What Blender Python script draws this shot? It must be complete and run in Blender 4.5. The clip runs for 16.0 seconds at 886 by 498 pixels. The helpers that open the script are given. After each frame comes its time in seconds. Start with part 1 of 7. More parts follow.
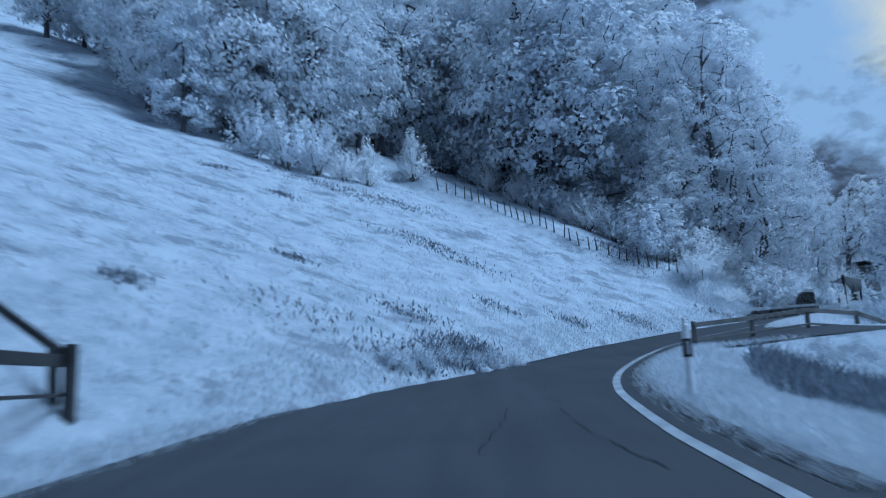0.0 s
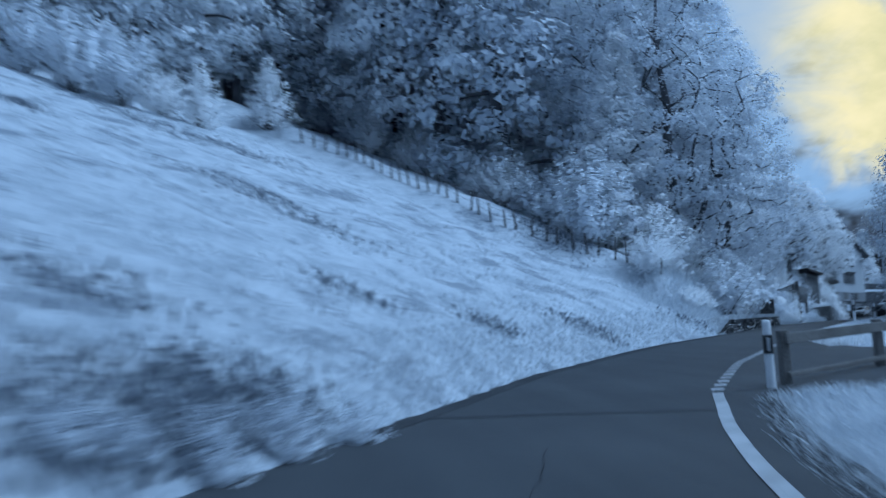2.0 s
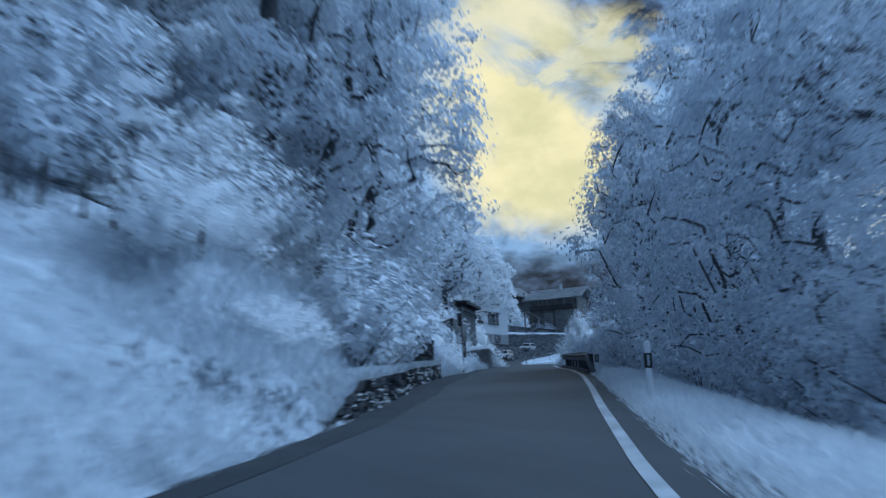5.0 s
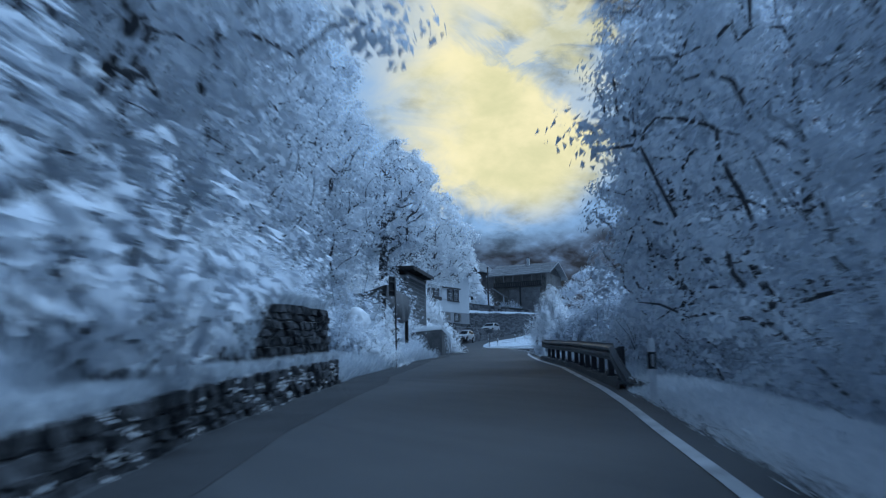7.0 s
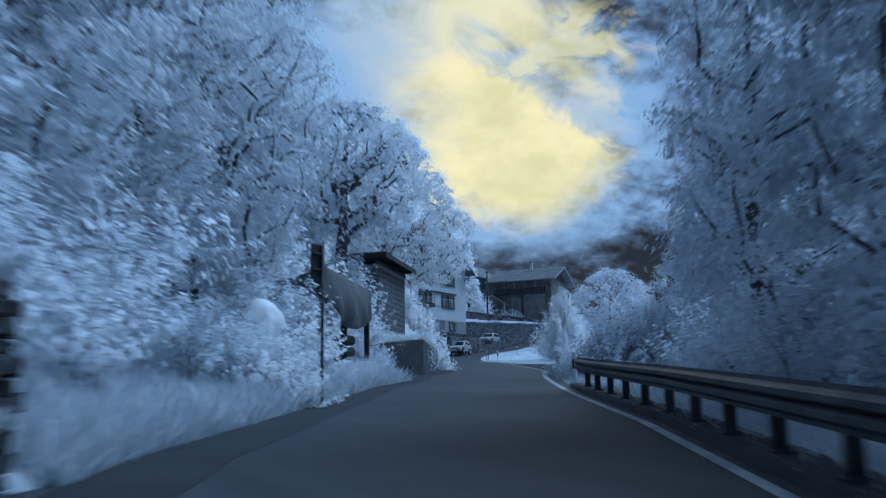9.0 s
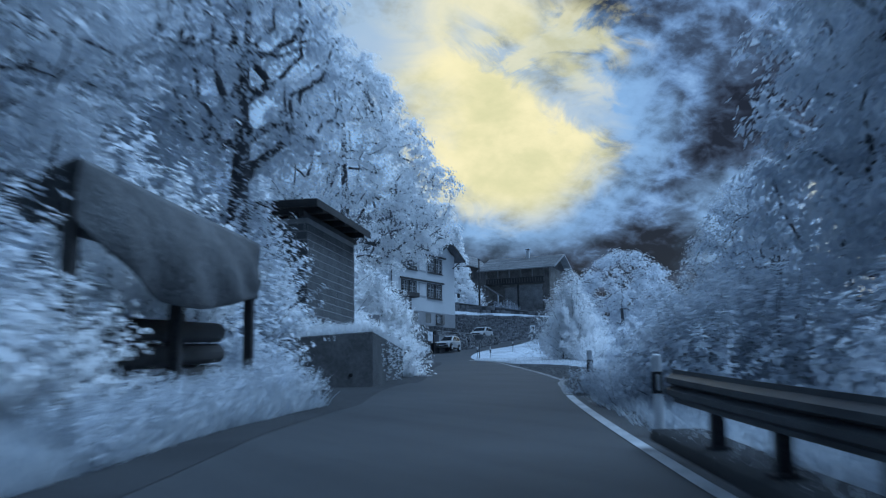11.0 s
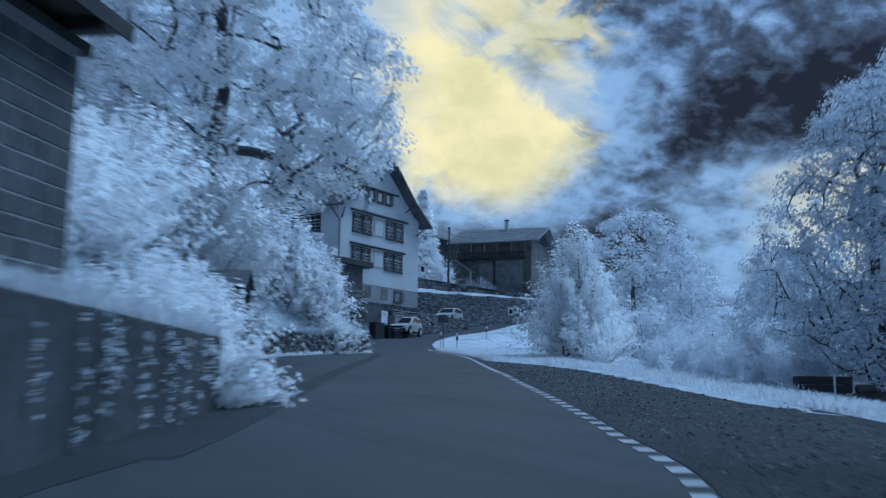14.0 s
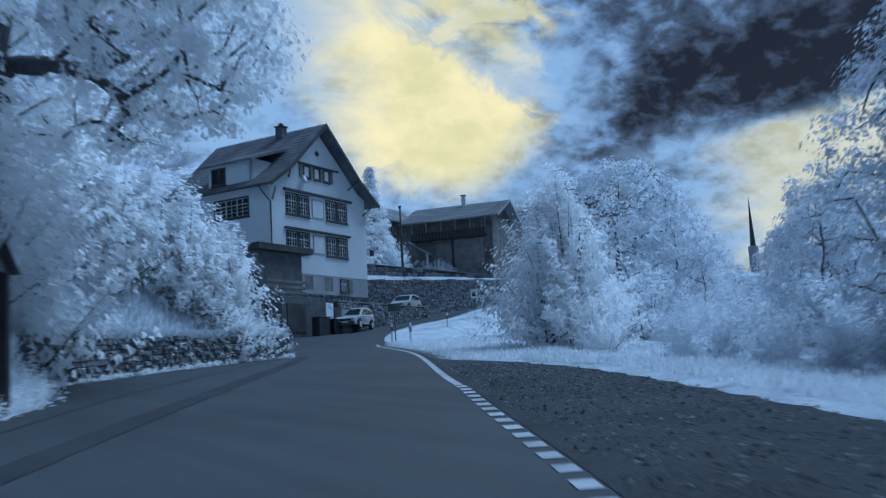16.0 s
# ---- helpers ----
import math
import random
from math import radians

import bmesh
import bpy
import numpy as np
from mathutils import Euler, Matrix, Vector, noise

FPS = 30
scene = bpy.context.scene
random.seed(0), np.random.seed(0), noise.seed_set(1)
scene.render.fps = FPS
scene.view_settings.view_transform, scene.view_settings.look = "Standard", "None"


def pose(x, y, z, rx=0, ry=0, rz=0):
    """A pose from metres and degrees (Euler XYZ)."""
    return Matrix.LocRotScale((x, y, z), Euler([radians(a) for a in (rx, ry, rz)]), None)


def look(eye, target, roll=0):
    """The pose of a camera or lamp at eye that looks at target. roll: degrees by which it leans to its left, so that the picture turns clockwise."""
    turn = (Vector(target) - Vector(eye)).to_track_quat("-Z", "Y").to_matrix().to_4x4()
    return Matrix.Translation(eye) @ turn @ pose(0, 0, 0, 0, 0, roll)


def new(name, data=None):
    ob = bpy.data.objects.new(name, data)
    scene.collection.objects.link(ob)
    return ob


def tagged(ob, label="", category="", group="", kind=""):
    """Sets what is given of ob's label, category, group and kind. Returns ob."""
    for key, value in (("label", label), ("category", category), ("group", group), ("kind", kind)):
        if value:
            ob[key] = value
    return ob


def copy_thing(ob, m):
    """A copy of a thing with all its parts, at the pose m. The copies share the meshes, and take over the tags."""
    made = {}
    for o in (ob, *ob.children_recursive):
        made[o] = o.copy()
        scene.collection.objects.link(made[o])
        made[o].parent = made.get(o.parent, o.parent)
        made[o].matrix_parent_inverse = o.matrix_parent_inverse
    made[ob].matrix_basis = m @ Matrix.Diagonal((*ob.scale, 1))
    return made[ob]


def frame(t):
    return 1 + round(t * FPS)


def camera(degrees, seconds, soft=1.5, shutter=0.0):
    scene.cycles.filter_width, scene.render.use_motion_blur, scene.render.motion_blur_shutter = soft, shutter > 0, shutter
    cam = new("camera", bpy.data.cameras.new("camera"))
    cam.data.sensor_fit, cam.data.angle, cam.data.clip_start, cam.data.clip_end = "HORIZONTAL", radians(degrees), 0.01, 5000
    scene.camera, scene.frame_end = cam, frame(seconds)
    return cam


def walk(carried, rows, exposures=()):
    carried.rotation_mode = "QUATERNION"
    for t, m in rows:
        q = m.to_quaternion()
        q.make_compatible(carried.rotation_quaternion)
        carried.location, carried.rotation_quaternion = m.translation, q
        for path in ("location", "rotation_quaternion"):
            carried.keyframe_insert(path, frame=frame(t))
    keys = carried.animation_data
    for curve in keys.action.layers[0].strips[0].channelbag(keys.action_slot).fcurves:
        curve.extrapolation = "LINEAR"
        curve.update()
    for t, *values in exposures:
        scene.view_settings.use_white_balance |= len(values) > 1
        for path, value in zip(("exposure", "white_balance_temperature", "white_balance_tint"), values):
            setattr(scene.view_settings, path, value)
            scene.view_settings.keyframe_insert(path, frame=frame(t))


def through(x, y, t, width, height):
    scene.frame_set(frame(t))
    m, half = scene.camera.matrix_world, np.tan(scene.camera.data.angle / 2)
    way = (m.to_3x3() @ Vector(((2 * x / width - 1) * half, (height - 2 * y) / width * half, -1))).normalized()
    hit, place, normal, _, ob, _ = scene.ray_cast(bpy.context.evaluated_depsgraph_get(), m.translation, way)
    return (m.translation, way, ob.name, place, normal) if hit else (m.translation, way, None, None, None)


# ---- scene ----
cam = camera(50.85, 16.0, soft=1.2, shutter=1.1)
PATH = [
    (0, (0.294, -0.409, 0.401), (0.2659, 1.5662, 0.7146), -3.40),
    (0.5, (0.439, 3.823, 0.683), (0.4248, 5.7984, 0.9986), -2.81),
    (1, (0.719, 8.262, 0.977), (0.7480, 10.2371, 1.2931), -2.79),
    (1.5, (1.161, 12.730, 1.277), (1.2645, 14.7024, 1.5896), -2.91),
    (2, (1.810, 17.112, 1.585), (2.0026, 19.0782, 1.8987), -2.18),
    (2.5, (2.731, 21.506, 1.916), (3.0297, 23.4560, 2.2447), 0.29),
    (3, (3.992, 25.490, 2.231), (4.4433, 27.4098, 2.5648), 1.10),
    (3.5, (5.643, 29.530, 2.592), (6.2554, 31.4045, 2.9247), 0.05),
    (4, (7.563, 33.394, 2.976), (8.3128, 35.2099, 3.3536), -2.29),
    (4.5, (9.529, 36.874, 3.324), (10.3834, 38.6436, 3.6974), -3.09),
    (6.8, (19.847, 53.782, 4.902), (20.8184, 55.5028, 5.2116), -0.98),
    (7, (20.637, 54.993, 5.000), (21.6090, 56.7127, 5.3120), -1.44),
    (7.5, (22.564, 58.041, 5.241), (23.5295, 59.7651, 5.5472), -1.02),
    (8, (24.473, 61.099, 5.482), (25.4379, 62.8233, 5.7924), -1.60),
    (8.5, (26.387, 64.182, 5.734), (27.3619, 65.8961, 6.0652), -2.56),
    (9, (28.329, 67.234, 5.989), (29.3004, 68.9500, 6.3230), -0.79),
    (9.5, (30.142, 70.036, 6.223), (31.1186, 71.7516, 6.5424), -0.83),
    (9.7, (30.883, 71.143, 6.315), (31.8580, 72.8601, 6.6351), -0.47),
    (12, (39.656, 84.679, 7.308), (40.6452, 86.3859, 7.6347), -1.22),
    (12.5, (41.452, 87.514, 7.546), (42.4400, 89.2221, 7.8718), 0.60),
    (13, (43.253, 90.254, 7.767), (44.2442, 91.9612, 8.0888), 1.60),
    (13.5, (44.987, 92.711, 7.945), (45.9976, 94.4118, 8.2394), 1.54),
    (14, (46.664, 95.042, 8.102), (47.6971, 96.7300, 8.3904), 0.85),
    (14.5, (48.363, 97.286, 8.253), (49.4161, 98.9625, 8.5382), -1.13),
    (15, (50.034, 99.392, 8.399), (51.1035, 101.0551, 8.7016), -2.05),
    (15.5, (51.510, 101.464, 8.540), (52.5979, 103.1180, 8.8224), -2.61),
    (16, (52.731, 103.407, 8.667), (53.8372, 105.0521, 8.9297), -3.34),
]
walk(cam, [(t, look(eye, target, roll)) for t, eye, target, roll in PATH])

# ---------------------------------------------------------------- sky, sun
SUN_AZ, SUN_EL = 98.0, 60.0   # degrees clockwise from +y, and up


def toward(az, el):
    a, e = radians(az), radians(el)
    return Vector((math.sin(a) * math.cos(e), math.cos(a) * math.cos(e), math.sin(e)))


class Nodes:
    """A small writer of node trees."""

    def __init__(self, tree):
        self.t = tree
        tree.nodes.clear()

    def add(self, kind, ins=None, operation=None, use_clamp=False, data_type=None, blend_type=None):
        n = self.t.nodes.new(kind)
        if operation:
            n.operation = operation
        if use_clamp:
            n.use_clamp = True
        if data_type:
            n.data_type, n.blend_type = data_type, blend_type
        for k, v in (ins or {}).items():
            self.put(n, k, v)
        return n

    def put(self, n, k, v):
        sock = n.inputs[k]
        if isinstance(v, bpy.types.NodeSocket):
            self.t.links.new(v, sock)
        else:
            sock.default_value = v

    def math(self, op, a, b=0.0, clamp=False):
        n = self.add("ShaderNodeMath", {0: a, 1: b}, operation=op, use_clamp=clamp)
        return n.outputs[0]

    def noise(self, vec, scale, detail=4.0, rough=0.55, distort=0.0):
        n = self.add("ShaderNodeTexNoise", {"Scale": scale, "Detail": detail, "Roughness": rough, "Distortion": distort})
        if vec is not None:
            self.put(n, "Vector", vec)
        return n.outputs["Fac"]

    def ramp(self, fac, stops, mode="LINEAR"):
        n = self.add("ShaderNodeValToRGB", {"Fac": fac})
        n.color_ramp.interpolation = mode
        els = n.color_ramp.elements
        while len(els) < len(stops):
            els.new(0.5)
        for e, (p, c) in zip(els, stops):
            e.position = p
            e.color = (*c, 1) if len(c) == 3 else c
        return n.outputs["Color"]

    def mix(self, fac, a, b, mode="MIX"):
        n = self.add("ShaderNodeMix", data_type="RGBA", blend_type=mode)
        self.put(n, 0, fac)
        for i, v in ((6, a), (7, b)):
            if not isinstance(v, bpy.types.NodeSocket):
                v = (*v, 1)
            self.put(n, i, v)
        return n.outputs[2]

    def smooth(self, v, lo, hi):
        n = self.add("ShaderNodeMapRange", {"Value": v, "From Min": lo, "From Max": hi})
        n.interpolation_type = "SMOOTHSTEP"
        return n.outputs[0]


def build_world():
    world = bpy.data.worlds.new("sky")
    scene.world = world
    world.use_nodes = True
    n = Nodes(world.node_tree)
    way = n.add("ShaderNodeTexCoord").outputs["Generated"]
    sep = n.add("ShaderNodeSeparateXYZ", {0: way})
    high = sep.outputs["Z"]
    # clear sky, nearly black in the far red and infrared
    clear = n.add("ShaderNodeTexSky")
    clear.sky_type, clear.sun_disc = "NISHITA", False
    clear.sun_elevation, clear.sun_rotation = radians(SUN_EL), radians(SUN_AZ)
    dark = n.mix(1.0, clear.outputs[0], (0.006, 0.006, 0.007), "MULTIPLY")
    # clouds are spread out towards the horizon as a flat layer would be
    flat = n.math("ADD", n.math("MAXIMUM", high, 0.0), 0.55)
    layer = n.add("ShaderNodeVectorMath", {0: way, 1: n.add("ShaderNodeCombineXYZ", {0: flat, 1: flat, 2: flat}).outputs[0]}, operation="DIVIDE").outputs[0]
    puff = n.noise(layer, 7.0, 10.0, 0.62, 0.15)
    mottle = n.noise(layer, 27.0, 5.0, 0.55, 0.25)
    thread = n.noise(layer, 11.0, 7.0, 0.6, 0.9)

    # bearing and height of the direction in degrees, stirred a little so that cloud edges are ragged
    stir = n.math("ADD", n.math("MULTIPLY", n.math("SUBTRACT", n.noise(layer, 3.6, 3.0, 0.5), 0.5), 5.0), n.math("MULTIPLY", n.math("SUBTRACT", thread, 0.5), 6.0))
    az = n.math("MULTIPLY", n.math("ARCTAN2", sep.outputs["X"], sep.outputs["Y"]), 180 / math.pi)
    el = n.math("MULTIPLY", n.math("ARCSINE", high), 180 / math.pi)
    az_s, el_s = n.math("ADD", az, stir), n.math("ADD", el, n.math("MULTIPLY", stir, 0.35))

    def oval(az0, el0, wide, tall, tilt, inner, outer):
        """1 inside an oval patch of sky, 0 outside."""
        u = n.math("SUBTRACT", az_s, az0)
        v = n.math("ADD", n.math("SUBTRACT", el_s, el0), n.math("MULTIPLY", u, tilt))
        u, v = n.math("MULTIPLY", u, 1 / wide), n.math("MULTIPLY", v, 1 / tall)
        return n.smooth(n.math("ADD", n.math("MULTIPLY", u, u), n.math("MULTIPLY", v, v)), outer, inner)

    # how thick the cloud is: thin over a dark break high up, and along a low band over the hills
    over = n.math("SUBTRACT", el_s, n.math("ADD", 12.5, n.math("MULTIPLY", n.math("SUBTRACT", az, 46.0), 0.12)))      # above the edge of the low lit cloud
    east = n.smooth(az_s, 41.0, 47.0)
    gap = n.math("MULTIPLY", n.math("MULTIPLY", east, n.smooth(az, 75.0, 66.0)), n.math("MULTIPLY", n.smooth(over, -0.4, 0.5), n.smooth(el_s, 25.0, 19.5)))
    deep = oval(59, 16.8, 13, 4.6, -0.08, 0.1, 1.5)
    band = n.math("MULTIPLY", n.smooth(el_s, 11.6, 9.6), n.math("MULTIPLY", n.smooth(az_s, 20.0, 28.0), n.smooth(az_s, 51.0, 45.5)))
    thick = n.math("ADD", n.math("MULTIPLY", n.math("SUBTRACT", puff, 0.5), 1.25), n.math("MULTIPLY", n.math("SUBTRACT", mottle, 0.5), 1.7))
    thick = n.math("ADD", thick, 0.50)
    thick = n.math("SUBTRACT", thick, n.math("MULTIPLY", gap, 0.15))
    thick = n.math("SUBTRACT", thick, n.math("MULTIPLY", n.math("MULTIPLY", deep, gap), 0.40))
    thick = n.math("SUBTRACT", thick, n.math("MULTIPLY", band, 0.38))
    cloud = n.ramp(thick, [(0.0, (0, 0, 0)), (0.10, (0.012, 0.018, 0.032)), (0.35, (0.045, 0.080, 0.145)), (0.62, (0.13, 0.25, 0.47)), (0.95, (0.26, 0.47, 0.80))])
    base = n.mix(1.0, dark, cloud, "ADD")
    # cloud lit by the sun
    lit = n.math("MAXIMUM", oval(33.0, 16.9, 7.9, 6.1, 0.14, 0.45, 1.3), n.math("MULTIPLY", oval(30.0, 23.0, 7.6, 6.0, 0.15, 0.4, 1.3), 0.85))
    low = n.math("MULTIPLY", n.smooth(over, 0.5, -0.7), n.math("MULTIPLY", n.smooth(az_s, 49.0, 55.0), n.math("MULTIPLY", n.smooth(az, 74.0, 64.0), n.smooth(el_s, 1.0, 4.0))))
    wisp = n.math("MULTIPLY", oval(37.0, 21.6, 6.5, 3.2, 0.0, 0.3, 1.2), 0.75)
    wisp = n.math("MULTIPLY", wisp, n.smooth(thread, 0.44, 0.60))
    fringe = n.math("MAXIMUM", oval(31.0, 17.6, 12.4, 8.2, 0.12, 0.75, 1.3), n.math("MULTIPLY", n.smooth(over, 1.1, -0.4), n.math("MULTIPLY", n.smooth(az_s, 43.5, 48.0), n.smooth(el_s, 4.0, 6.0))))
    base = n.mix(n.math("MULTIPLY", fringe, n.math("ADD", n.math("ADD", 0.27, n.math("MULTIPLY", n.smooth(az, 29.0, 24.0), 0.4)), n.math("MULTIPLY", n.smooth(n.math("ADD", n.math("MULTIPLY", puff, 0.6), n.math("MULTIPLY", mottle, 0.4)), 0.36, 0.58), 0.7))), base, (0.25, 0.46, 0.78))
    tone = n.mix(n.smooth(n.math("ADD", puff, n.math("MULTIPLY", mottle, 0.3)), 0.42, 0.85), (0.70, 0.70, 0.42), (0.96, 0.89, 0.56))
    lit = n.math("MULTIPLY", lit, n.math("SUBTRACT", 1.0, n.math("MULTIPLY", n.smooth(n.noise(layer, 5.2, 8.0, 0.62, 0.6), 0.54, 0.70), 0.6)))
    slant = n.math("ABSOLUTE", n.math("ADD", n.math("SUBTRACT", el_s, 22.7), n.math("MULTIPLY", n.math("SUBTRACT", az_s, 31.6), 0.72)))
    streak = n.math("MULTIPLY", n.smooth(slant, 1.9, 0.3), n.smooth(az_s, 30.0, 33.5))
    lit = n.math("MULTIPLY", lit, n.math("SUBTRACT", 1.0, n.math("MULTIPLY", streak, 0.7)))
    lit = n.math("MAXIMUM", n.math("MAXIMUM", lit, wisp), n.math("MULTIPLY", low, 0.6))
    lit = n.math("MULTIPLY", lit, n.math("ADD", 0.25, n.math("MULTIPLY", n.smooth(az_s, 25.5, 31.5), 0.75)))
    colour = n.mix(lit, base, tone)
    bg = n.add("ShaderNodeBackground", {"Color": colour, "Strength": 1.0})
    out = n.add("ShaderNodeOutputWorld")
    n.t.links.new(bg.outputs[0], out.inputs[0])


build_world()
sun = new("sun", bpy.data.lights.new("sun", "SUN"))
sun.data.energy, sun.data.angle, sun.data.color = 3.5, radians(24), (0.385, 0.64, 1.0)
sun.matrix_world = look(toward(SUN_AZ, SUN_EL) * 100, (0, 0, 0))

# ---------------------------------------------------------------- materials


def material(name, paint, rough=0.8, metal=0.0, bump=None, through=None, spec=0.3):
    """paint(n, pos) gives the base colour; bump(n, pos) a height and its depth in metres; through: how much light a leaf lets pass."""
    m = bpy.data.materials.new(name)
    m.use_nodes = True
    n = Nodes(m.node_tree)
    pos = n.add("ShaderNodeNewGeometry").outputs["Position"]
    colour = paint(n, pos) if callable(paint) else (*paint, 1)
    b = n.add("ShaderNodeBsdfPrincipled", {"Base Color": colour, "Metallic": metal, "Specular IOR Level": spec})
    n.put(b, "Roughness", rough(n, pos) if callable(rough) else rough)
    if bump:
        h, depth = bump(n, pos)
        k = n.add("ShaderNodeBump", {"Height": h, "Distance": depth, "Strength": 1.0})
        n.put(b, "Normal", k.outputs[0])
    last = b.outputs[0]
    if through:
        tr = n.add("ShaderNodeBsdfTranslucent", {"Color": colour})
        last = n.add("ShaderNodeMixShader", {0: through, 1: last, 2: tr.outputs[0]}).outputs[0]
    out = n.add("ShaderNodeOutputMaterial")
    n.t.links.new(last, out.inputs[0])
    return m


def two_scale(low, high, coarse, fine, weight=0.5):
    """A paint that varies between two colours at two scales."""

    def paint(n, pos):
        a = n.noise(pos, coarse, 3.0)
        b = n.noise(pos, fine, 5.0, 0.65)
        f = n.math("ADD", n.math("MULTIPLY", a, 1 - weight), n.math("MULTIPLY", b, weight))
        return n.mix(n.smooth(f, 0.32, 0.68), low, high)

    return paint


def grain(scale, depth, detail=6.0):
    return lambda n, pos: (n.noise(pos, scale, detail, 0.65), depth)


def leaf_paint(low, high):
    def paint(n, pos):
        r = n.add("ShaderNodeNewGeometry").outputs["Random Per Island"]
        c = n.noise(pos, 0.6, 2.0)
        o = n.add("ShaderNodeObjectInfo").outputs["Random"]
        f = n.math("ADD", n.math("MULTIPLY", r, 0.5), n.math("ADD", n.math("MULTIPLY", c, 0.35), n.math("MULTIPLY", o, 0.25)))
        return n.mix(n.smooth(f, 0.2, 0.9), low, high)

    return paint


# foliage, grass and sky are seen as an infrared camera sees them: leaves almost white, stone and asphalt dark
LEAF = material("leaf", leaf_paint((0.68, 0.72, 0.77), (0.92, 0.94, 0.96)), 0.6, through=0.38)
# darker copy of leaf: shade on trees and bushes is put into its colour
LEAF_DULL_SHADED = material("leaf_dull_shaded", leaf_paint((0.54, 0.59, 0.65), (0.84, 0.87, 0.90)), 0.65, through=0.36)
LEAF_WOOD = material("leaf_wood", leaf_paint((0.70, 0.74, 0.78), (0.94, 0.95, 0.96)), 0.65, through=0.40)
LEAF_BRIGHT = material("leaf_bright", leaf_paint((0.84, 0.86, 0.88), (0.97, 0.97, 0.97)), 0.55, through=0.50)
# lighter copy of the grass blade, with sunlight put into its colour
GRASS_BRIGHT_LIT = material("bright_lit_grass_blade", leaf_paint((0.70, 0.74, 0.77), (0.93, 0.94, 0.95)), 0.6, through=0.35)
NEEDLE = material("needle", leaf_paint((0.14, 0.16, 0.19), (0.36, 0.40, 0.45)), 0.7, through=0.15)
GRASS = material("grass_blade", leaf_paint((0.48, 0.53, 0.58), (0.80, 0.83, 0.85)), 0.6, through=0.35)


def meadow_paint(n, pos):
    big = n.noise(pos, 0.09, 3.0)
    stretched = n.add("ShaderNodeMapping", {"Vector": pos, "Scale": (0.7, 0.55, 0.8)}).outputs[0]
    clump = n.noise(stretched, 1.3, 5.0, 0.62)
    fine = n.noise(pos, 14.0, 5.0, 0.7)
    f = n.math("ADD", n.math("MULTIPLY", clump, 0.65), n.math("MULTIPLY", fine, 0.35))
    base = n.mix(n.smooth(f, 0.3, 0.62), (0.34, 0.385, 0.43), (0.58, 0.62, 0.66))
    bare = n.smooth(n.math("ADD", n.math("MULTIPLY", n.noise(stretched, 0.75, 6.0, 0.7), 1.0), n.math("MULTIPLY", big, 0.25)), 0.66, 0.76)
    return n.mix(n.math("MULTIPLY", bare, 0.75), base, (0.22, 0.25, 0.29))


def meadow_bump(n, pos):
    a = n.noise(pos, 2.2, 4.0, 0.6)
    b = n.noise(pos, 18.0, 5.0, 0.7)
    return n.math("ADD", n.math("MULTIPLY", a, 0.7), n.math("MULTIPLY", b, 0.3)), 0.16


MEADOW = material("meadow", meadow_paint, 0.9, bump=meadow_bump, spec=0.1)
BARK = material("bark", two_scale((0.05, 0.05, 0.055), (0.14, 0.14, 0.15), 1.5, 14.0), 0.9, bump=grain(22.0, 0.03))
WOOD = material("weathered_wood", two_scale((0.07, 0.065, 0.06), (0.20, 0.19, 0.18), 1.2, 30.0), 0.8, bump=grain(40.0, 0.006))
WOOD_GREY = material("grey_weathered_wood", two_scale((0.10, 0.10, 0.10), (0.26, 0.26, 0.26), 1.0, 20.0), 0.85, bump=grain(35.0, 0.008))
WOOD_DARK = material("dark_wood", two_scale((0.025, 0.024, 0.025), (0.07, 0.066, 0.065), 1.0, 25.0), 0.75, bump=grain(35.0, 0.006))


def asphalt_paint(n, pos):
    patch = n.noise(pos, 0.22, 4.0, 0.6)
    wear = n.noise(n.add("ShaderNodeMapping", {"Vector": pos, "Rotation": (0, 0, radians(28)), "Scale": (2.2, 0.10, 1.0)}).outputs[0], 1.0, 3.0)
    grit = n.noise(pos, 90.0, 2.0, 0.7)
    f = n.math("ADD", n.math("ADD", n.math("MULTIPLY", patch, 0.4), n.math("MULTIPLY", wear, 0.35)), n.math("MULTIPLY", grit, 0.25))
    return n.mix(n.smooth(f, 0.32, 0.68), (0.029, 0.032, 0.036), (0.056, 0.060, 0.065))


ASPHALT = material("asphalt", asphalt_paint, 0.72, bump=grain(120.0, 0.004), spec=0.35)
ASPHALT_OLD = material("old_asphalt", two_scale((0.019, 0.021, 0.024), (0.043, 0.046, 0.05), 0.7, 40.0), 0.8, bump=grain(80.0, 0.008))
CRACK = material("crack", (0.02, 0.02, 0.022), 0.9)
LINE = material("road_paint", two_scale((0.20, 0.21, 0.22), (0.50, 0.52, 0.54), 2.0, 60.0), 0.6, bump=grain(90.0, 0.002))
GRAVEL = material("gravel", two_scale((0.012, 0.013, 0.015), (0.085, 0.088, 0.092), 0.8, 38.0, 0.8), 0.9, bump=grain(45.0, 0.03))
CONCRETE = material("concrete", two_scale((0.042, 0.045, 0.049), (0.105, 0.109, 0.113), 0.8, 9.0), 0.85, bump=grain(50.0, 0.004))
BLOCK = material("cement_block", two_scale((0.058, 0.062, 0.066), (0.125, 0.13, 0.135), 1.5, 25.0), 0.9, bump=grain(60.0, 0.006))
MORTAR = material("mortar", two_scale((0.19, 0.194, 0.198), (0.30, 0.304, 0.308), 2.0, 30.0), 0.9)


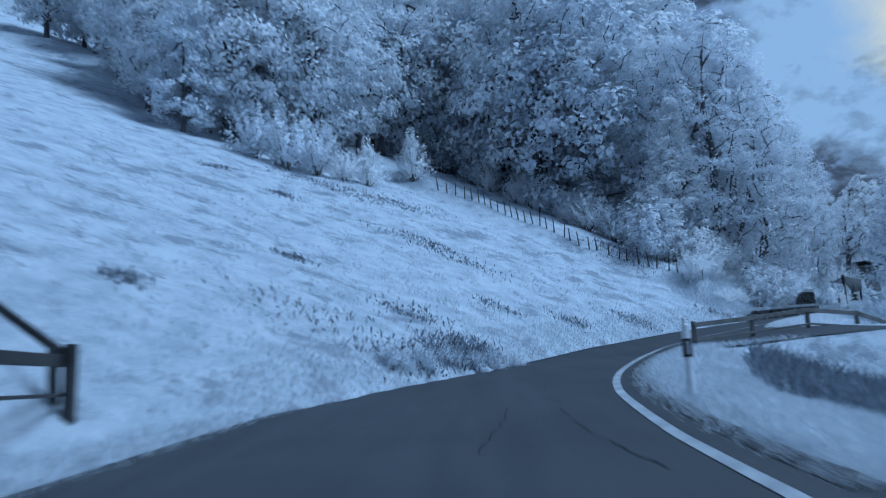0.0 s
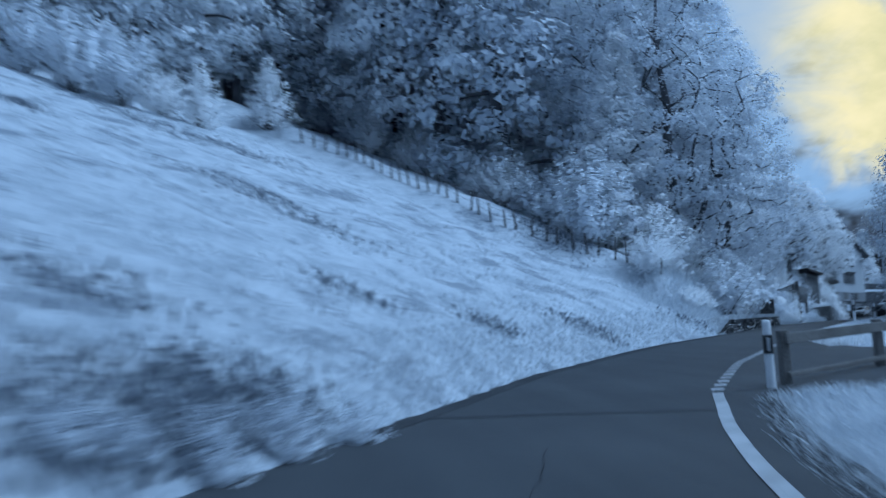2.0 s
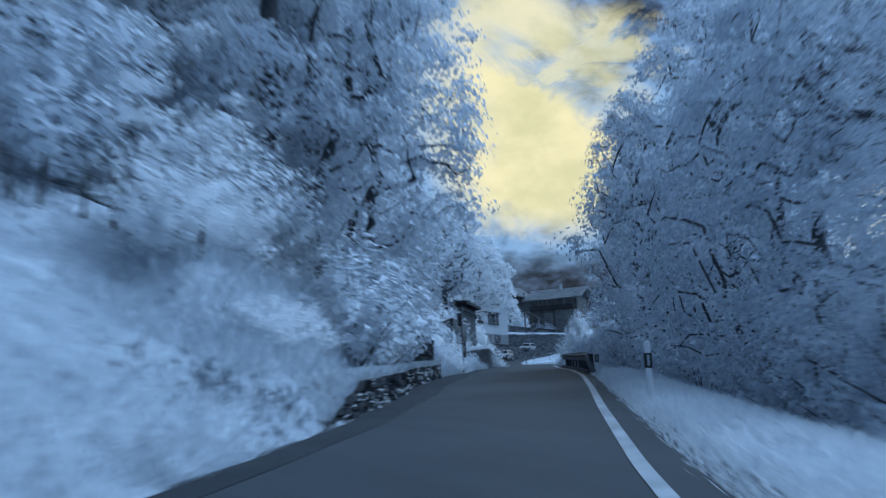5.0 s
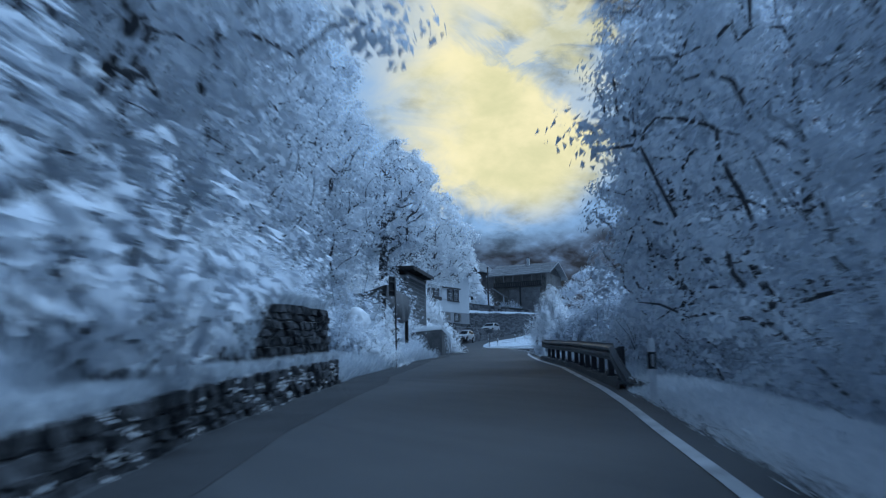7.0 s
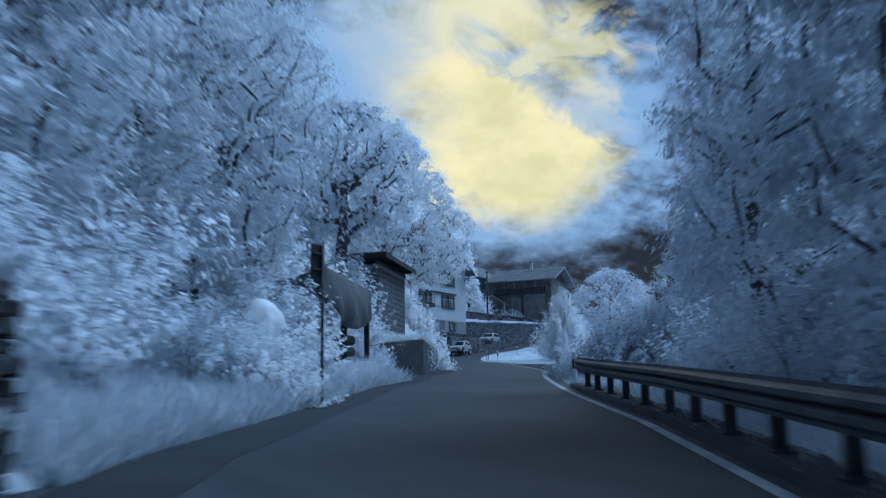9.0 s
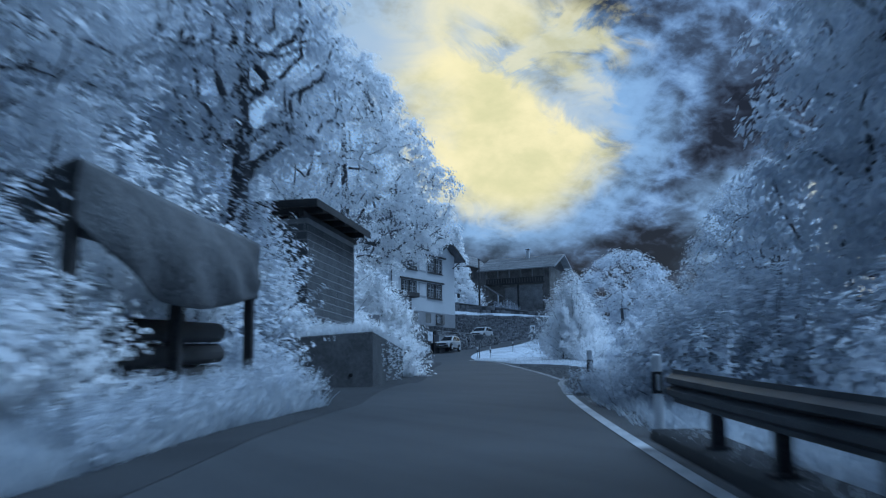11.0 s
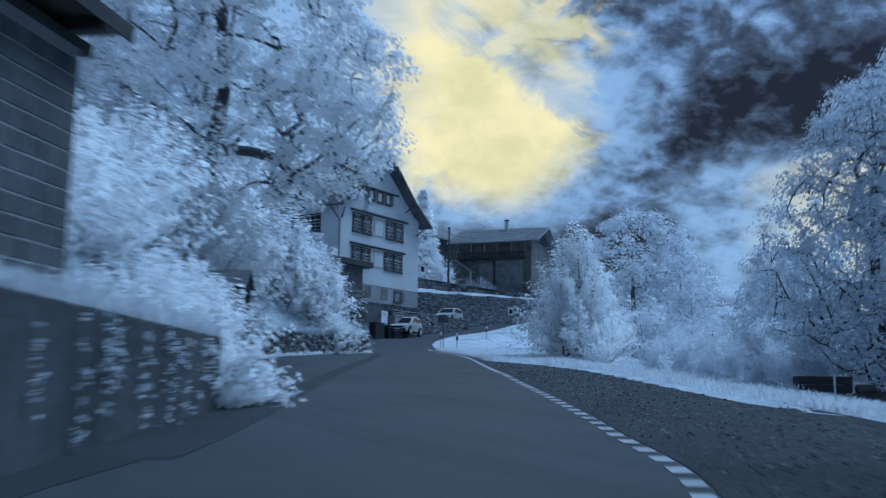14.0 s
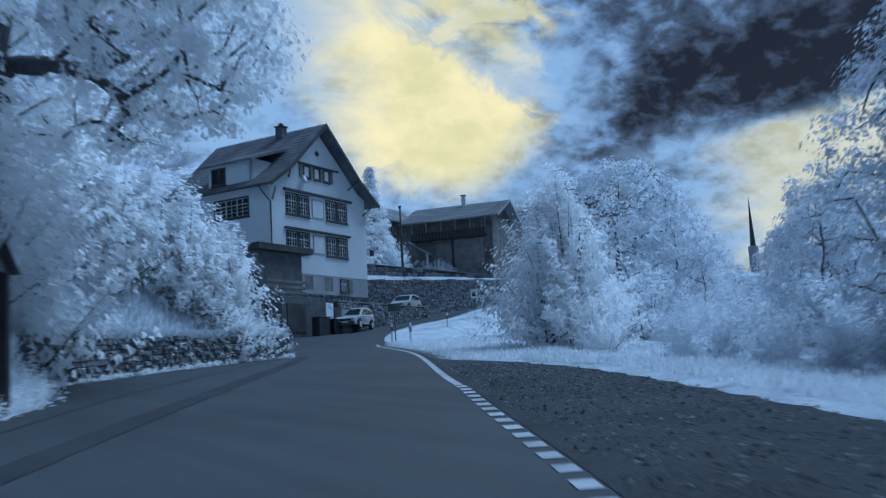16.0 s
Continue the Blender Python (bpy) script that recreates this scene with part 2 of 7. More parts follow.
def stone_paint(n, pos):
    o = n.add("ShaderNodeObjectInfo").outputs["Random"]
    i = n.add("ShaderNodeNewGeometry").outputs["Random Per Island"]
    g = n.noise(pos, 8.0, 5.0, 0.7)
    f = n.math("ADD", n.math("MULTIPLY", n.math("ADD", o, i), 0.3), n.math("MULTIPLY", g, 0.4))
    return n.mix(n.smooth(f, 0.2, 0.85), (0.035, 0.036, 0.04), (0.28, 0.285, 0.295))


def stone_light(n, pos):
    i = n.add("ShaderNodeNewGeometry").outputs["Random Per Island"]
    return n.mix(n.smooth(i, 0.3, 1.0), (0.03, 0.032, 0.035), (0.24, 0.245, 0.25))


STONE_PALE = material("pale_stone", stone_paint, 0.9, bump=grain(18.0, 0.02))
STONE = material("stone", two_scale((0.014, 0.015, 0.017), (0.12, 0.123, 0.13), 2.5, 14.0, 0.6), 0.95, bump=grain(14.0, 0.05))
STONE_GREY = material("grey_stone", two_scale((0.10, 0.104, 0.11), (0.27, 0.275, 0.28), 3.0, 16.0, 0.6), 0.95, bump=grain(16.0, 0.03))
PEBBLE = material("pebble", stone_light, 0.9)
EARTH = material("earth", two_scale((0.02, 0.021, 0.023), (0.07, 0.072, 0.076), 1.5, 15.0), 0.95, bump=grain(12.0, 0.05))
PLASTER = material("white_plaster", two_scale((0.44, 0.46, 0.475), (0.54, 0.555, 0.565), 0.35, 12.0), 0.85, bump=grain(60.0, 0.003))
PLASTER_GREY = material("grey_plaster", two_scale((0.20, 0.205, 0.215), (0.30, 0.305, 0.315), 0.5, 12.0), 0.85, bump=grain(60.0, 0.003))
FRAME_WHITE = material("white_window_frame", two_scale((0.42, 0.43, 0.44), (0.55, 0.56, 0.57), 2.0, 30.0), 0.5)
TILE = material("roof_tile", two_scale((0.06, 0.062, 0.07), (0.17, 0.175, 0.185), 0.6, 14.0), 0.75, bump=grain(30.0, 0.01))
SHEET = material("pale_roof", two_scale((0.11, 0.115, 0.12), (0.27, 0.275, 0.28), 0.5, 10.0), 0.6, bump=grain(20.0, 0.01))
GLASS = material("window_glass", (0.015, 0.018, 0.022), 0.25, spec=0.12)
METAL = material("galvanised_steel", two_scale((0.06, 0.062, 0.066), (0.15, 0.155, 0.16), 1.5, 30.0), 0.55, metal=0.4)
METAL_DARK = material("dark_metal", two_scale((0.03, 0.03, 0.033), (0.07, 0.07, 0.075), 1.5, 30.0), 0.5, metal=0.5)
PLASTIC = material("white_plastic", two_scale((0.62, 0.63, 0.64), (0.8, 0.81, 0.82), 3.0, 40.0), 0.5)
BLACK = material("black_plastic", (0.018, 0.018, 0.02), 0.5)
REFLECTOR = material("grey_reflector", (0.35, 0.36, 0.37), 0.25)
TARP = material("tarpaulin", two_scale((0.07, 0.075, 0.08), (0.15, 0.155, 0.16), 0.9, 8.0), 0.6, bump=grain(5.0, 0.06))
CAR_SILVER = material("silver_paint", two_scale((0.36, 0.37, 0.38), (0.44, 0.45, 0.46), 1.0, 20.0), 0.3, metal=0.0, spec=0.6)
RUBBER = material("rubber", (0.015, 0.015, 0.016), 0.85)
LAMP_GLASS = material("lamp_glass", (0.6, 0.62, 0.65), 0.15, spec=0.6)

# ---------------------------------------------------------------- mesh helpers


def shape(name, verts, faces, mat, smooth=False):
    me = bpy.data.meshes.new(name)
    me.from_pydata([tuple(v) for v in verts], [], [tuple(f) for f in faces])
    me.materials.append(mat)
    if smooth:
        me.polygons.foreach_set("use_smooth", np.ones(len(me.polygons), bool))
    me.update()
    return me


def quads(name, corners, mat):
    """A mesh of free faces from an array (n, 3 or 4 corners, 3)."""
    corners = np.asarray(corners, np.float32)
    n, k = corners.shape[:2]
    me = bpy.data.meshes.new(name)
    me.vertices.add(k * n)
    me.vertices.foreach_set("co", corners.ravel())
    me.loops.add(k * n)
    me.loops.foreach_set("vertex_index", np.arange(k * n, dtype=np.int32))
    me.polygons.add(n)
    me.polygons.foreach_set("loop_start", np.arange(0, k * n, k, dtype=np.int32))
    me.materials.append(mat)
    me.update(calc_edges=True)
    me.validate()
    return me


def grid_mesh(name, points, mat, smooth=True):
    """A sheet from an array (rows, columns, 3)."""
    r, c = points.shape[:2]
    i = np.arange(r * c).reshape(r, c)
    f = np.stack([i[:-1, :-1], i[:-1, 1:], i[1:, 1:], i[1:, :-1]], -1).reshape(-1, 4)
    return shape(name, points.reshape(-1, 3), f.tolist(), mat, smooth)


def part(name, bm, mat, parent=None, label=""):
    """Links a bmesh or a mesh as one object under a thing or under a part."""
    if isinstance(bm, bmesh.types.BMesh):
        me = bpy.data.meshes.new(name)
        bm.to_mesh(me)
        bm.free()
        me.materials.append(mat)
    else:
        me = bm
    ob = new(name, me)
    if parent is not None:
        ob.parent = parent
    if label:
        ob["label"] = label
    return ob


def thing(name, m, label, category, group="", kind=""):
    e = new(name)
    e.empty_display_size = 0.2
    e.matrix_world = m
    return tagged(e, label, category, group, kind)


def box(bm, x0, x1, y0, y1, z0, z1, bevel=0.0):
    vs = [bm.verts.new(p) for p in ((x0, y0, z0), (x1, y0, z0), (x1, y1, z0), (x0, y1, z0), (x0, y0, z1), (x1, y0, z1), (x1, y1, z1), (x0, y1, z1))]
    fs = [bm.faces.new([vs[i] for i in q]) for q in ((3, 2, 1, 0), (4, 5, 6, 7), (0, 1, 5, 4), (1, 2, 6, 5), (2, 3, 7, 6), (3, 0, 4, 7))]
    if bevel:
        edges = list({e for f in fs for e in f.edges})
        bmesh.ops.bevel(bm, geom=edges, offset=bevel, segments=1, affect="EDGES", profile=0.5)
    return vs


def boxes(*specs, bevel=0.0):
    bm = bmesh.new()
    for s in specs:
        box(bm, *s, bevel=bevel)
    return bm


def prism(bm, outline, y0, y1):
    """A solid from an outline in x and z, drawn out along y."""
    a = [bm.verts.new((x, y0, z)) for x, z in outline]
    b = [bm.verts.new((x, y1, z)) for x, z in outline]
    n = len(outline)
    bm.faces.new(a)
    bm.faces.new(b[::-1])
    for i in range(n):
        j = (i + 1) % n
        bm.faces.new((a[j], a[i], b[i], b[j]))
    bmesh.ops.recalc_face_normals(bm, faces=bm.faces[:])


def tube(points, radii, sides=7):
    """Vertices and faces of a tapered tube along points."""
    pts = [Vector(p) for p in points]
    verts, faces = [], []
    ref = Vector((0.31, 0.17, 0.93)).normalized()
    for i, p in enumerate(pts):
        d = (pts[min(i + 1, len(pts) - 1)] - pts[max(i - 1, 0)]).normalized()
        a = d.cross(ref)
        a = a.normalized() if a.length > 1e-3 else d.orthogonal().normalized()
        b = d.cross(a)
        for k in range(sides):
            w = 2 * math.pi * k / sides
            verts.append(p + (a * math.cos(w) + b * math.sin(w)) * radii[i])
    for i in range(len(pts) - 1):
        for k in range(sides):
            q = (k + 1) % sides
            faces.append((i * sides + k, i * sides + q, (i + 1) * sides + q, (i + 1) * sides + k))
    faces.append(tuple(range(sides))[::-1])
    faces.append(tuple((len(pts) - 1) * sides + k for k in range(sides)))
    return verts, faces


def tubes(name, list_of, mat, smooth=True):
    vs, fs = [], []
    for pts, radii, sides in list_of:
        v, f = tube(pts, radii, sides)
        o = len(vs)
        vs += v
        fs += [tuple(i + o for i in q) for q in f]
    return shape(name, vs, fs, mat, smooth)


# ---------------------------------------------------------------- the line of the road and the lie of the land
CONTROL = [(0.7, -60, -4.9), (0.4, -20, -2.1), (0.29, -0.4, -0.70), (0.72, 8.26, -0.12), (1.81, 17.1, 0.49), (3.99, 25.5, 1.13), (7.56, 33.4, 1.88),
           (9.53, 36.9, 2.22), (14.7, 45.6, 3.06), (19.85, 53.8, 3.80), (24.5, 61.1, 4.38), (30.1, 70.0, 5.12), (39.66, 84.7, 6.21), (44.99, 92.7, 6.85),
           (50.0, 99.4, 7.30), (52.7, 103.4, 7.57), (59.6, 117.0, 8.45), (68.0, 132.2, 9.45), (76.3, 151.0, 10.6), (84.8, 163.8, 11.9), (92.8, 169.6, 12.9),
           (100.0, 172.6, 14.0), (110.0, 171.8, 15.2), (122.0, 166.0, 16.4)]


def catmull(ctrl, per=10):
    c = np.array(ctrl, float)
    c = np.vstack([2 * c[0] - c[1], c, 2 * c[-1] - c[-2]])
    out = []
    for i in range(1, len(c) - 2):
        for k in range(per):
            t = k / per
            a, b, d, e = c[i - 1], c[i], c[i + 1], c[i + 2]
            out.append(0.5 * (2 * b + (d - a) * t + (2 * a - 5 * b + 4 * d - e) * t * t + (3 * b - a - 3 * d + e) * t ** 3))
    out.append(c[-2])
    return np.array(out)


AXIS = catmull(CONTROL)
RUN = np.r_[0, np.cumsum(np.hypot(*np.diff(AXIS[:, :2], axis=0).T))]
RUN -= np.interp(-0.4, AXIS[:60, 1], RUN[:60])          # 0 where the camera starts


def frame_at(s):
    """Point and right-hand normal of the road's line at a run of s metres."""
    s = np.asarray(s, float)
    p = np.stack([np.interp(s, RUN, AXIS[:, i]) for i in range(3)], -1)
    a = np.stack([np.interp(s + 0.8, RUN, AXIS[:, i]) - np.interp(s - 0.8, RUN, AXIS[:, i]) for i in range(2)], -1)
    a /= np.linalg.norm(a, axis=-1, keepdims=True)
    return p, np.stack([a[..., 1], -a[..., 0]], -1)


def on_road(s, off, up=0.0):
    p, r = frame_at(s)
    off = np.asarray(off, float)
    return np.concatenate([p[..., :2] + r * off[..., None], (p[..., 2] + up)[..., None]], -1)


def road_coords(x, y):
    """Run, offset to the right and the road's height, for arrays of places."""
    x, y = np.broadcast_arrays(np.asarray(x, float), np.asarray(y, float))
    shp = x.shape
    q = np.stack([x.ravel(), y.ravel()], -1)
    a, b = AXIS[:-1], AXIS[1:]
    ab = (b - a)[:, :2]
    l2 = (ab ** 2).sum(-1)
    s, off, z = (np.empty(len(q)) for _ in range(3))
    for i in range(0, len(q), 4000):
        qq = q[i:i + 4000]
        rel = qq[:, None, :] - a[None, :, :2]
        k = np.clip((rel * ab).sum(-1) / l2, 0, 1)
        d = rel - k[..., None] * ab
        j = (d ** 2).sum(-1).argmin(1)
        n = np.arange(len(qq))
        kk = k[n, j]
        s[i:i + 4000] = RUN[j] + kk * np.sqrt(l2[j])
        side = np.sign(rel[n, j, 0] * ab[j, 1] - rel[n, j, 1] * ab[j, 0])
        off[i:i + 4000] = side * np.sqrt((d[n, j] ** 2).sum(-1))
        z[i:i + 4000] = a[j, 2] + kk * (b - a)[j, 2]
    return s.reshape(shp), off.reshape(shp), z.reshape(shp)


def lerp(s, table):
    t = np.array(table, float)
    return np.interp(s, t[:, 0], t[:, 1])


def left_edge(s):      # metres to the left, positive
    return lerp(s, [(-60, 3.9), (10, 3.9), (14.4, 3.95), (19.4, 3.55), (22, 3.1), (25, 2.7), (30, 2.65), (36, 2.9), (44, 3.1), (48, 3.05), (52, 2.75), (57, 2.55), (66, 2.9), (71, 3.28), (76, 3.35),
                    (81, 3.4), (84, 3.75), (92, 3.65), (100, 3.6), (105, 3.05), (109.4, 3.47), (114.6, 4.2), (120, 4.3), (124, 4.4), (128, 4.3), (134, 4.35), (136.5, 5.0), (139, 6.8), (141, 6.7), (146, 5.25), (149.3, 3.75),
                    (152, 2.1), (154, 2.6), (160, 5.0), (170, 7.0), (182, 5.2), (260, 3.0)])


def right_line(s):
    return lerp(s, [(-60, 2.2), (5.8, 1.74), (9.2, 1.53), (12.6, 1.43), (15, 1.34), (17.6, 1.28), (20, 1.24), (23.5, 1.24), (26.2, 1.19), (28.9, 1.08), (31, 0.92), (36, 0.92), (40, 0.94), (45.5, 0.97), (51.3, 1.06), (58.2, 1.28),
                    (67, 1.64), (70.3, 1.76), (73.5, 1.9), (77, 1.98), (88, 1.97), (95.7, 1.6), (105.8, 1.31), (113, 1.10), (118.3, 1.15), (120.5, 1.32), (125, 1.62), (128.4, 1.8), (132.7, 2.02), (147.7, 2.0),
                    (155, 2.0), (162, 2.2), (168, 2.8), (180, 2.8), (260, 2.6)])


def right_edge(s):     # where the asphalt ends
    return right_line(s) + lerp(s, [(-60, 0.35), (26, 0.35), (30, 0.5), (32.5, 7.0), (38.0, 4.2), (40.3, 1.6), (43.4, 0.9), (46, 0.55), (50, 0.46), (106, 0.35), (260, 0.35)])


def step(v, a, b):
    t = np.clip((v - a) / (b - a), 0, 1)
    return t * t * (3 - 2 * t)


FACADE_C, FACADE_D = np.array((91.98, 173.71)), np.array((0.8964, 0.4432))   # right front corner of the house and the line of its front
FACADE_N = np.array((0.4432, -0.8964))


def land(x, y, rough=True):
    """Height of the ground."""
    s, off, zr = road_coords(x, y)
    L = np.maximum(-off - left_edge(s), 0)
    L0 = L
    L = np.maximum(L - 2.6 * (1 - step(s, 9, 17)), 0)      # a level strip behind the rail fence
    R = np.maximum(off - right_edge(s), 0)
    # the hill on the left
    slope = 0.5 * L + 0.3 * (1 - np.exp(-L / 0.8))
    slope = np.where(L > 110, 0.5 * 110 + 0.25 * (L - 110), slope)
    wall_up = step(s, 75, 76.5)
    walled = 0.5 * step(L, 0.75, 1.0) + 1.1 * step(L, 1.0, 1.25) * wall_up + 0.95 * np.clip(L - 0.9, 0, 1.6) * (1 - wall_up) + 0.5 * np.maximum(L - 1.2, 0)
    verge = 0.15 * L + 0.45 * np.maximum(L - 1.6, 0)
    apron = 0.03 * L + 1.3 * step(L, 4.8, 5.3) + 0.38 * np.maximum(L - 5.3, 0)
    kerb = 1.25 * step(L, 0.75, 1.0) + 0.38 * np.maximum(L - 1.0, 0)
    bank = 0.85 * step(L, 0.75, 1.0) + 0.9 * np.clip(L - 0.8, 0, 6) + 0.5 * np.maximum(L - 6.8, 0)
    w1 = step(s, 56.5, 58.5) * (1 - step(s, 81.8, 82.8))
    w2 = step(s, 81.8, 82.8) * (1 - step(s, 104.6, 106.4))
    behind = (np.asarray(y) - 101.75) * 0.917 - (np.asarray(x) - 46.85) * 0.40      # behind the front of the concrete wall
    w5 = step(s, 104.6, 106.4) * (1 - step(behind, 0.4, 0.8))
    w3 = step(s, 104.6, 106.4) * step(behind, 0.4, 0.8) * (1 - step(s, 121, 122.5))
    w4 = step(s, 121, 122.5)
    up = slope * (1 - np.maximum.reduce([w1, w2, w3, w4, w5])) + walled * w1 + verge * w2 + apron * w5 + kerb * w3 + bank * w4
    up = up * (1 - step(s, 153, 157))
    # the ground on the right falls away from the road, then is level past the lay-by
    fall = -0.02 * R - 0.30 * np.maximum(R - 1.3, 0)
    fall = np.maximum(fall, -9 - 0.03 * R)
    level = 0.02 * np.minimum(R, 12) - 0.05 * np.maximum(R - 22, 0)
    low = step(s, 100, 110)
    dip = np.maximum(0.28 * np.clip(R - 4, 0, 16) * step(s, 166, 178), 0.12 * np.clip(R - 3.0, 0, 9) * step(s, 114, 122) * (1 - step(s, 140, 148)))
    level = level - np.maximum(dip, 0.22 * np.clip(R - 6.5, 0, 12) * step(s, 140, 152))
    z = zr + up + fall * (1 - low) + level * low
    # terrace of the house
    px, py = np.asarray(x) - FACADE_C[0], np.asarray(y) - FACADE_C[1]
    u = px * FACADE_D[0] + py * FACADE_D[1]
    v = px * FACADE_N[0] + py * FACADE_N[1]
    terrace = step(v, 3.0, 2.6) * step(u, -19, -17.5) * (1 - step(u, 0.2, 0.6) * step(v, -9.0, -8.5)) * (1 - step(u, 8, 8.5)) * (1 - step(v, -0.9, -0.5) * (1 - step(u, -9.9, -9.5)))
    z = np.where(v < 9, z * (1 - terrace) + terrace * (14.6 + 0.1 * np.clip(-v, 0, 60) * step(-v, 10, 14)), z)
    upper = step(py - 0.06 * px, 7.5, 7.8) * step(px, 2.6, 3.2)
    z = z * (1 - upper) + upper * (18.4 + 0.12 * np.clip(py - 10, 0, 60))
    if rough:
        nx, ny = np.asarray(x, float), np.asarray(y, float)
        bump = 0.11 * np.sin(nx * 0.9 + 1.3 * np.sin(ny * 0.35)) * np.sin(ny * 0.8 + 1.7 * np.sin(nx * 0.27)) + 0.06 * np.sin(nx * 2.3 + ny * 1.1) * np.sin(ny * 1.9 - nx * 0.7)
        z = z + bump * step(np.maximum(L, R), 0.6, 3.0) * (1 - w5) * (1 - step(s, 103, 107) * (1 - step(R, 4, 7)))
    bed = lerp(s, [(106.5, 0), (110, 2.05), (114, 3.45), (120, 3.6), (124, 3.0), (130, 2.85), (136, 2.55), (140.3, 1.47), (143.5, 0.0)])
    z = z - 0.10 * step(s, 106, 108) * (1 - step(s, 142, 144)) * (1 - step(R, bed - 0.5, bed + 0.1))
    return z - 0.12 * (1 - step(np.maximum(L0, R), 0.0, 0.45))


def h(x, y):
    return float(land(np.array([x]), np.array([y]))[0])


def spaced(lo, a, b, hi, fine, coarse_n):
    return np.r_[a - (np.linspace(1, 0, coarse_n, endpoint=False) ** 2) * (a - lo), np.arange(a, b, fine), b + (np.linspace(0, 1, coarse_n) ** 2) * (hi - b)]


def build_ground():
    xs = spaced(-900, -30, 112, 1500, 0.58, 26)
    ys = spaced(-500, -6, 195, 1800, 0.58, 26)
    X, Y = np.meshgrid(xs, ys)
    Z = land(X, Y)
    far = np.hypot(X - 45, Y - 90)
    Z = np.where(far > 260, Z * 0 + np.clip(Z, -40, 90), Z)
    ob = new("ground", grid_mesh("ground", np.stack([X, Y, Z], -1), MEADOW))
    tagged(ob, "rough pale meadow on a steep hillside beside the road", "ground", kind="structure")


build_ground()


def strip(name, s0, s1, a, b, mat, up, label, category, ds=0.7, cols=2, parent=None):
    s = np.linspace(s0, s1, max(2, int((s1 - s0) / ds) + 1))
    lo, hi = (np.broadcast_to(f(s) if callable(f) else f, s.shape) for f in (a, b))
    k = np.linspace(0, 1, cols)
    off = lo[:, None] * (1 - k) + hi[:, None] * k
    S = np.broadcast_to(s[:, None], off.shape)
    ob = new(name, grid_mesh(name, on_road(S, off, up)[:, ::1], mat))
    if parent is not None:
        ob.parent = parent
        return ob
    return tagged(ob, label, category, kind="structure")


road = strip("road", -58, float(RUN[-1]) - 2, lambda s: -left_edge(s) - 0.3, lambda s: right_edge(s) + 0.3, ASPHALT, 0.0, "narrow grey asphalt road with a worn surface", "road", cols=9)

# ---------------------------------------------------------------- trees and shrubs


def leaves_at(rng, centre, radius, count, size, flat=0.75, droop=0.0):
    d = rng.normal(size=(count, 3))
    d /= np.linalg.norm(d, axis=1, keepdims=True)
    r = radius * (0.35 + 0.65 * rng.random(count) ** 0.6)
    p = d * r[:, None] * (1, 1, flat)
    p[:, 2] -= droop * rng.random(count)
    p += centre
    nrm = d * 0.6 + rng.normal(size=(count, 3)) * 0.55 + (0, 0, 0.55)
    nrm /= np.linalg.norm(nrm, axis=1, keepdims=True)
    a = np.cross(nrm, rng.normal(size=(count, 3)))
    a /= np.linalg.norm(a, axis=1, keepdims=True)
    b = np.cross(nrm, a)
    L = size * (0.6 + 0.8 * rng.random(count))[:, None]
    W = L * (0.42 + 0.25 * rng.random(count))[:, None]
    return np.stack([p - a * L, p + a * L * 0.55 - b * W * 1.25, p + a * L * 0.55 + b * W * 1.25], 1)


def outline(*stops):
    t = np.array(stops, float)
    return lambda k: np.interp(k, t[:, 0], t[:, 1])


ENVELOPE = {
    "round": outline((0, 0.35), (0.12, 0.75), (0.3, 0.96), (0.45, 1.0), (0.65, 0.88), (0.85, 0.6), (1, 0.2)),
    "upright": outline((0, 0.5), (0.08, 1.0), (0.3, 0.82), (0.6, 0.5), (0.85, 0.24), (1, 0.05)),
    "full": outline((0, 0.6), (0.15, 0.9), (0.35, 1.0), (0.6, 0.88), (0.8, 0.64), (0.93, 0.36), (1, 0.15)),
    "spreading": outline((0, 0.6), (0.1, 0.95), (0.22, 1.0), (0.4, 0.84), (0.6, 0.72), (0.8, 0.52), (0.93, 0.3), (1, 0.12)),
}


def branch_out(rng, spine, tips, seg, climb):
    """Joins the tips to the trunk, each to the nearest wood below it. Gives the nodes, their parents and the load that each carries."""
    n0 = len(spine)
    P = np.zeros((n0 + len(tips) * 6, 3))
    par = np.full(len(P), -1)
    P[:n0], par[1:n0] = spine, np.arange(n0 - 1)
    load = np.zeros(len(P))
    axis = np.stack([np.interp(tips[:, 2], spine[:, 2], spine[:, i]) for i in range(2)], -1)
    n = n0
    for t in tips[np.argsort(np.hypot(*(tips[:, :2] - axis).T))]:
        d = P[:n] - t
        far = np.sqrt((d ** 2).sum(1))
        j = int(np.argmin(far + climb * np.maximum(0, d[:, 2] + 0.35 * np.hypot(d[:, 0], d[:, 1]))))
        L, a, last = far[j], P[j].copy(), j
        steps = min(5, int(L / seg))
        for i in range(1, steps + 1):
            f = i / (steps + 1)
            P[n] = a + (t - a) * f + rng.normal(size=3) * 0.055 * L + (0, 0, 0.09 * L * math.sin(math.pi * f))
            par[n], last, n = last, n, n + 1
        P[n], par[n], load[n], n = t, last, 1, n + 1
    P, par, load = P[:n], par[:n], load[:n]
    for i in range(n - 1, 0, -1):
        load[par[i]] += load[i]
    return P, par, load


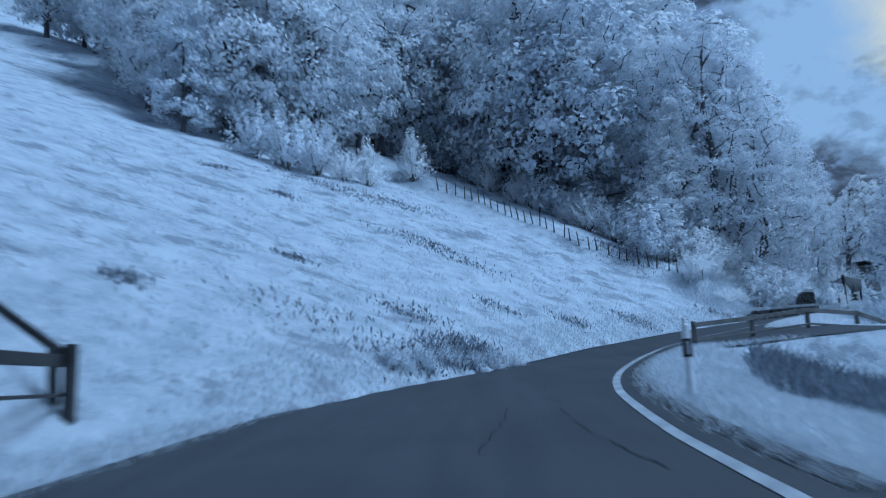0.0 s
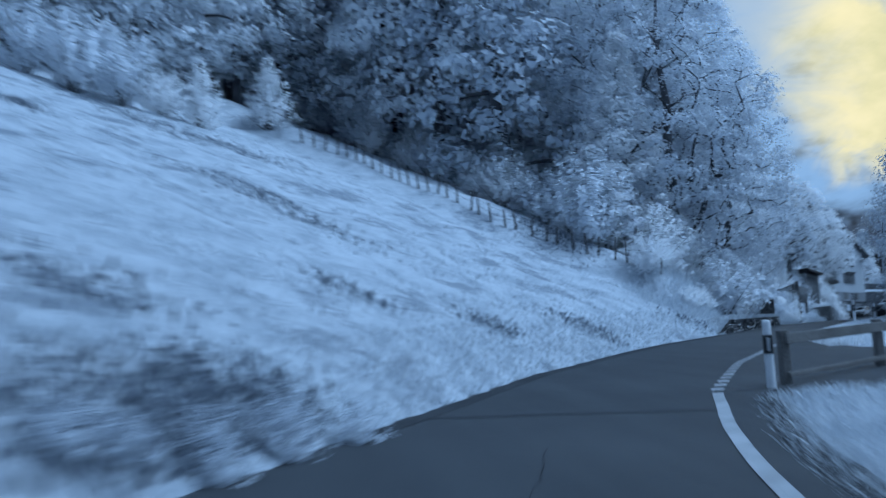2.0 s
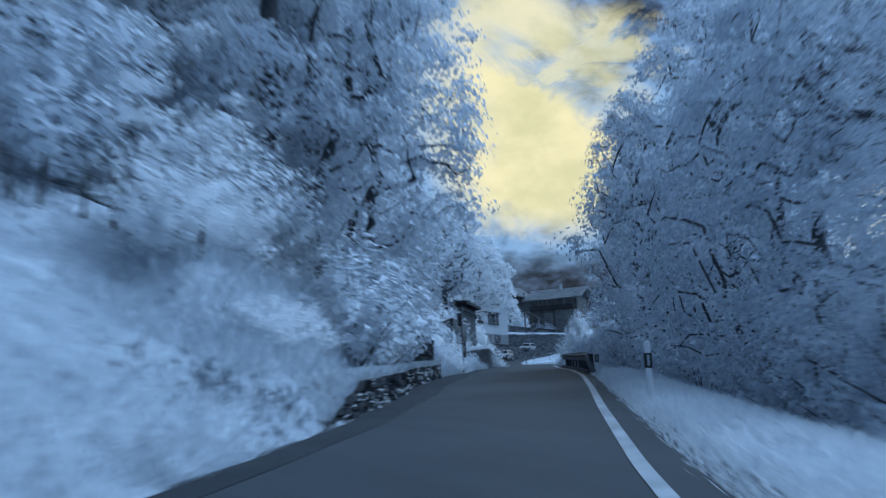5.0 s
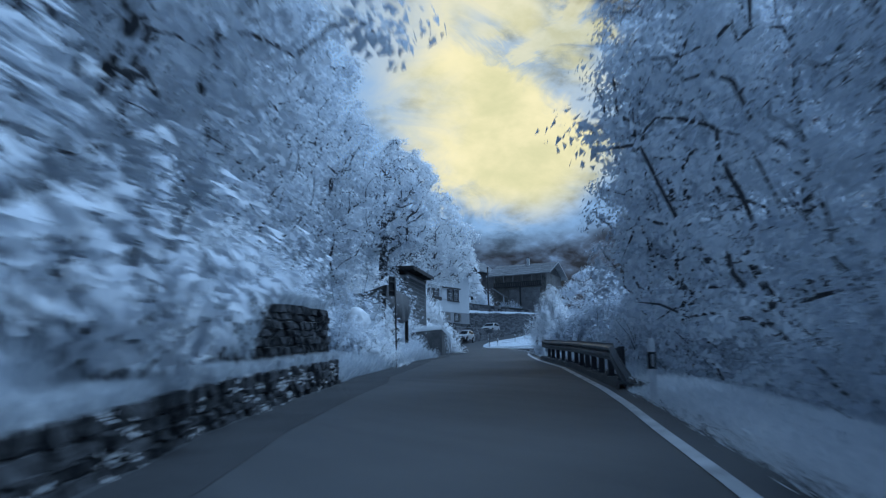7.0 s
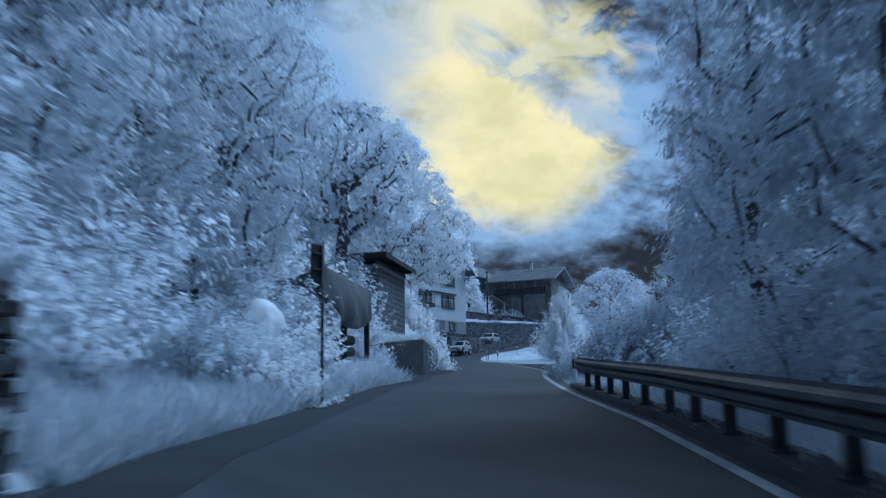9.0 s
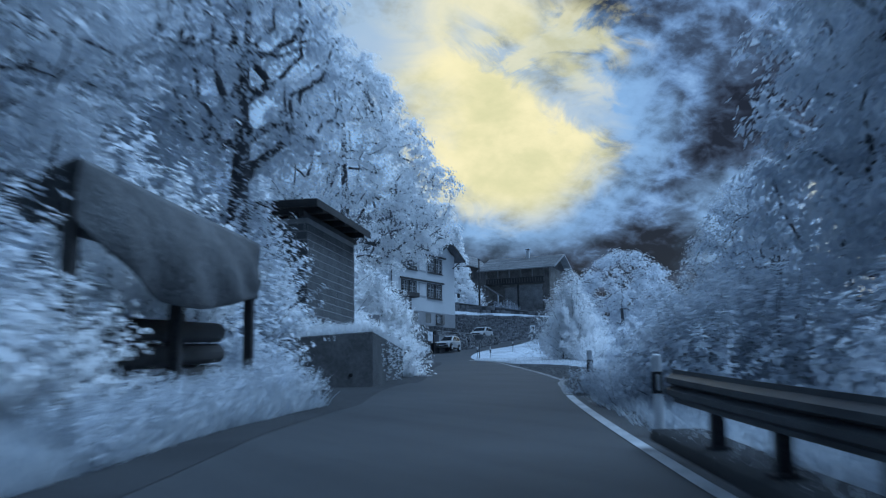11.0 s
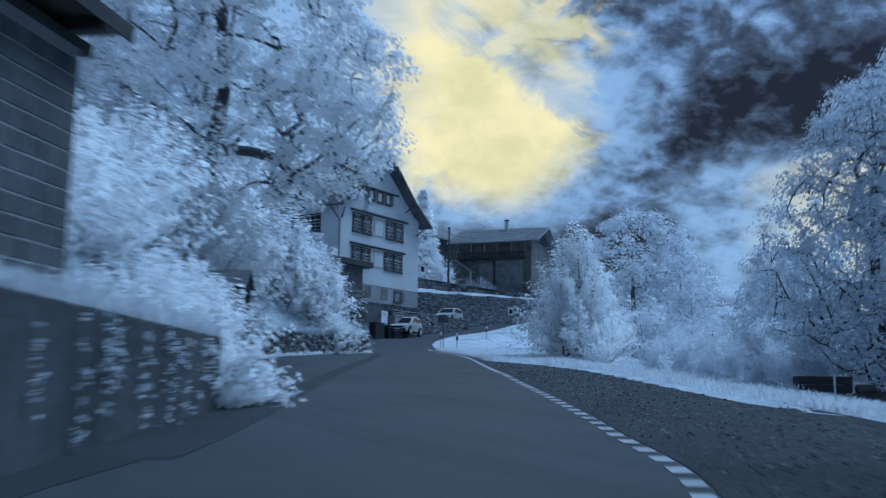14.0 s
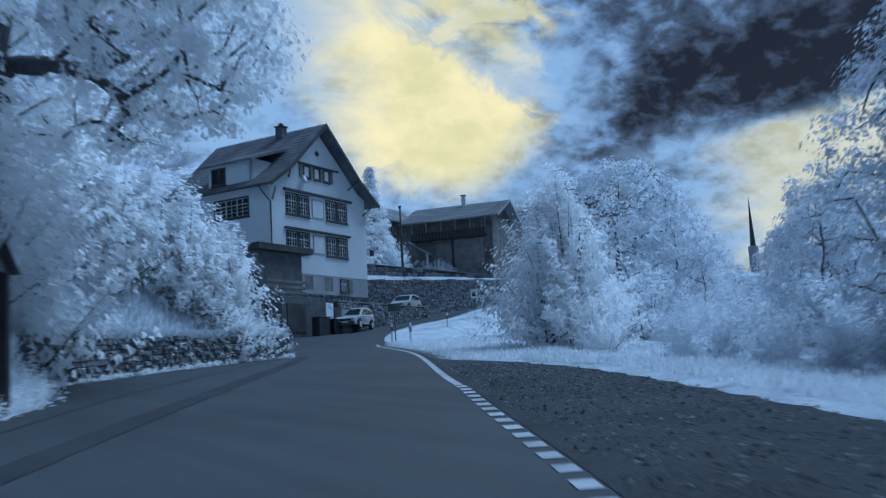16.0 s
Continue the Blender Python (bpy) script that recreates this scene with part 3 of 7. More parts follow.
def limbs(P, par, load, thick, least, n0):
    """Tapered tubes along the nodes, each as long as its heaviest way goes."""
    n = len(P)
    r = np.maximum(thick * (load / load[0]) ** 0.46, 0.006)
    r[:n0] = thick * np.maximum(np.linspace(1, 0, n0) ** 0.8, 0.06)
    heavy = np.full(n, -1)
    for i in range(1, n):
        p = par[i]
        if heavy[p] < 0 or load[i] > load[heavy[p]] or (i < n0):
            if not (0 <= heavy[p] < n0):
                heavy[p] = i
    out = []
    for i in range(n):
        if i and heavy[par[i]] == i:
            continue
        way, rad = ([i], [r[i]]) if i == 0 else ([par[i], i], [min(r[i] * 1.15, r[par[i]]), r[i]])
        while heavy[way[-1]] >= 0:
            way.append(heavy[way[-1]])
            rad.append(r[way[-1]])
        if len(way) > 1 and rad[0] >= least:
            rad[-1] = 0.004
            out.append(([Vector(P[k]) for k in way], rad, 9 if i == 0 else 5 if rad[0] > 0.03 else 3))
    return out


def puffs(rng, centres, radius, per, size, flat, heart):
    """Leaves in many small puffs, each face turned out of its puff and up."""
    m = len(centres)
    c = np.repeat(centres, per, 0)
    n = len(c)
    big = np.repeat(radius * (0.65 + 0.7 * rng.random(m)), per)
    d = rng.normal(size=(n, 3))
    d /= np.linalg.norm(d, axis=1, keepdims=True)
    k = rng.random(n) ** 0.5
    p = c + d * (big * k)[:, None] * (1, 1, flat)
    p[:, 2] -= 0.3 * big * k * k * np.hypot(d[:, 0], d[:, 1])
    out = c - heart
    out /= np.linalg.norm(out, axis=1, keepdims=True) + 1e-6
    nrm = d * 0.8 + out * 0.5 + rng.normal(size=(n, 3)) * 0.16 + (0, 0, 0.5)
    nrm /= np.linalg.norm(nrm, axis=1, keepdims=True)
    a = np.cross(nrm, rng.normal(size=(n, 3)))
    a /= np.linalg.norm(a, axis=1, keepdims=True)
    b = np.cross(nrm, a)
    L = size * (0.55 + 0.9 * rng.random(n))[:, None]
    W = L * (0.42 + 0.25 * rng.random(n))[:, None]
    return np.stack([p - a * L, p + a * L * 0.55 - b * W * 1.25, p + a * L * 0.55 + b * W * 1.25], 1)


def make_tree(seed, height, spread, bare, tips, per, size, puff, mat, form, label, category="tree", name="tree", gaps=0.0, lean=0.0, trunk=0.02, least=0.012, flat=0.6, droop=0.0, climb=0.7, hollow=0.25):
    """A tree with a tapered trunk that forks into limbs and twigs, and a crown of leaf puffs on their tips, built round the origin."""
    rng = np.random.default_rng(seed)
    env = ENVELOPE[form]
    root = thing(name, Matrix(), label, category)
    n = 9
    k = np.linspace(0, 1, n)
    wander = np.cumsum(rng.normal(size=(n, 2)) * 0.011 * height, 0) * np.minimum(1, k * 3)[:, None]
    spine = np.stack([lean * height * k ** 2 + wander[:, 0], wander[:, 1], 0.93 * height * k], -1)
    spine[0, 2] = -0.4
    place = []
    shift = Vector(rng.uniform(-50, 50, 3))
    while len(place) < tips:
        t, w = rng.random(), rng.uniform(0, 2 * math.pi)
        e = float(env(t))
        if rng.random() > 0.25 + 0.75 * e:
            continue
        wide = spread * e * (1 + 0.22 * noise.noise(Vector((math.cos(w) * 1.3, math.sin(w) * 1.3, t * 3.2)) + shift))
        rad = wide * (hollow + (1 - hollow) * math.sqrt(rng.random()))
        z = (bare + t * (1 - bare)) * height
        x, y = (np.interp(z, spine[:, 2], spine[:, i]) for i in range(2))
        p = Vector((x + math.cos(w) * rad, y + math.sin(w) * rad, z - droop * rad))
        if noise.noise(p * (1.15 / puff / 2.6) + shift) < gaps - 0.45:
            continue
        place.append(p)
    place = np.array([tuple(p) for p in place])
    P, par, load = branch_out(rng, spine, place, max(0.5, 0.05 * height), climb)
    part("trunk", tubes("trunk", limbs(P, par, load, trunk * height, least, n), BARK), BARK, root, "dark bark trunk and bare limbs")
    heart = np.array((0, 0, (bare + 0.35 * (1 - bare)) * height))
    part("crown", quads("crown", puffs(rng, place, puff, per, size, flat, heart), mat), mat, root)
    return root


def make_shrub(seed, height, spread, shoots, per, size, mat, label, category="bush", name="bush", cone=0.0, tuft=0.10, skirt=0.12, lift=0.8):
    """A shrub of many arching shoots, leafy from near the ground to their pointed tips."""
    rng = np.random.default_rng(seed)
    root = thing(name, Matrix(), label, category)
    w = np.arange(shoots) * 2.39996 + rng.normal(size=shoots) * 0.35
    u = (np.arange(shoots) + 0.5) / shoots
    long = 0.72 + 0.42 * rng.random(shoots)
    if cone:
        up, out = u ** 0.85, (1 - u) ** 0.8 + 0.05
    else:
        up, out = 0.16 + 0.84 * np.sin(u * 1.45), np.cos(u * 1.45) ** 0.75
    tip = np.stack([np.cos(w) * out * spread * long, np.sin(w) * out * spread * long, height * (0.1 + 0.9 * up) * (0.85 + 0.25 * rng.random(shoots))], -1)
    foot = np.stack([np.cos(w), np.sin(w), np.full(shoots, -0.25)], -1) * (skirt * spread * rng.random(shoots))[:, None]
    foot[:, 2] = -0.2
    bend = foot + (tip - foot) * (0.45, 0.45, 0.72) + rng.normal(size=(shoots, 3)) * 0.07 * spread

    def along(i, t):
        return foot[i] * ((1 - t) ** 2)[:, None] + bend[i] * (2 * t * (1 - t))[:, None] + tip[i] * (t ** 2)[:, None]

    i = np.repeat(np.arange(shoots), per)
    t = 0.22 + 0.8 * rng.random(len(i)) ** 0.8
    d = rng.normal(size=(len(i), 3))
    d /= np.linalg.norm(d, axis=1, keepdims=True)
    off = (tuft * height * (1.15 - 0.75 * t) * rng.random(len(i)) ** 0.5)[:, None]
    p = along(i, t) + d * off
    p[:, 2] = np.maximum(p[:, 2], 0.02)
    out = along(i, t) - (0, 0, 0.4 * height)
    out /= np.linalg.norm(out, axis=1, keepdims=True)
    nrm = d * 0.3 + out * 1.0 + rng.normal(size=d.shape) * 0.16 + (0, 0, lift)
    nrm /= np.linalg.norm(nrm, axis=1, keepdims=True)
    a = np.cross(nrm, np.cross(tip[i] - bend[i], nrm) + 0.4 * rng.normal(size=d.shape))
    a /= np.linalg.norm(a, axis=1, keepdims=True) + 1e-9
    b = np.cross(nrm, a)
    L = size * (0.55 + 0.9 * rng.random(len(i)))[:, None]
    W = L * (0.40 + 0.25 * rng.random(len(i)))[:, None]
    leaves = np.stack([p - a * L, p + a * L * 0.55 - b * W * 1.25, p + a * L * 0.55 + b * W * 1.25], 1)
    parts = []
    r = 0.005 * height + 0.004
    for q in range(0, shoots, 9):
        ts = np.linspace(0, 0.92, 4)
        parts.append(([Vector(v) for v in along(np.full(4, q), ts)], [r * 1.5, r, r * 0.6, 0.003], 4))
    part("branchwork", tubes("branchwork", parts, BARK), BARK, root, "thin dark stems")
    part("foliage", quads("foliage", leaves, mat), mat, root)
    return root


def plant(kind, x, y, size=1.0, turn=None, sink=0.0, wide=1.0, z=None, label="", group=""):
    """Sets a copy of a plant on the land."""
    turn = random.random() * 360 if turn is None else turn
    z = (h(x, y) if z is None else z) - sink
    ob = copy_thing(kind, Matrix.Translation((x, y, z)) @ Matrix.Rotation(radians(turn), 4, "Z") @ Matrix.Diagonal((size * wide, size * wide, size, 1)))
    return tagged(ob, label, group=group)


def thicket(name, label, spots):
    """Bushes that grow into one another and cannot be told apart, as one mass; spots: pattern, place, size and turn."""
    out = []
    for kind, x, y, size, turn in spots:
        me = next(o for o in kind.children if o.name.startswith("foliage")).data
        v = np.empty(len(me.vertices) * 3, np.float32)
        me.vertices.foreach_get("co", v)
        v = v.reshape(-1, 3) * size
        c, t = math.cos(radians(turn)), math.sin(radians(turn))
        out.append(v @ np.array(((c, t, 0), (-t, c, 0), (0, 0, 1))) + (x, y, h(x, y) - 0.1))
        mat = me.materials[0]
    tagged(new(name, quads(name, np.concatenate(out).reshape(-1, 3, 3), mat)), label, "bushes", kind="stuff")


def retire(*kinds):
    """Takes a pattern plant out of the scene once its copies stand."""
    for k in kinds:
        for o in (*k.children_recursive, k):
            bpy.data.objects.remove(o, do_unlink=True)

# ---------------------------------------------------------------- planting
random.seed(7)
WOODS = [
    make_tree(11, 13, 3.6, 0.12, 190, 50, 0.15, 0.92, LEAF_WOOD, "round", "tall pale broadleaf tree in a dense wood", gaps=0.2, least=0.05),
    make_tree(12, 15, 3.3, 0.16, 200, 50, 0.15, 0.90, LEAF_WOOD, "full", "tall pale broadleaf tree in a dense wood", gaps=0.2, least=0.05),
    make_tree(13, 12, 3.4, 0.06, 190, 50, 0.15, 0.88, LEAF_DULL_SHADED, "full", "pale leafy tree in a dense wood", gaps=0.15, least=0.05),
    make_tree(14, 14, 3.9, 0.18, 190, 50, 0.155, 0.96, LEAF_WOOD, "round", "pale broadleaf tree with dark limbs in a dense wood", gaps=0.22, least=0.05),
]
WOODS_FAR = [
    make_tree(15, 13, 3.7, 0.2, 90, 34, 0.26, 1.2, LEAF_WOOD, "round", "tall pale broadleaf tree deep in a dense wood", gaps=0.2, least=0.07),
    make_tree(16, 15, 3.4, 0.22, 90, 34, 0.26, 1.15, LEAF_WOOD, "full", "tall pale broadleaf tree deep in a dense wood", gaps=0.2, least=0.07),
]
BROAD = [
    make_tree(21, 13, 4.2, 0.03, 620, 66, 0.074, 0.60, LEAF, "full", "large pale broadleaf tree at the roadside", gaps=0.08, hollow=0.4, least=0.026),
    make_tree(22, 15, 4.0, 0.05, 640, 66, 0.074, 0.60, LEAF, "round", "large pale broadleaf tree at the roadside", gaps=0.08, hollow=0.4, least=0.026),
    # leaf colour darkened for the shaded side of the road
    make_tree(23, 13, 4.5, 0.04, 540, 48, 0.082, 0.60, LEAF_DULL_SHADED, "full", "large shaded broadleaf tree beside the road with dark crooked limbs", gaps=0.16, trunk=0.020, climb=0.5, hollow=0.42, least=0.034),
]
SLIM = make_tree(33, 16, 2.8, 0.50, 150, 44, 0.085, 0.55, LEAF_DULL_SHADED, "full", "slim roadside tree with a bare dark trunk", trunk=0.013, gaps=0.3)
IVIED = make_tree(34, 9.5, 2.8, 0.42, 200, 50, 0.085, 0.6, LEAF, "round", "tall roadside tree with a thick dark trunk", trunk=0.036, gaps=0.1)
YOUNG = make_tree(31, 11, 2.9, 0.08, 480, 56, 0.088, 0.50, LEAF_BRIGHT, "upright", "slender young tree with very pale leaves", gaps=0.12, climb=0.25, flat=0.4, trunk=0.012, hollow=0.2, least=0.02)
GIANT = make_tree(41, 17.5, 6.3, 0.34, 1150, 62, 0.082, 0.58, LEAF_BRIGHT, "spreading", "old spreading tree with dark crooked limbs above the bank", trunk=0.021, gaps=0.3, climb=0.4, droop=0.2, hollow=0.4, least=0.010)
THIN = make_tree(35, 8, 2.6, 0.07, 260, 44, 0.07, 0.48, LEAF_DULL_SHADED, "full", "thin twiggy tree with dark stems at the edge of the lay-by", gaps=0.25, trunk=0.013, climb=0.5, least=0.008)
ROUND = make_tree(36, 10, 4.7, 0.01, 620, 56, 0.092, 0.64, LEAF, "round", "dense rounded pale tree beyond the grass island", gaps=0.02, hollow=0.5, least=0.02)
GLOW = make_shrub(57, 5.8, 3.0, 420, 72, 0.078, LEAF_BRIGHT, "large very pale bush growing to a point on the grass island", cone=1.0, tuft=0.085, skirt=0.2, lift=0.9)
BUSHES = [
    make_shrub(51, 3.0, 1.9, 105, 34, 0.078, LEAF, "pale leafy bush with dense twigs"),
    make_shrub(52, 2.4, 1.7, 95, 32, 0.066, LEAF_DULL_SHADED, "dull grey-blue leafy bush"),
    make_shrub(53, 3.6, 1.6, 105, 34, 0.080, LEAF_BRIGHT, "bright pale bush growing to a point", cone=1.0),
    make_shrub(54, 1.3, 1.3, 70, 26, 0.064, LEAF_BRIGHT, "low bright leafy scrub plant"),
    make_shrub(55, 2.6, 1.9, 110, 34, 0.078, LEAF_BRIGHT, "dense bright rounded bush"),
    make_shrub(56, 2.8, 1.9, 70, 30, 0.105, LEAF, "pale leafy bush among other bushes"),
]


def wood_edge(x):
    return lerp(x, [(-90, 118), (-50, 100), (-34, 86), (-24, 74), (-19, 62), (-11, 64), (-6, 70), (-4, 80), (0, 80), (6, 72), (12.5, 64.5), (17, 64), (60, 64)])


def build_wood():
    placed = []
    rng = np.random.default_rng(3)
    tries = rng.uniform((-50, 48), (50, 128), size=(4200, 2))
    s, off, _ = road_coords(tries[:, 0], tries[:, 1])
    keep = (tries[:, 1] > wood_edge(tries[:, 0])) & (off < -13.5 - 2.0 * rng.random(len(tries))) & (s < 146) & (off > -78)
    near_first = sorted(tries[keep].tolist(), key=lambda q: math.hypot(q[0], q[1] - 20) + 6 * rng.random())
    for x, y in near_first:
        d = math.hypot(x, y - 20)
        gap = 3.9 if d < 62 else 4.8
        if all((x - a) ** 2 + (y - b) ** 2 > gap * gap for a, b in placed):
            placed.append((x, y))
            kind = WOODS[rng.integers(4)] if y < wood_edge(x) + 13 else WOODS_FAR[rng.integers(2)]
            plant(kind, x, y, (0.95 + 0.45 * rng.random()) * (1.0 + 0.35 * float(step(x, -4, 6))), rng.random() * 360, 0.2, group="hillside wood")
            if len(placed) >= 100:
                break


build_wood()


def at_road(s, off):
    p = on_road(s, off)
    return float(p[0]), float(p[1])


# trees and bushes standing out on the upper meadow
for x, y, k, size in ((-17.5, 59.6, 2, 0.8), (-13.4, 63.0, 0, 0.75), (-9.0, 66.5, 3, 0.85), (-22.0, 66.0, 0, 0.8)):
    plant(WOODS[k], x, y, size)
# edge of the wood
plant(YOUNG, 14.9, 62.0, 1.05, 20)
plant(BROAD[1], 18.4, 64.6, 1.25, 60)
plant(BROAD[0], 21.0, 68.0, 1.33, 260)
for s, off, k, size in ((69, -9.8, 1, 1.15), (75.5, -9.6, 0, 1.0), (82, -10.0, 1, 1.0), (88.5, -9.4, 0, 0.95), (95, -9.8, 1, 0.95), (101.5, -9.2, 0, 0.95), (107, -10.5, 1, 1.0), (112, -13.0, 0, 0.95), (119, -14.5, 1, 0.9), (125, -14.0, 0, 0.8)):
    plant(BROAD[k], *at_road(s, off), size)
plant(GIANT, 55.6, 124.6, 1.0, 100, sink=0.4)
plant(IVIED, 42.5, 100.8, 1.0, 40, sink=0.2)
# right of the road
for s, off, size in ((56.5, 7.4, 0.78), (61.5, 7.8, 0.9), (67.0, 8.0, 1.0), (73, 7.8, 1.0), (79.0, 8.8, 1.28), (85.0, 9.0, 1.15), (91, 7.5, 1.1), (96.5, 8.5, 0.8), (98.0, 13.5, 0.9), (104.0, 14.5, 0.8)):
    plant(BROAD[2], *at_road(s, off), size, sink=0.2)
for x, y, turn in ((39.4, 74.4, 20), (40.0, 74.9, 200), (43.1, 76.0, 110), (45.6, 82.6, 300), (52.4, 88.6, 60)):
    plant(SLIM, x, y, 0.88, turn, sink=0.2)
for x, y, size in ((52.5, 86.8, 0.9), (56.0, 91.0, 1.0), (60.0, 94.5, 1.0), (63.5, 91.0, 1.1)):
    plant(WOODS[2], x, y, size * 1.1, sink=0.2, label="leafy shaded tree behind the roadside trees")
plant(BROAD[2], 74.2, 112.0, 0.88, 30)
plant(BROAD[2], 75.6, 113.6, 0.85, 200)
plant(BROAD[2], 73.2, 110.0, 0.7, 100)
plant(ROUND, 87.6, 138.8, 1.0, 15, wide=1.1)
plant(ROUND, 92.6, 141.5, 0.86, 140)
for x, y, size, turn in ((99.0, 135.2, 1.2, 0), (101.5, 133.5, 1.15, 80), (95.2, 137.4, 0.72, 200), (92.4, 133.4, 0.7, 300), (104.6, 131.0, 1.1, 140), (108.0, 137.0, 1.2, 30), (103.6, 141.0, 1.2, 250), (103.4, 138.6, 1.25, 110), (112.0, 131.0, 1.3, 60), (107.4, 127.6, 1.0, 330)):
    plant(THIN, x, y, size, turn)
for x, y, k, size in ((79.4, 132.6, 0, 1.15), (82.4, 132.2, 0, 1.25), (84.6, 133.4, 0, 1.4), (86.6, 133.0, 0, 1.2)):
    plant(BUSHES[k], x, y, size)
plant(GLOW, 72.2, 125.9, 0.94, 10)
for x, y, k, size in ((69.9, 121.6, 3, 0.7), (70.7, 122.8, 4, 0.55), (71.6, 123.2, 4, 0.7)):
    plant(BUSHES[k], x, y, size)
for x, y, size, turn in ((79.0, 121.0, 0.66, 40), (81.2, 122.4, 0.85, 170), (85.0, 124.2, 1.0, 260), (80.6, 127.2, 0.58, 90), (88.6, 127.4, 1.0, 10)):
    plant(THIN, x, y, size, turn)


def row(s0, s1, step_, off0, off1, kinds, size0, size1, seed, group="", edge=False, mass=""):
    """Bushes beside the road from run s0 to s1, between two offsets."""
    rng = random.Random(seed)
    s, spots = s0, []
    while s < s1:
        off = rng.uniform(off0, off1)
        p = on_road(s, off - left_edge(s) if edge else off)
        kind, size, turn = BUSHES[rng.choice(kinds)], rng.uniform(size0, size1), rng.uniform(0, 360)
        if mass:
            spots.append((kind, float(p[0]), float(p[1]), size, turn))
        else:
            plant(kind, p[0], p[1], size, turn, 0.1, group=group)
        s += step_ * rng.uniform(0.7, 1.3)
    if mass:
        thicket("thicket", mass, spots)


row(51, 80, 2.6, 5.3, 6.6, (1,), 0.75, 1.2, 1)
row(80, 104, 2.4, 4.4, 6.2, (1, 1, 0), 0.8, 1.3, 2)
row(84, 106, 2.6, 10.0, 13.0, (5,), 1.7, 2.3, 12, mass="pale thicket behind the roadside trees")
row(103.2, 107.4, 0.8, 3.2, 3.7, (1,), 0.72, 0.86, 3)
row(103.8, 106.9, 0.7, 1.95, 2.25, (1,), 0.27, 0.33, 28)
row(60, 110, 2.6, -10.0, -8.2, (5, 0), 1.0, 1.6, 5, mass="pale undergrowth below the trees on the bank")
row(82.5, 95.5, 1.9, -6.8, -5.2, (0, 1, 1, 0), 0.6, 0.95, 6)
row(92, 96.5, 1.2, -5.0, -4.6, (1, 0), 0.45, 0.7, 18)
row(97, 105.5, 0.8, -4.15, -3.9, (1,), 0.28, 0.36, 23, mass="low dull weeds along the verge")
thicket("thicket", "low dull weeds before a concrete wall", [(BUSHES[1], x, y, 0.3, 70 * k) for k, (x, y) in enumerate(((41.3, 95.8), (41.7, 96.7), (42.2, 97.6), (42.8, 98.3), (43.4, 99.1), (44.0, 99.7), (44.5, 100.2)))])
row(97.4, 99.2, 0.6, -5.6, -4.9, (4, 4), 0.6, 0.75, 24)
row(113.6, 119.5, 1.3, -5.6, -5.1, (3,), 0.35, 0.5, 7)
# the bank up to the house
row(121.6, 127.5, 1.1, -3.2, -1.9, (4, 2, 4), 0.7, 1.0, 8, edge=True)
row(121.4, 127.5, 0.8, -1.1, -0.8, (3, 4), 0.5, 0.7, 14, edge=True)
row(127.6, 130.2, 0.7, -1.3, -0.8, (4,), 0.58, 0.68, 25, edge=True)
row(129.6, 131.2, 0.6, -0.6, -0.4, (3,), 0.55, 0.65, 27, edge=True)
row(147.5, 151.5, 1.0, -3.4, -2.4, (2, 4), 0.95, 1.3, 26, edge=True)
row(149.5, 153.0, 0.8, -2.4, -1.4, (4, 2), 0.7, 1.0, 29, edge=True)
row(139.5, 150, 1.5, -4.6, -3.4, (4, 4, 2), 1.1, 1.4, 30, edge=True)
row(130.6, 136.5, 0.7, -0.9, -0.5, (3, 3), 0.38, 0.5, 15, edge=True)
row(131, 150, 1.3, -6.8, -4.6, (4, 2, 4), 0.95, 1.3, 9, edge=True, mass="bright thicket high on the bank")
row(149.8, 152.4, 0.45, -0.9, -0.45, (4, 2), 0.5, 0.7, 31, edge=True)
row(151.9, 153.4, 0.4, -0.5, -0.2, (3, 4), 0.32, 0.45, 32, edge=True)
row(104.2, 108.6, 0.9, 4.3, 5.0, (1,), 0.9, 1.1, 33)
# over the stone walls
row(58, 75, 0.8, -2.0, -1.5, (3,), 0.38, 0.5, 16, edge=True, mass="low scrub growing over a stone wall")
row(73.4, 75.4, 0.6, -1.5, -1.2, (3,), 0.42, 0.5, 20, edge=True)
row(58, 82, 1.2, -3.9, -2.7, (3, 4), 0.5, 0.7, 17, edge=True, mass="pale scrub on the bank above a stone wall")
# beyond the lay-by
thicket("thicket", "leafy grey-blue undergrowth along the far side of the lay-by", [(BUSHES[0], x, y, size, 60 * k) for k, (x, y, size) in enumerate((
    (70.4, 116.9, 0.36), (72.0, 116.2, 0.42), (73.4, 115.4, 0.48), (69.6, 118.6, 0.42), (71.3, 118.9, 0.5), (73.2, 118.4, 0.5), (75.0, 117.9, 0.55), (76.8, 117.2, 0.6), (74.5, 121.0, 0.7), (77.0, 120.4, 0.75), (79.6, 119.6, 0.8),
    (76.6, 124.4, 0.6), (78.4, 126.0, 0.7), (80.8, 124.4, 0.8), (83.6, 122.6, 0.9), (82.4, 128.6, 0.8), (86.4, 127.0, 0.9), (90.0, 125.0, 1.0)))])
row(112, 126, 2.0, 11.5, 13.5, (5,), 0.8, 1.2, 11, mass="low pale thicket at the edge of the lay-by")
row(140, 166, 1.8, 12.5, 18.0, (5,), 0.6, 0.95, 21, mass="low pale thicket beyond the grass island")
row(120, 152, 2.6, 18.0, 24.0, (5,), 1.1, 1.6, 22, mass="pale thicket beyond the lay-by")
# edge of the wood
for x in np.arange(-30, 24, 4.4):
    x = x + random.uniform(-1.6, 1.6)
    plant(BUSHES[random.choice((5, 5, 2))], x, float(wood_edge(x)) + 2.0 * random.random(), random.uniform(0.6, 1.35))
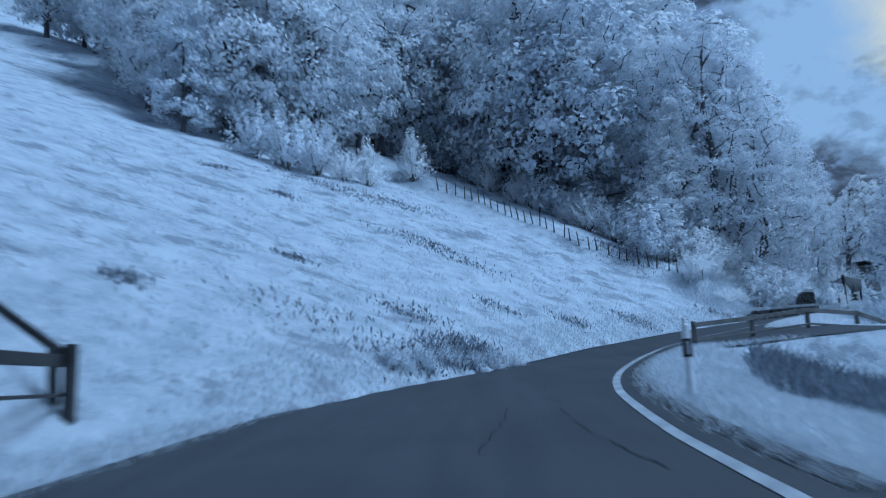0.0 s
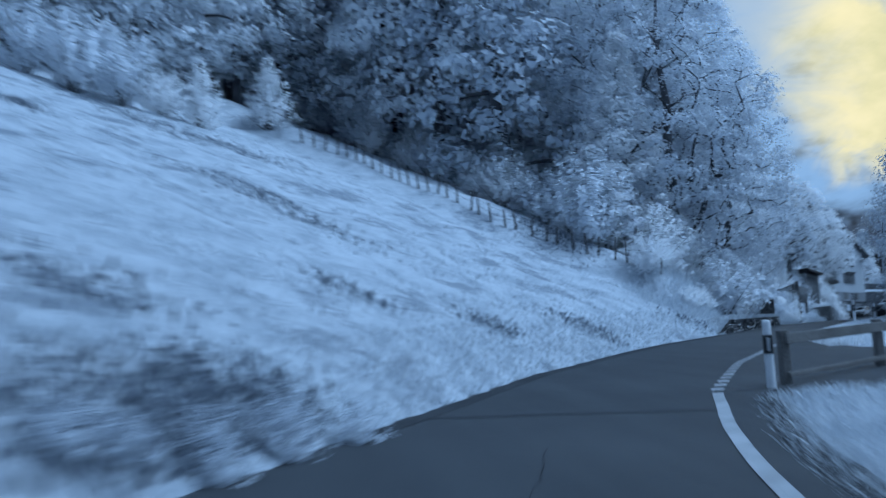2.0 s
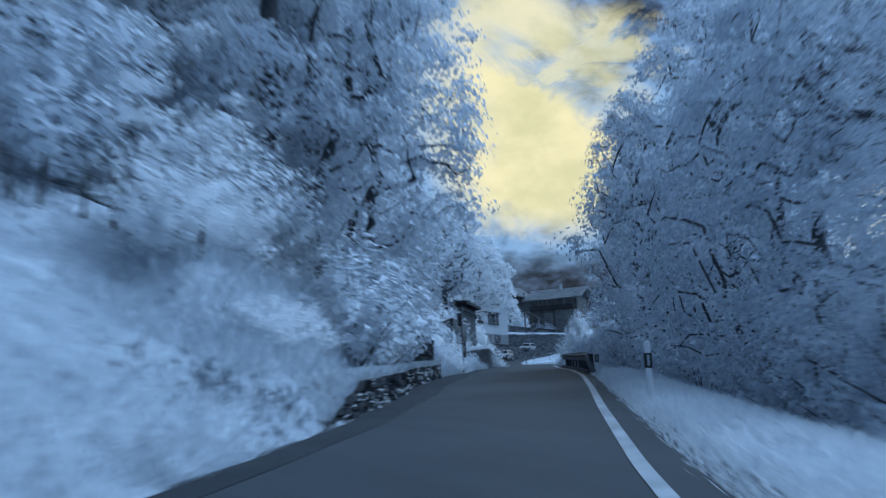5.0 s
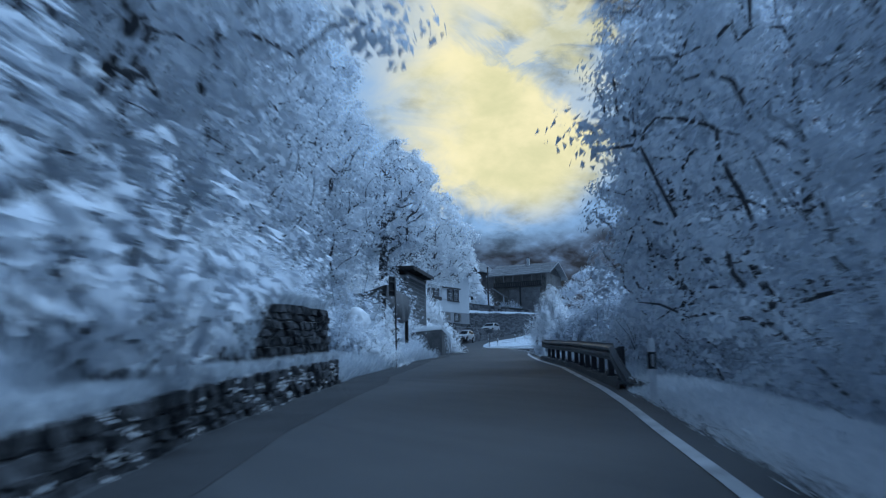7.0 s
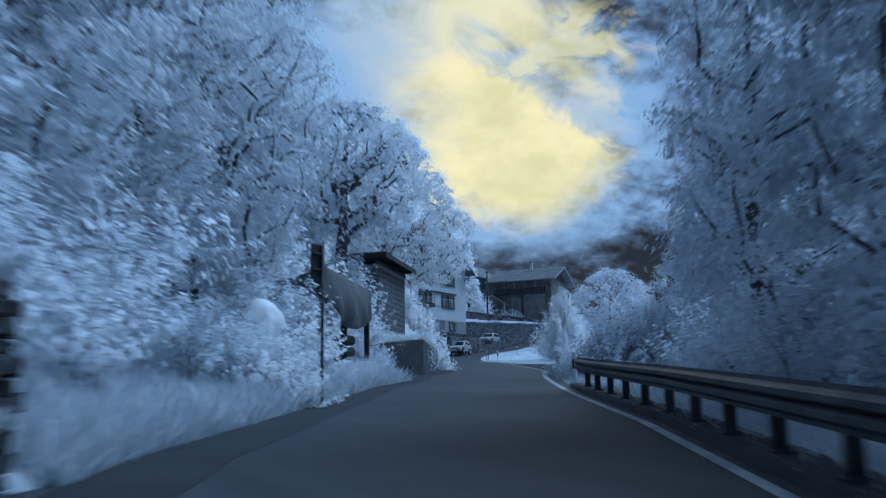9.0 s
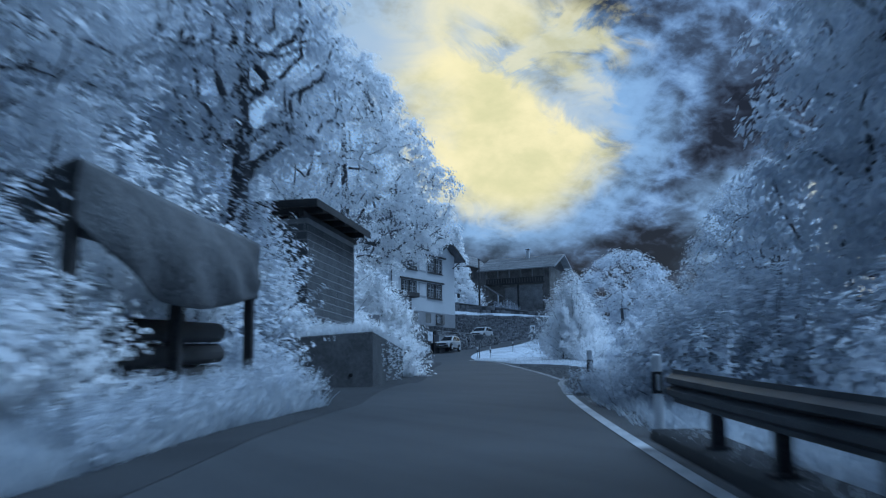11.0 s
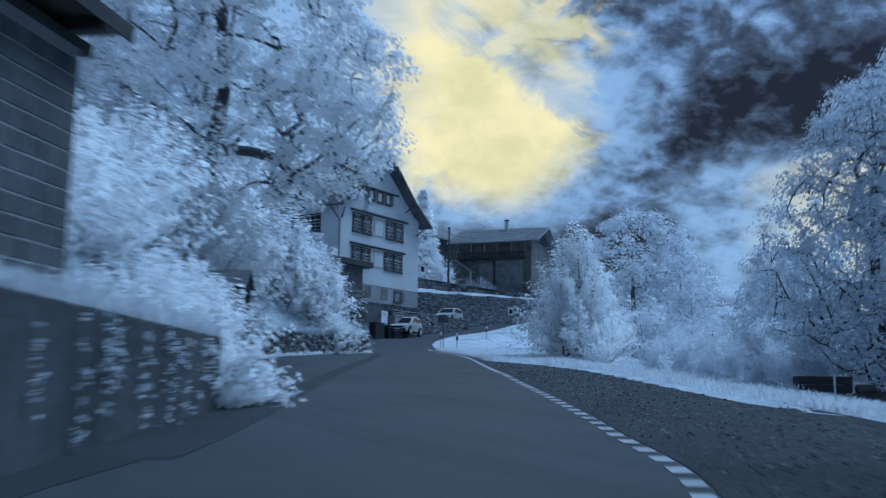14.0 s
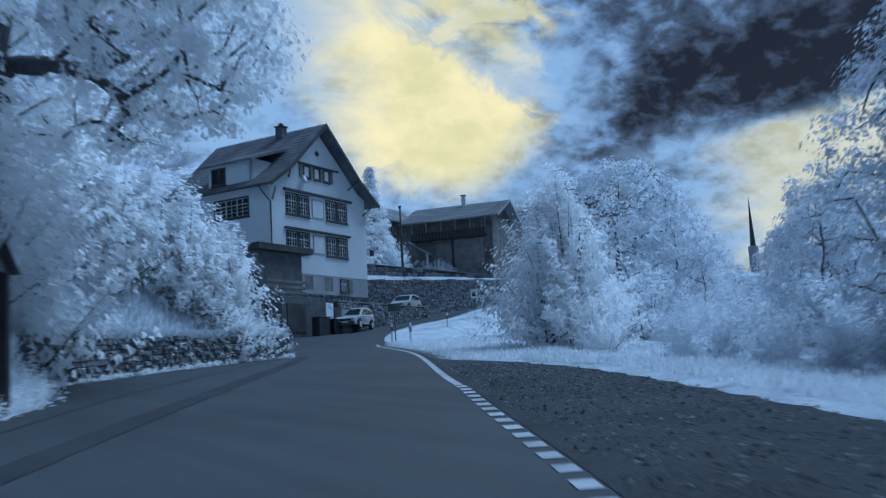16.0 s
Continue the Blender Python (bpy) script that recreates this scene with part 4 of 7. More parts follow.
# in front of the shed
for x, y, k, size in ((43.3, 102.0, 0, 1.0), (42.4, 101.6, 0, 1.2), (41.2, 101.2, 0, 1.3), (44.2, 102.1, 3, 0.7), (45.0, 102.5, 3, 0.5), (45.9, 102.9, 3, 0.45), (46.8, 103.5, 3, 0.42), (47.8, 104.8, 3, 0.45), (48.8, 106.0, 3, 0.45), (49.6, 107.1, 3, 0.5), (47.6, 104.6, 3, 0.6), (41.6, 98.9, 3, 0.5), (*at_road(105.6, -5.9), 4, 0.8), (*at_road(104.8, -6.9), 4, 1.15), (*at_road(107.6, -5.1), 3, 0.6), (*at_road(109.2, -5.3), 3, 0.6), (*at_road(110.6, -6.2), 4, 0.6)):
    plant(BUSHES[k], x, y, size)
plant(BUSHES[1], *at_road(97.4, -5.9), 1.1)
plant(BUSHES[0], *at_road(96.6, -5.2), 0.85)
plant(BUSHES[3], 34.6, 83.9, 0.7)
plant(BUSHES[3], 34.35, 84.55, 0.9)
plant(BUSHES[1], *at_road(107.2, 2.05), 0.29)
plant(BUSHES[1], *at_road(107.5, 2.6), 0.4)
plant(BUSHES[1], *at_road(106.9, 2.9), 0.5)
plant(BUSHES[1], 47.85, 93.75, 0.34)
for x, y, k, size in ((42.7, 100.0, 1, 1.1), (43.3, 100.8, 1, 1.05), (41.9, 99.2, 1, 1.1), (43.2, 99.5, 1, 0.6)):
    plant(BUSHES[k], x, y, size)
for x, y, k, size in ((51.1, 108.0, 3, 0.75), (51.5, 108.7, 3, 0.7), (50.6, 108.4, 4, 0.8), (51.9, 109.5, 3, 0.6)):
    plant(BUSHES[k], x, y, size)
# bank by the house
for x, y, k, size in ((51.9, 119.4, 4, 1.2), (53.8, 122.0, 4, 1.35), (55.0, 123.2, 4, 1.55), (53.0, 121.2, 4, 1.5), (51.6, 117.2, 4, 1.4), (56.2, 126.2, 4, 1.7), (57.8, 131.9, 4, 1.55), (60.3, 136.9, 4, 1.45), (56.4, 128.6, 4, 1.6), (62.6, 141.4, 2, 1.25), (58.6, 134.4, 2, 1.5)):
    plant(BUSHES[k], x, y, size)
# terrace above the stone walls
for x, y, k, size in ((97.4, 186.0, 0, 1.5), (100.0, 187.0, 2, 1.3), (102.6, 186.6, 0, 1.2), (104.2, 188.4, 1, 0.9), (99.0, 192.0, 2, 2.0)):
    plant(BUSHES[k], x, y, size)
plant(YOUNG, 101.0, 188.7, 1.1, 70)
# hillside bushes
for x, y, k, size in ((-10.4, 58.4, 5, 1.35), (-8.6, 59.4, 0, 1.2), (-12.5, 58.4, 5, 1.2), (-5.4, 61.2, 2, 0.95), (-2.6, 66.6, 2, 1.1), (-6.8, 59.6, 4, 0.8), (3.0, 76.5, 5, 1.3), (6.5, 73.0, 5, 1.2), (9.5, 69.0, 5, 1.0), (12.0, 65.0, 5, 1.1), (17.0, 61.5, 5, 1.0), (20.0, 61.5, 5, 1.1)):
    plant(BUSHES[k], x, y, size)
# where the fence ends
for x, y, k, size in ((16.0, 59.6, 4, 1.1), (17.0, 61.0, 4, 1.1), (18.0, 62.4, 4, 1.1), (18.8, 64.2, 4, 1.0)):
    plant(BUSHES[k], x, y, size)
# brushwood on the cut bank beside the road
brush = []
for k in range(16):
    t = k / 15
    brush.append((BUSHES[1], -1.5 + 3.2 * t + random.uniform(-0.35, 0.2), 20.6 + 6.3 * t + random.uniform(-0.2, 0.6), random.uniform(0.16, 0.28), random.uniform(0, 360)))
thicket("brushwood", "low dull brushwood on a cut bank beside the road", brush)
# behind the pasture fence
for k, (x, y) in enumerate(((13.9, 60.4), (12.6, 61.6), (11.2, 63.6), (9.9, 65.2), (8.6, 66.8), (7.0, 69.0), (5.2, 71.4), (3.4, 74.0), (1.8, 76.8), (10.6, 66.8), (6.4, 71.8))):
    plant(BUSHES[(4, 2, 5)[k % 3]], x + random.uniform(-0.3, 0.3), y, random.uniform(0.65, 1.15))

# ---------------------------------------------------------------- road surface and markings
strip("gutter", 27, 127, lambda s: -left_edge(s), lambda s: -left_edge(s) + lerp(s, [(27, 0.3), (50, 0.45), (66, 0.8), (73, 0.95), (83, 1.1), (95, 0.9), (105, 0.6), (110, 0.45), (118, 1.0), (127, 1.9)]), ASPHALT_OLD, 0.005,
      "dark patched strip of old asphalt along the road edge", "gutter", cols=4)
def seam_line(s):
    return -lerp(s, [(116, 3.1), (127, 2.45), (135, 1.95), (146, 1.6), (152, 1.4)])


def thin_line(s):
    return -lerp(s, [(122, 4.0), (130, 3.9), (137, 3.8), (147, 3.0), (152, 2.0)])


strip("seam", 116, 152, lambda s: seam_line(s) - 0.45, seam_line, ASPHALT_OLD, 0.006, "dark patched strip across the asphalt", "seam", cols=2)
strip("seam", 122, 151, lambda s: thin_line(s) - 0.07, thin_line, ASPHALT_OLD, 0.006, "thin dark joint in the asphalt", "seam", cols=2)
strip("seam", 28.62, 28.72, -2.6, 1.0, ASPHALT_OLD, 0.006, "thin dark joint across the road", "seam", ds=0.1, cols=8)
strip("edge_soil", 6, 31, right_edge, lambda s: right_edge(s) + 0.22 + 0.1 * np.sin(s * 2.1), EARTH, 0.006, "strip of dark soil beside the white line", "soil")
strip("gravel_layby", 106.5, 148, lambda s: right_line(s) + 0.12,
      lambda s: right_line(s) + np.maximum(0.15, lerp(s, [(106.5, 0.15), (110, 2.4), (114, 3.8), (120, 4.0), (124, 4.0), (127, 4.05), (130, 3.6), (136, 2.95), (140.3, 1.82), (143.5, 0.3), (148, 0.15)])), GRAVEL, 0.006,
      "dark gravel lay-by beside the road", "gravel", cols=7)


def build_markings():
    root = tagged(new("road_marking"), "worn white edge line on dark asphalt", "road marking", kind="structure")
    for a, b in ((-25, 30.6), (44.4, 107.0), (133.5, 166)):
        strip("solid_line", a, b, lambda s: right_line(s) - 0.07, lambda s: right_line(s) + 0.07, LINE, 0.008, "", "", parent=root, ds=0.5)
    for a, b in ((30.95, 44.2), (107.4, 133.2)):
        for s in np.arange(a, b, 0.64):
            strip("dash", s, s + 0.33, lambda q: right_line(q) - 0.085, lambda q: right_line(q) + 0.085, LINE, 0.009, "", "", parent=root, ds=0.2)


build_markings()


def build_cracks():
    root = tagged(new("road_cracks"), "thin winding cracks in the asphalt", "cracks", kind="structure")
    rng = np.random.default_rng(5)
    for s0, s1, a, b, w in ((8.5, 13.5, -0.30, -0.2, 0.02), (7.2, 9.0, 1.2, 0.95, 0.03), (9.8, 10.9, 0.75, 0.6, 0.022), (11.8, 12.8, 0.55, 0.5, 0.02), (16, 26, 0.1, -0.3, 0.012)):
        n = int((s1 - s0) / 0.25) + 2
        s = np.linspace(s0, s1, n)
        mid = np.linspace(a, b, n) + np.cumsum(rng.normal(size=n)) * 0.022
        half = w * (0.25 + 0.9 * rng.random(n)) / 2
        off = np.stack([mid - half, mid + half], 1)
        ob = new("crack", grid_mesh("crack", on_road(np.broadcast_to(s[:, None], off.shape), off, 0.005), CRACK))
        ob.parent = root


build_cracks()

# ---------------------------------------------------------------- posts, rails, fences


def make_delineator(tall=1.0):
    e = thing("delineator_post", Matrix(), "white plastic delineator post with a black band and reflector", "post", "delineator posts")
    bm = bmesh.new()
    bmesh.ops.create_cone(bm, cap_ends=True, segments=12, radius1=0.062, radius2=0.056, depth=tall + 0.3, matrix=Matrix.Translation((0, 0, (tall - 0.3) / 2)) @ Matrix.Diagonal((1, 0.85, 1, 1)))
    bmesh.ops.create_uvsphere(bm, u_segments=12, v_segments=6, radius=0.056, matrix=Matrix.Translation((0, 0, tall)) @ Matrix.Diagonal((1, 0.85, 0.6, 1)))
    part("shaft", bm, PLASTIC, e)
    bm = bmesh.new()
    bmesh.ops.create_cone(bm, cap_ends=True, segments=12, radius1=0.0635, radius2=0.0625, depth=0.25, matrix=Matrix.Translation((0, 0, tall - 0.30)) @ Matrix.Diagonal((1.03, 0.9, 1, 1)))
    part("band", bm, BLACK, e, "black band")
    part("reflector", boxes((-0.022, 0.022, -0.066, -0.05, tall - 0.39, tall - 0.21), bevel=0.004), REFLECTOR, e, "grey reflector")
    return e


POST = make_delineator()
for x, y, turn in ((3.35, 12.4, -5), (7.32, 29.2, -20), (21.9, 53.0, -30), (30.05, 65.5, -30), (*on_road(99.4, 1.9)[:2], -30), (77.55, 143.7, -33), (79.05, 148.1, -33), (89.6, 158.2, -33)):
    copy_thing(POST, pose(x, y, h(x, y), 0, 0, turn))
p = on_road(107.8, 1.72)
copy_thing(POST, pose(p[0], p[1], 6.85, 0, 0, -30))


def along_fence(name, label, category, posts, rails, tall, width, mat, group="", taller=()):
    """A timber fence with square posts and plank rails between them, posts given as places on the land."""
    x0, y0 = posts[0]
    e = thing(name, Matrix.Translation((x0, y0, h(x0, y0))), label, category, group)
    inv = e.matrix_world.inverted()
    tops = []
    for i, (x, y) in enumerate(posts):
        z, more = h(x, y), taller[i] if taller else 0.0
        tops.append(Vector((x, y, z + tall + more)))
        ob = part("post", boxes((-width / 2, width / 2, -width / 2, width / 2, -0.3, tall + more + 0.06), bevel=0.012), mat, e)
        ob.matrix_local = inv @ pose(x, y, z, random.uniform(-2, 2), random.uniform(-2, 2), random.uniform(-8, 8))
    for a, b in zip(tops, tops[1:]):
        for drop, high in rails:
            d = b - a
            m = Matrix.Translation(a + Vector((0, 0, -drop))) @ d.to_track_quat("X", "Z").to_matrix().to_4x4()
            ob = part("rail", boxes((-0.08, d.length + 0.08, -width / 2 - 0.05, -width / 2 - 0.004, -high / 2, high / 2), bevel=0.008), mat, e)
            ob.matrix_local = inv @ m
    return e


along_fence("rail_fence", "weathered wooden rail fence beside the road", "fence", [(-5.03, 12.15), (-4.75, 9.2), (-4.6, 6.2), (-4.5, 3.2)], [(0.16, 0.17), (0.62, 0.05)], 0.95, 0.15, WOOD_DARK, taller=(0.0, 0.42, 0.62, 0.7))
along_fence("rail_fence", "dark single-rail wooden fence climbing the meadow", "fence", [(-5.3, 12.3), (-7.8, 13.4), (-10.4, 14.5)], [(0.05, 0.14)], 0.75, 0.13, WOOD_DARK)
along_fence("rail_fence", "weathered wooden rail fence along a driveway", "fence", [(7.72, 29.6), (10.1, 31.3), (12.6, 33.0), (15.1, 34.8), (17.6, 36.6), (20.1, 38.4)], [(0.06, 0.15), (0.55, 0.07)], 0.8, 0.13, WOOD)


def build_pasture_fence():
    pts = [(15.2, 56.4), (13.3, 57.0), (10.6, 58.2), (8.8, 59.2), (6.2, 61.3), (3.8, 62.7), (2.0, 63.9), (-1.3, 66.0)]
    e = thing("pasture_fence", Matrix.Translation((15.2, 56.4, h(15.2, 56.4))), "row of thin wooden stakes with wire across the meadow", "fence")
    inv = e.matrix_world.inverted()
    c = catmull([(x, y, 0) for x, y in pts], 8)[:, :2]
    run = np.r_[0, np.cumsum(np.hypot(*np.diff(c, axis=0).T))]
    me = None
    rng = random.Random(4)
    wires = []
    s = 0.0
    while s < run[-1]:
        x, y = np.interp(s, run, c[:, 0]), np.interp(s, run, c[:, 1])
        if me is None:
            me = tubes("stake", [([(0, 0, -0.3), (0.01, 0, 0.5), (0, 0.01, 0.85)], [0.045, 0.04, 0.032], 6)], WOOD_DARK)
        ob = part("stake", me, WOOD_DARK, e)
        z = h(x, y)
        ob.matrix_local = inv @ pose(x, y, z, rng.uniform(-7, 7), rng.uniform(-7, 7), rng.uniform(0, 360)) @ Matrix.Diagonal((1, 1, rng.uniform(0.8, 1.15), 1))
        wires.append(inv @ Vector((x, y, z)))
        s += rng.uniform(0.42, 0.78)
    for k in (0.4, 0.7):
        part("wire", tubes("wire", [([w + Vector((0, 0, k)) for w in wires], [0.006] * len(wires), 4)], METAL_DARK), METAL_DARK, e)


build_pasture_fence()


def build_guard_rail():
    s0, s1 = 77.5, 98.2
    o, _ = frame_at(s0)
    e = thing("guard_rail", Matrix.Translation(o), "dark steel guard rail on short posts beside the road", "guard rail")
    inv = e.matrix_world.inverted()
    prof = [(0.0, 0.0), (0.0, 0.04), (0.07, 0.08), (0.07, 0.13), (0.0, 0.165), (0.07, 0.20), (0.07, 0.25), (0.0, 0.29), (0.0, 0.33)]
    prof = prof + [(d + 0.012, z) for d, z in prof[::-1]]
    runs = np.r_[np.linspace(s0 - 0.75, s0 + 0.6, 7), np.linspace(s0 + 1.1, s1, 36)]
    rows = []
    for s in runs:
        k = max(0.0, (s0 + 0.6 - s) / 1.35)                    # the near end bends out and down
        base = on_road(s, right_line(s) + 0.34 + 0.12 * k * k, 0.45 - 0.52 * k)
        _, r = frame_at(s)
        rows.append([Vector((base[0] - r[0] * d, base[1] - r[1] * d, base[2] + z)) for d, z in prof])
    verts = [inv @ v for row in rows for v in row]
    n = len(prof)
    faces = [(i * n + k, i * n + (k + 1) % n, (i + 1) * n + (k + 1) % n, (i + 1) * n + k) for i in range(len(rows) - 1) for k in range(n)]
    faces += [tuple(range(n)), tuple((len(rows) - 1) * n + k for k in range(n))[::-1]]
    part("beam", shape("beam", verts, faces, METAL), METAL, e)
    me = None
    for s in np.arange(s0 + 0.4, s1, 1.74):
        bm = boxes((-0.06, 0.06, -0.006, 0.006, -0.6, 0.62), (-0.06, -0.05, -0.05, 0.05, -0.6, 0.62), (0.05, 0.06, -0.05, 0.05, -0.6, 0.62), (-0.1, 0.1, -0.09, 0.09, 0.0, 0.03))
        p = on_road(s, right_line(s) + 0.46, 0.10)
        _, r = frame_at(s)
        ob = part("post", bm, METAL_DARK, e)
        ob.matrix_local = inv @ pose(*p, 0, 0, math.degrees(math.atan2(r[1], r[0])))
        ob = part("spacer", boxes((-0.1, 0.0, -0.06, 0.06, 0.42, 0.6), bevel=0.01), METAL_DARK, e)
        ob.matrix_local = inv @ pose(*p, 0, 0, math.degrees(math.atan2(r[1], r[0])))


build_guard_rail()


def build_kerb():
    """A low concrete kerb that carries the guard rail."""
    s = np.linspace(76.6, 99.0, 46)
    off = np.array((0.20, 0.24, 0.80, 0.84))
    up = np.array((-0.10, 0.10, 0.10, -0.25))
    S, O = np.broadcast_arrays(s[:, None], off[None])
    g = on_road(S, right_line(S) + O, np.broadcast_to(up, S.shape))
    tagged(new("kerb", grid_mesh("kerb", g, ASPHALT_OLD)), "low dark kerb under the guard rail", "kerb", kind="structure")


build_kerb()
# a paved recess before the front of the concrete wall
sa, la = np.meshgrid(np.linspace(105.0, 114.6, 20), np.linspace(-0.25, 4.9, 15), indexing="ij")
tagged(new("apron", grid_mesh("apron", on_road(sa, -left_edge(sa) - la, 0.008 + 0.05 * np.maximum(la, 0)), ASPHALT_OLD)), "dark paved recess before a concrete wall", "pavement", kind="structure")


def stone_shapes(rng, count=7):
    out = []
    for k in range(count):
        bm = bmesh.new()
        bmesh.ops.create_cube(bm, size=1.0)
        bmesh.ops.bevel(bm, geom=bm.edges[:], offset=0.12, segments=1, affect="EDGES", profile=0.5)
        for v in bm.verts:
            v.co += Vector(rng.normal(size=3)) * 0.065
        me = bpy.data.meshes.new("stone")
        bm.to_mesh(me)
        bm.free()
        me.materials.append(STONE)
        out.append(me)
    return out


STONES = stone_shapes(np.random.default_rng(9))


def stone_wall(name, label, line, tall, thick, size, seed, joined=False, cap=0.0, kind="", mat=None):
    """A dry stone wall. line(k) gives the foot of the face for k from 0 to 1, tall(k) its height there; the face looks to the right of the line."""
    rng = np.random.default_rng(seed)
    ks = np.linspace(0, 1, 60)
    pts = np.array([line(k) for k in ks])
    run = np.r_[0, np.cumsum(np.linalg.norm(np.diff(pts[:, :2], axis=0), axis=1))]
    e = thing(name, Matrix.Translation(pts[0]), label, "wall", kind=kind)
    inv = e.matrix_world.inverted()
    rows = []
    for k, p in zip(ks, pts):
        j = min(58, int(k * 59))
        d = pts[j + 1] - pts[j]
        d = Vector((d[0], d[1], 0)).normalized()
        left = Vector((-d.y, d.x, 0))
        p, t = Vector(p), tall(k)
        rows.append([inv @ (p + left * 0.09 + Vector((0, 0, -0.4))), inv @ (p + left * 0.13 + Vector((0, 0, t - 0.05))), inv @ (p + left * thick + Vector((0, 0, t - 0.05))), inv @ (p + left * thick + Vector((0, 0, -0.4)))])
    verts = [v for r in rows for v in r]
    faces = [(i * 4 + k, i * 4 + k + 1, i * 4 + k + 5, i * 4 + k + 4) for i in range(59) for k in range(3)] + [(0, 1, 2, 3), (239, 238, 237, 236)]
    part("core", shape("core", verts, faces, EARTH), EARTH, e, "dark earth-filled joints")
    allv, allf = [], []
    z = 0.0
    top = max(tall(k) for k in ks)
    while z < top:
        hgt = size * rng.uniform(0.42, 0.72)
        s = -rng.uniform(0, size)
        while s < run[-1]:
            w = size * rng.uniform(0.6, 1.5)
            c = s + w / 2
            k = np.interp(c, run, ks)
            if 0 <= c <= run[-1] and z + hgt * 0.5 < tall(k):
                j = min(58, int(k * 59))
                d = pts[j + 1] - pts[j]
                turn = math.atan2(d[1], d[0])
                p = Vector([np.interp(c, run, pts[:, i]) for i in range(3)])
                left = Vector((-math.sin(turn), math.cos(turn), 0))
                m = Matrix.Translation(p + left * (0.13 + 0.03 * rng.normal()) + Vector((0, 0, z + hgt / 2 - 0.05))) @ Matrix.Rotation(turn, 4, "Z") @ Euler(rng.normal(size=3) * 0.06).to_matrix().to_4x4() @ Matrix.Diagonal((w * 0.97, 0.3, hgt * 0.97, 1))
                me = STONES[rng.integers(len(STONES))]
                if joined:
                    o = len(allv)
                    mm = inv @ m
                    allv += [mm @ v.co for v in me.vertices]
                    allf += [tuple(i + o for i in f.vertices) for f in me.polygons]
                else:
                    ob = part("stone", me, STONE, e)
                    ob.matrix_local = inv @ m
            s += w
        z += hgt
    if joined:
        part("stonework", shape("stonework", allv, allf, mat or STONE), mat or STONE, e)["kind"] = "stuff"
    if cap:
        cr = []
        for k, r in zip(ks, rows):
            d = (r[2] - r[1]).normalized()
            a, b = r[1] - d * 0.16, r[2] + d * 0.02
            up = Vector((0, 0, 1))
            cr.append([a + up * 0.05, a + up * (0.05 + cap), b + up * (0.05 + cap), b + up * 0.05])
        verts = [v for r in cr for v in r]
        faces = [(i * 4 + k, i * 4 + (k + 1) % 4, i * 4 + 4 + (k + 1) % 4, i * 4 + 4 + k) for i in range(59) for k in range(4)] + [(0, 1, 2, 3), (239, 238, 237, 236)]
        part("coping", shape("coping", verts, faces, MORTAR), MORTAR, e, "pale coping")
    return e


def left_line(s0, s1, back, up=0.0):
    return lambda k: on_road(s0 + (s1 - s0) * k, -left_edge(s0 + (s1 - s0) * k) - back, up)

# ---------------------------------------------------------------- walls along the left side
stone_wall("stone_wall", "dark rough stone wall under overhanging pale plants", left_line(56.2, 81.3, 0.10), lambda k: (0.62 - 0.04 * k) * min(1.0, 0.2 + 7 * k), 1.0, 0.27, 1)
stone_wall("stone_wall", "short upper stone wall with a square end", left_line(74.6, 82.0, 0.36, 0.5), lambda k: (1.2 - 0.04 * k) * min(1.0, 0.2 + 6 * k), 0.95, 0.27, 2)
stone_wall("stone_revetment", "low rubble revetment at the foot of a leafy bank", left_line(138.6, 152.3, 0.05, -0.05), lambda k: 1.3 - 0.45 * k, 1.0, 0.22, 3, joined=True, mat=STONE_GREY)


def solid_between(name, lower, upper, mat, parent):
    n = len(lower)
    verts = list(lower) + list(upper)
    faces = [tuple(range(n))[::-1], tuple(range(n, 2 * n))] + [(i, (i + 1) % n, n + (i + 1) % n, n + i) for i in range(n)]
    bm = bmesh.new()
    vs = [bm.verts.new(v) for v in verts]
    for f in faces:
        bm.faces.new([vs[i] for i in f])
    bmesh.ops.recalc_face_normals(bm, faces=bm.faces[:])
    bmesh.ops.bevel(bm, geom=bm.edges[:], offset=0.015, segments=1, affect="EDGES", profile=0.5)
    return part(name, bm, mat, parent)


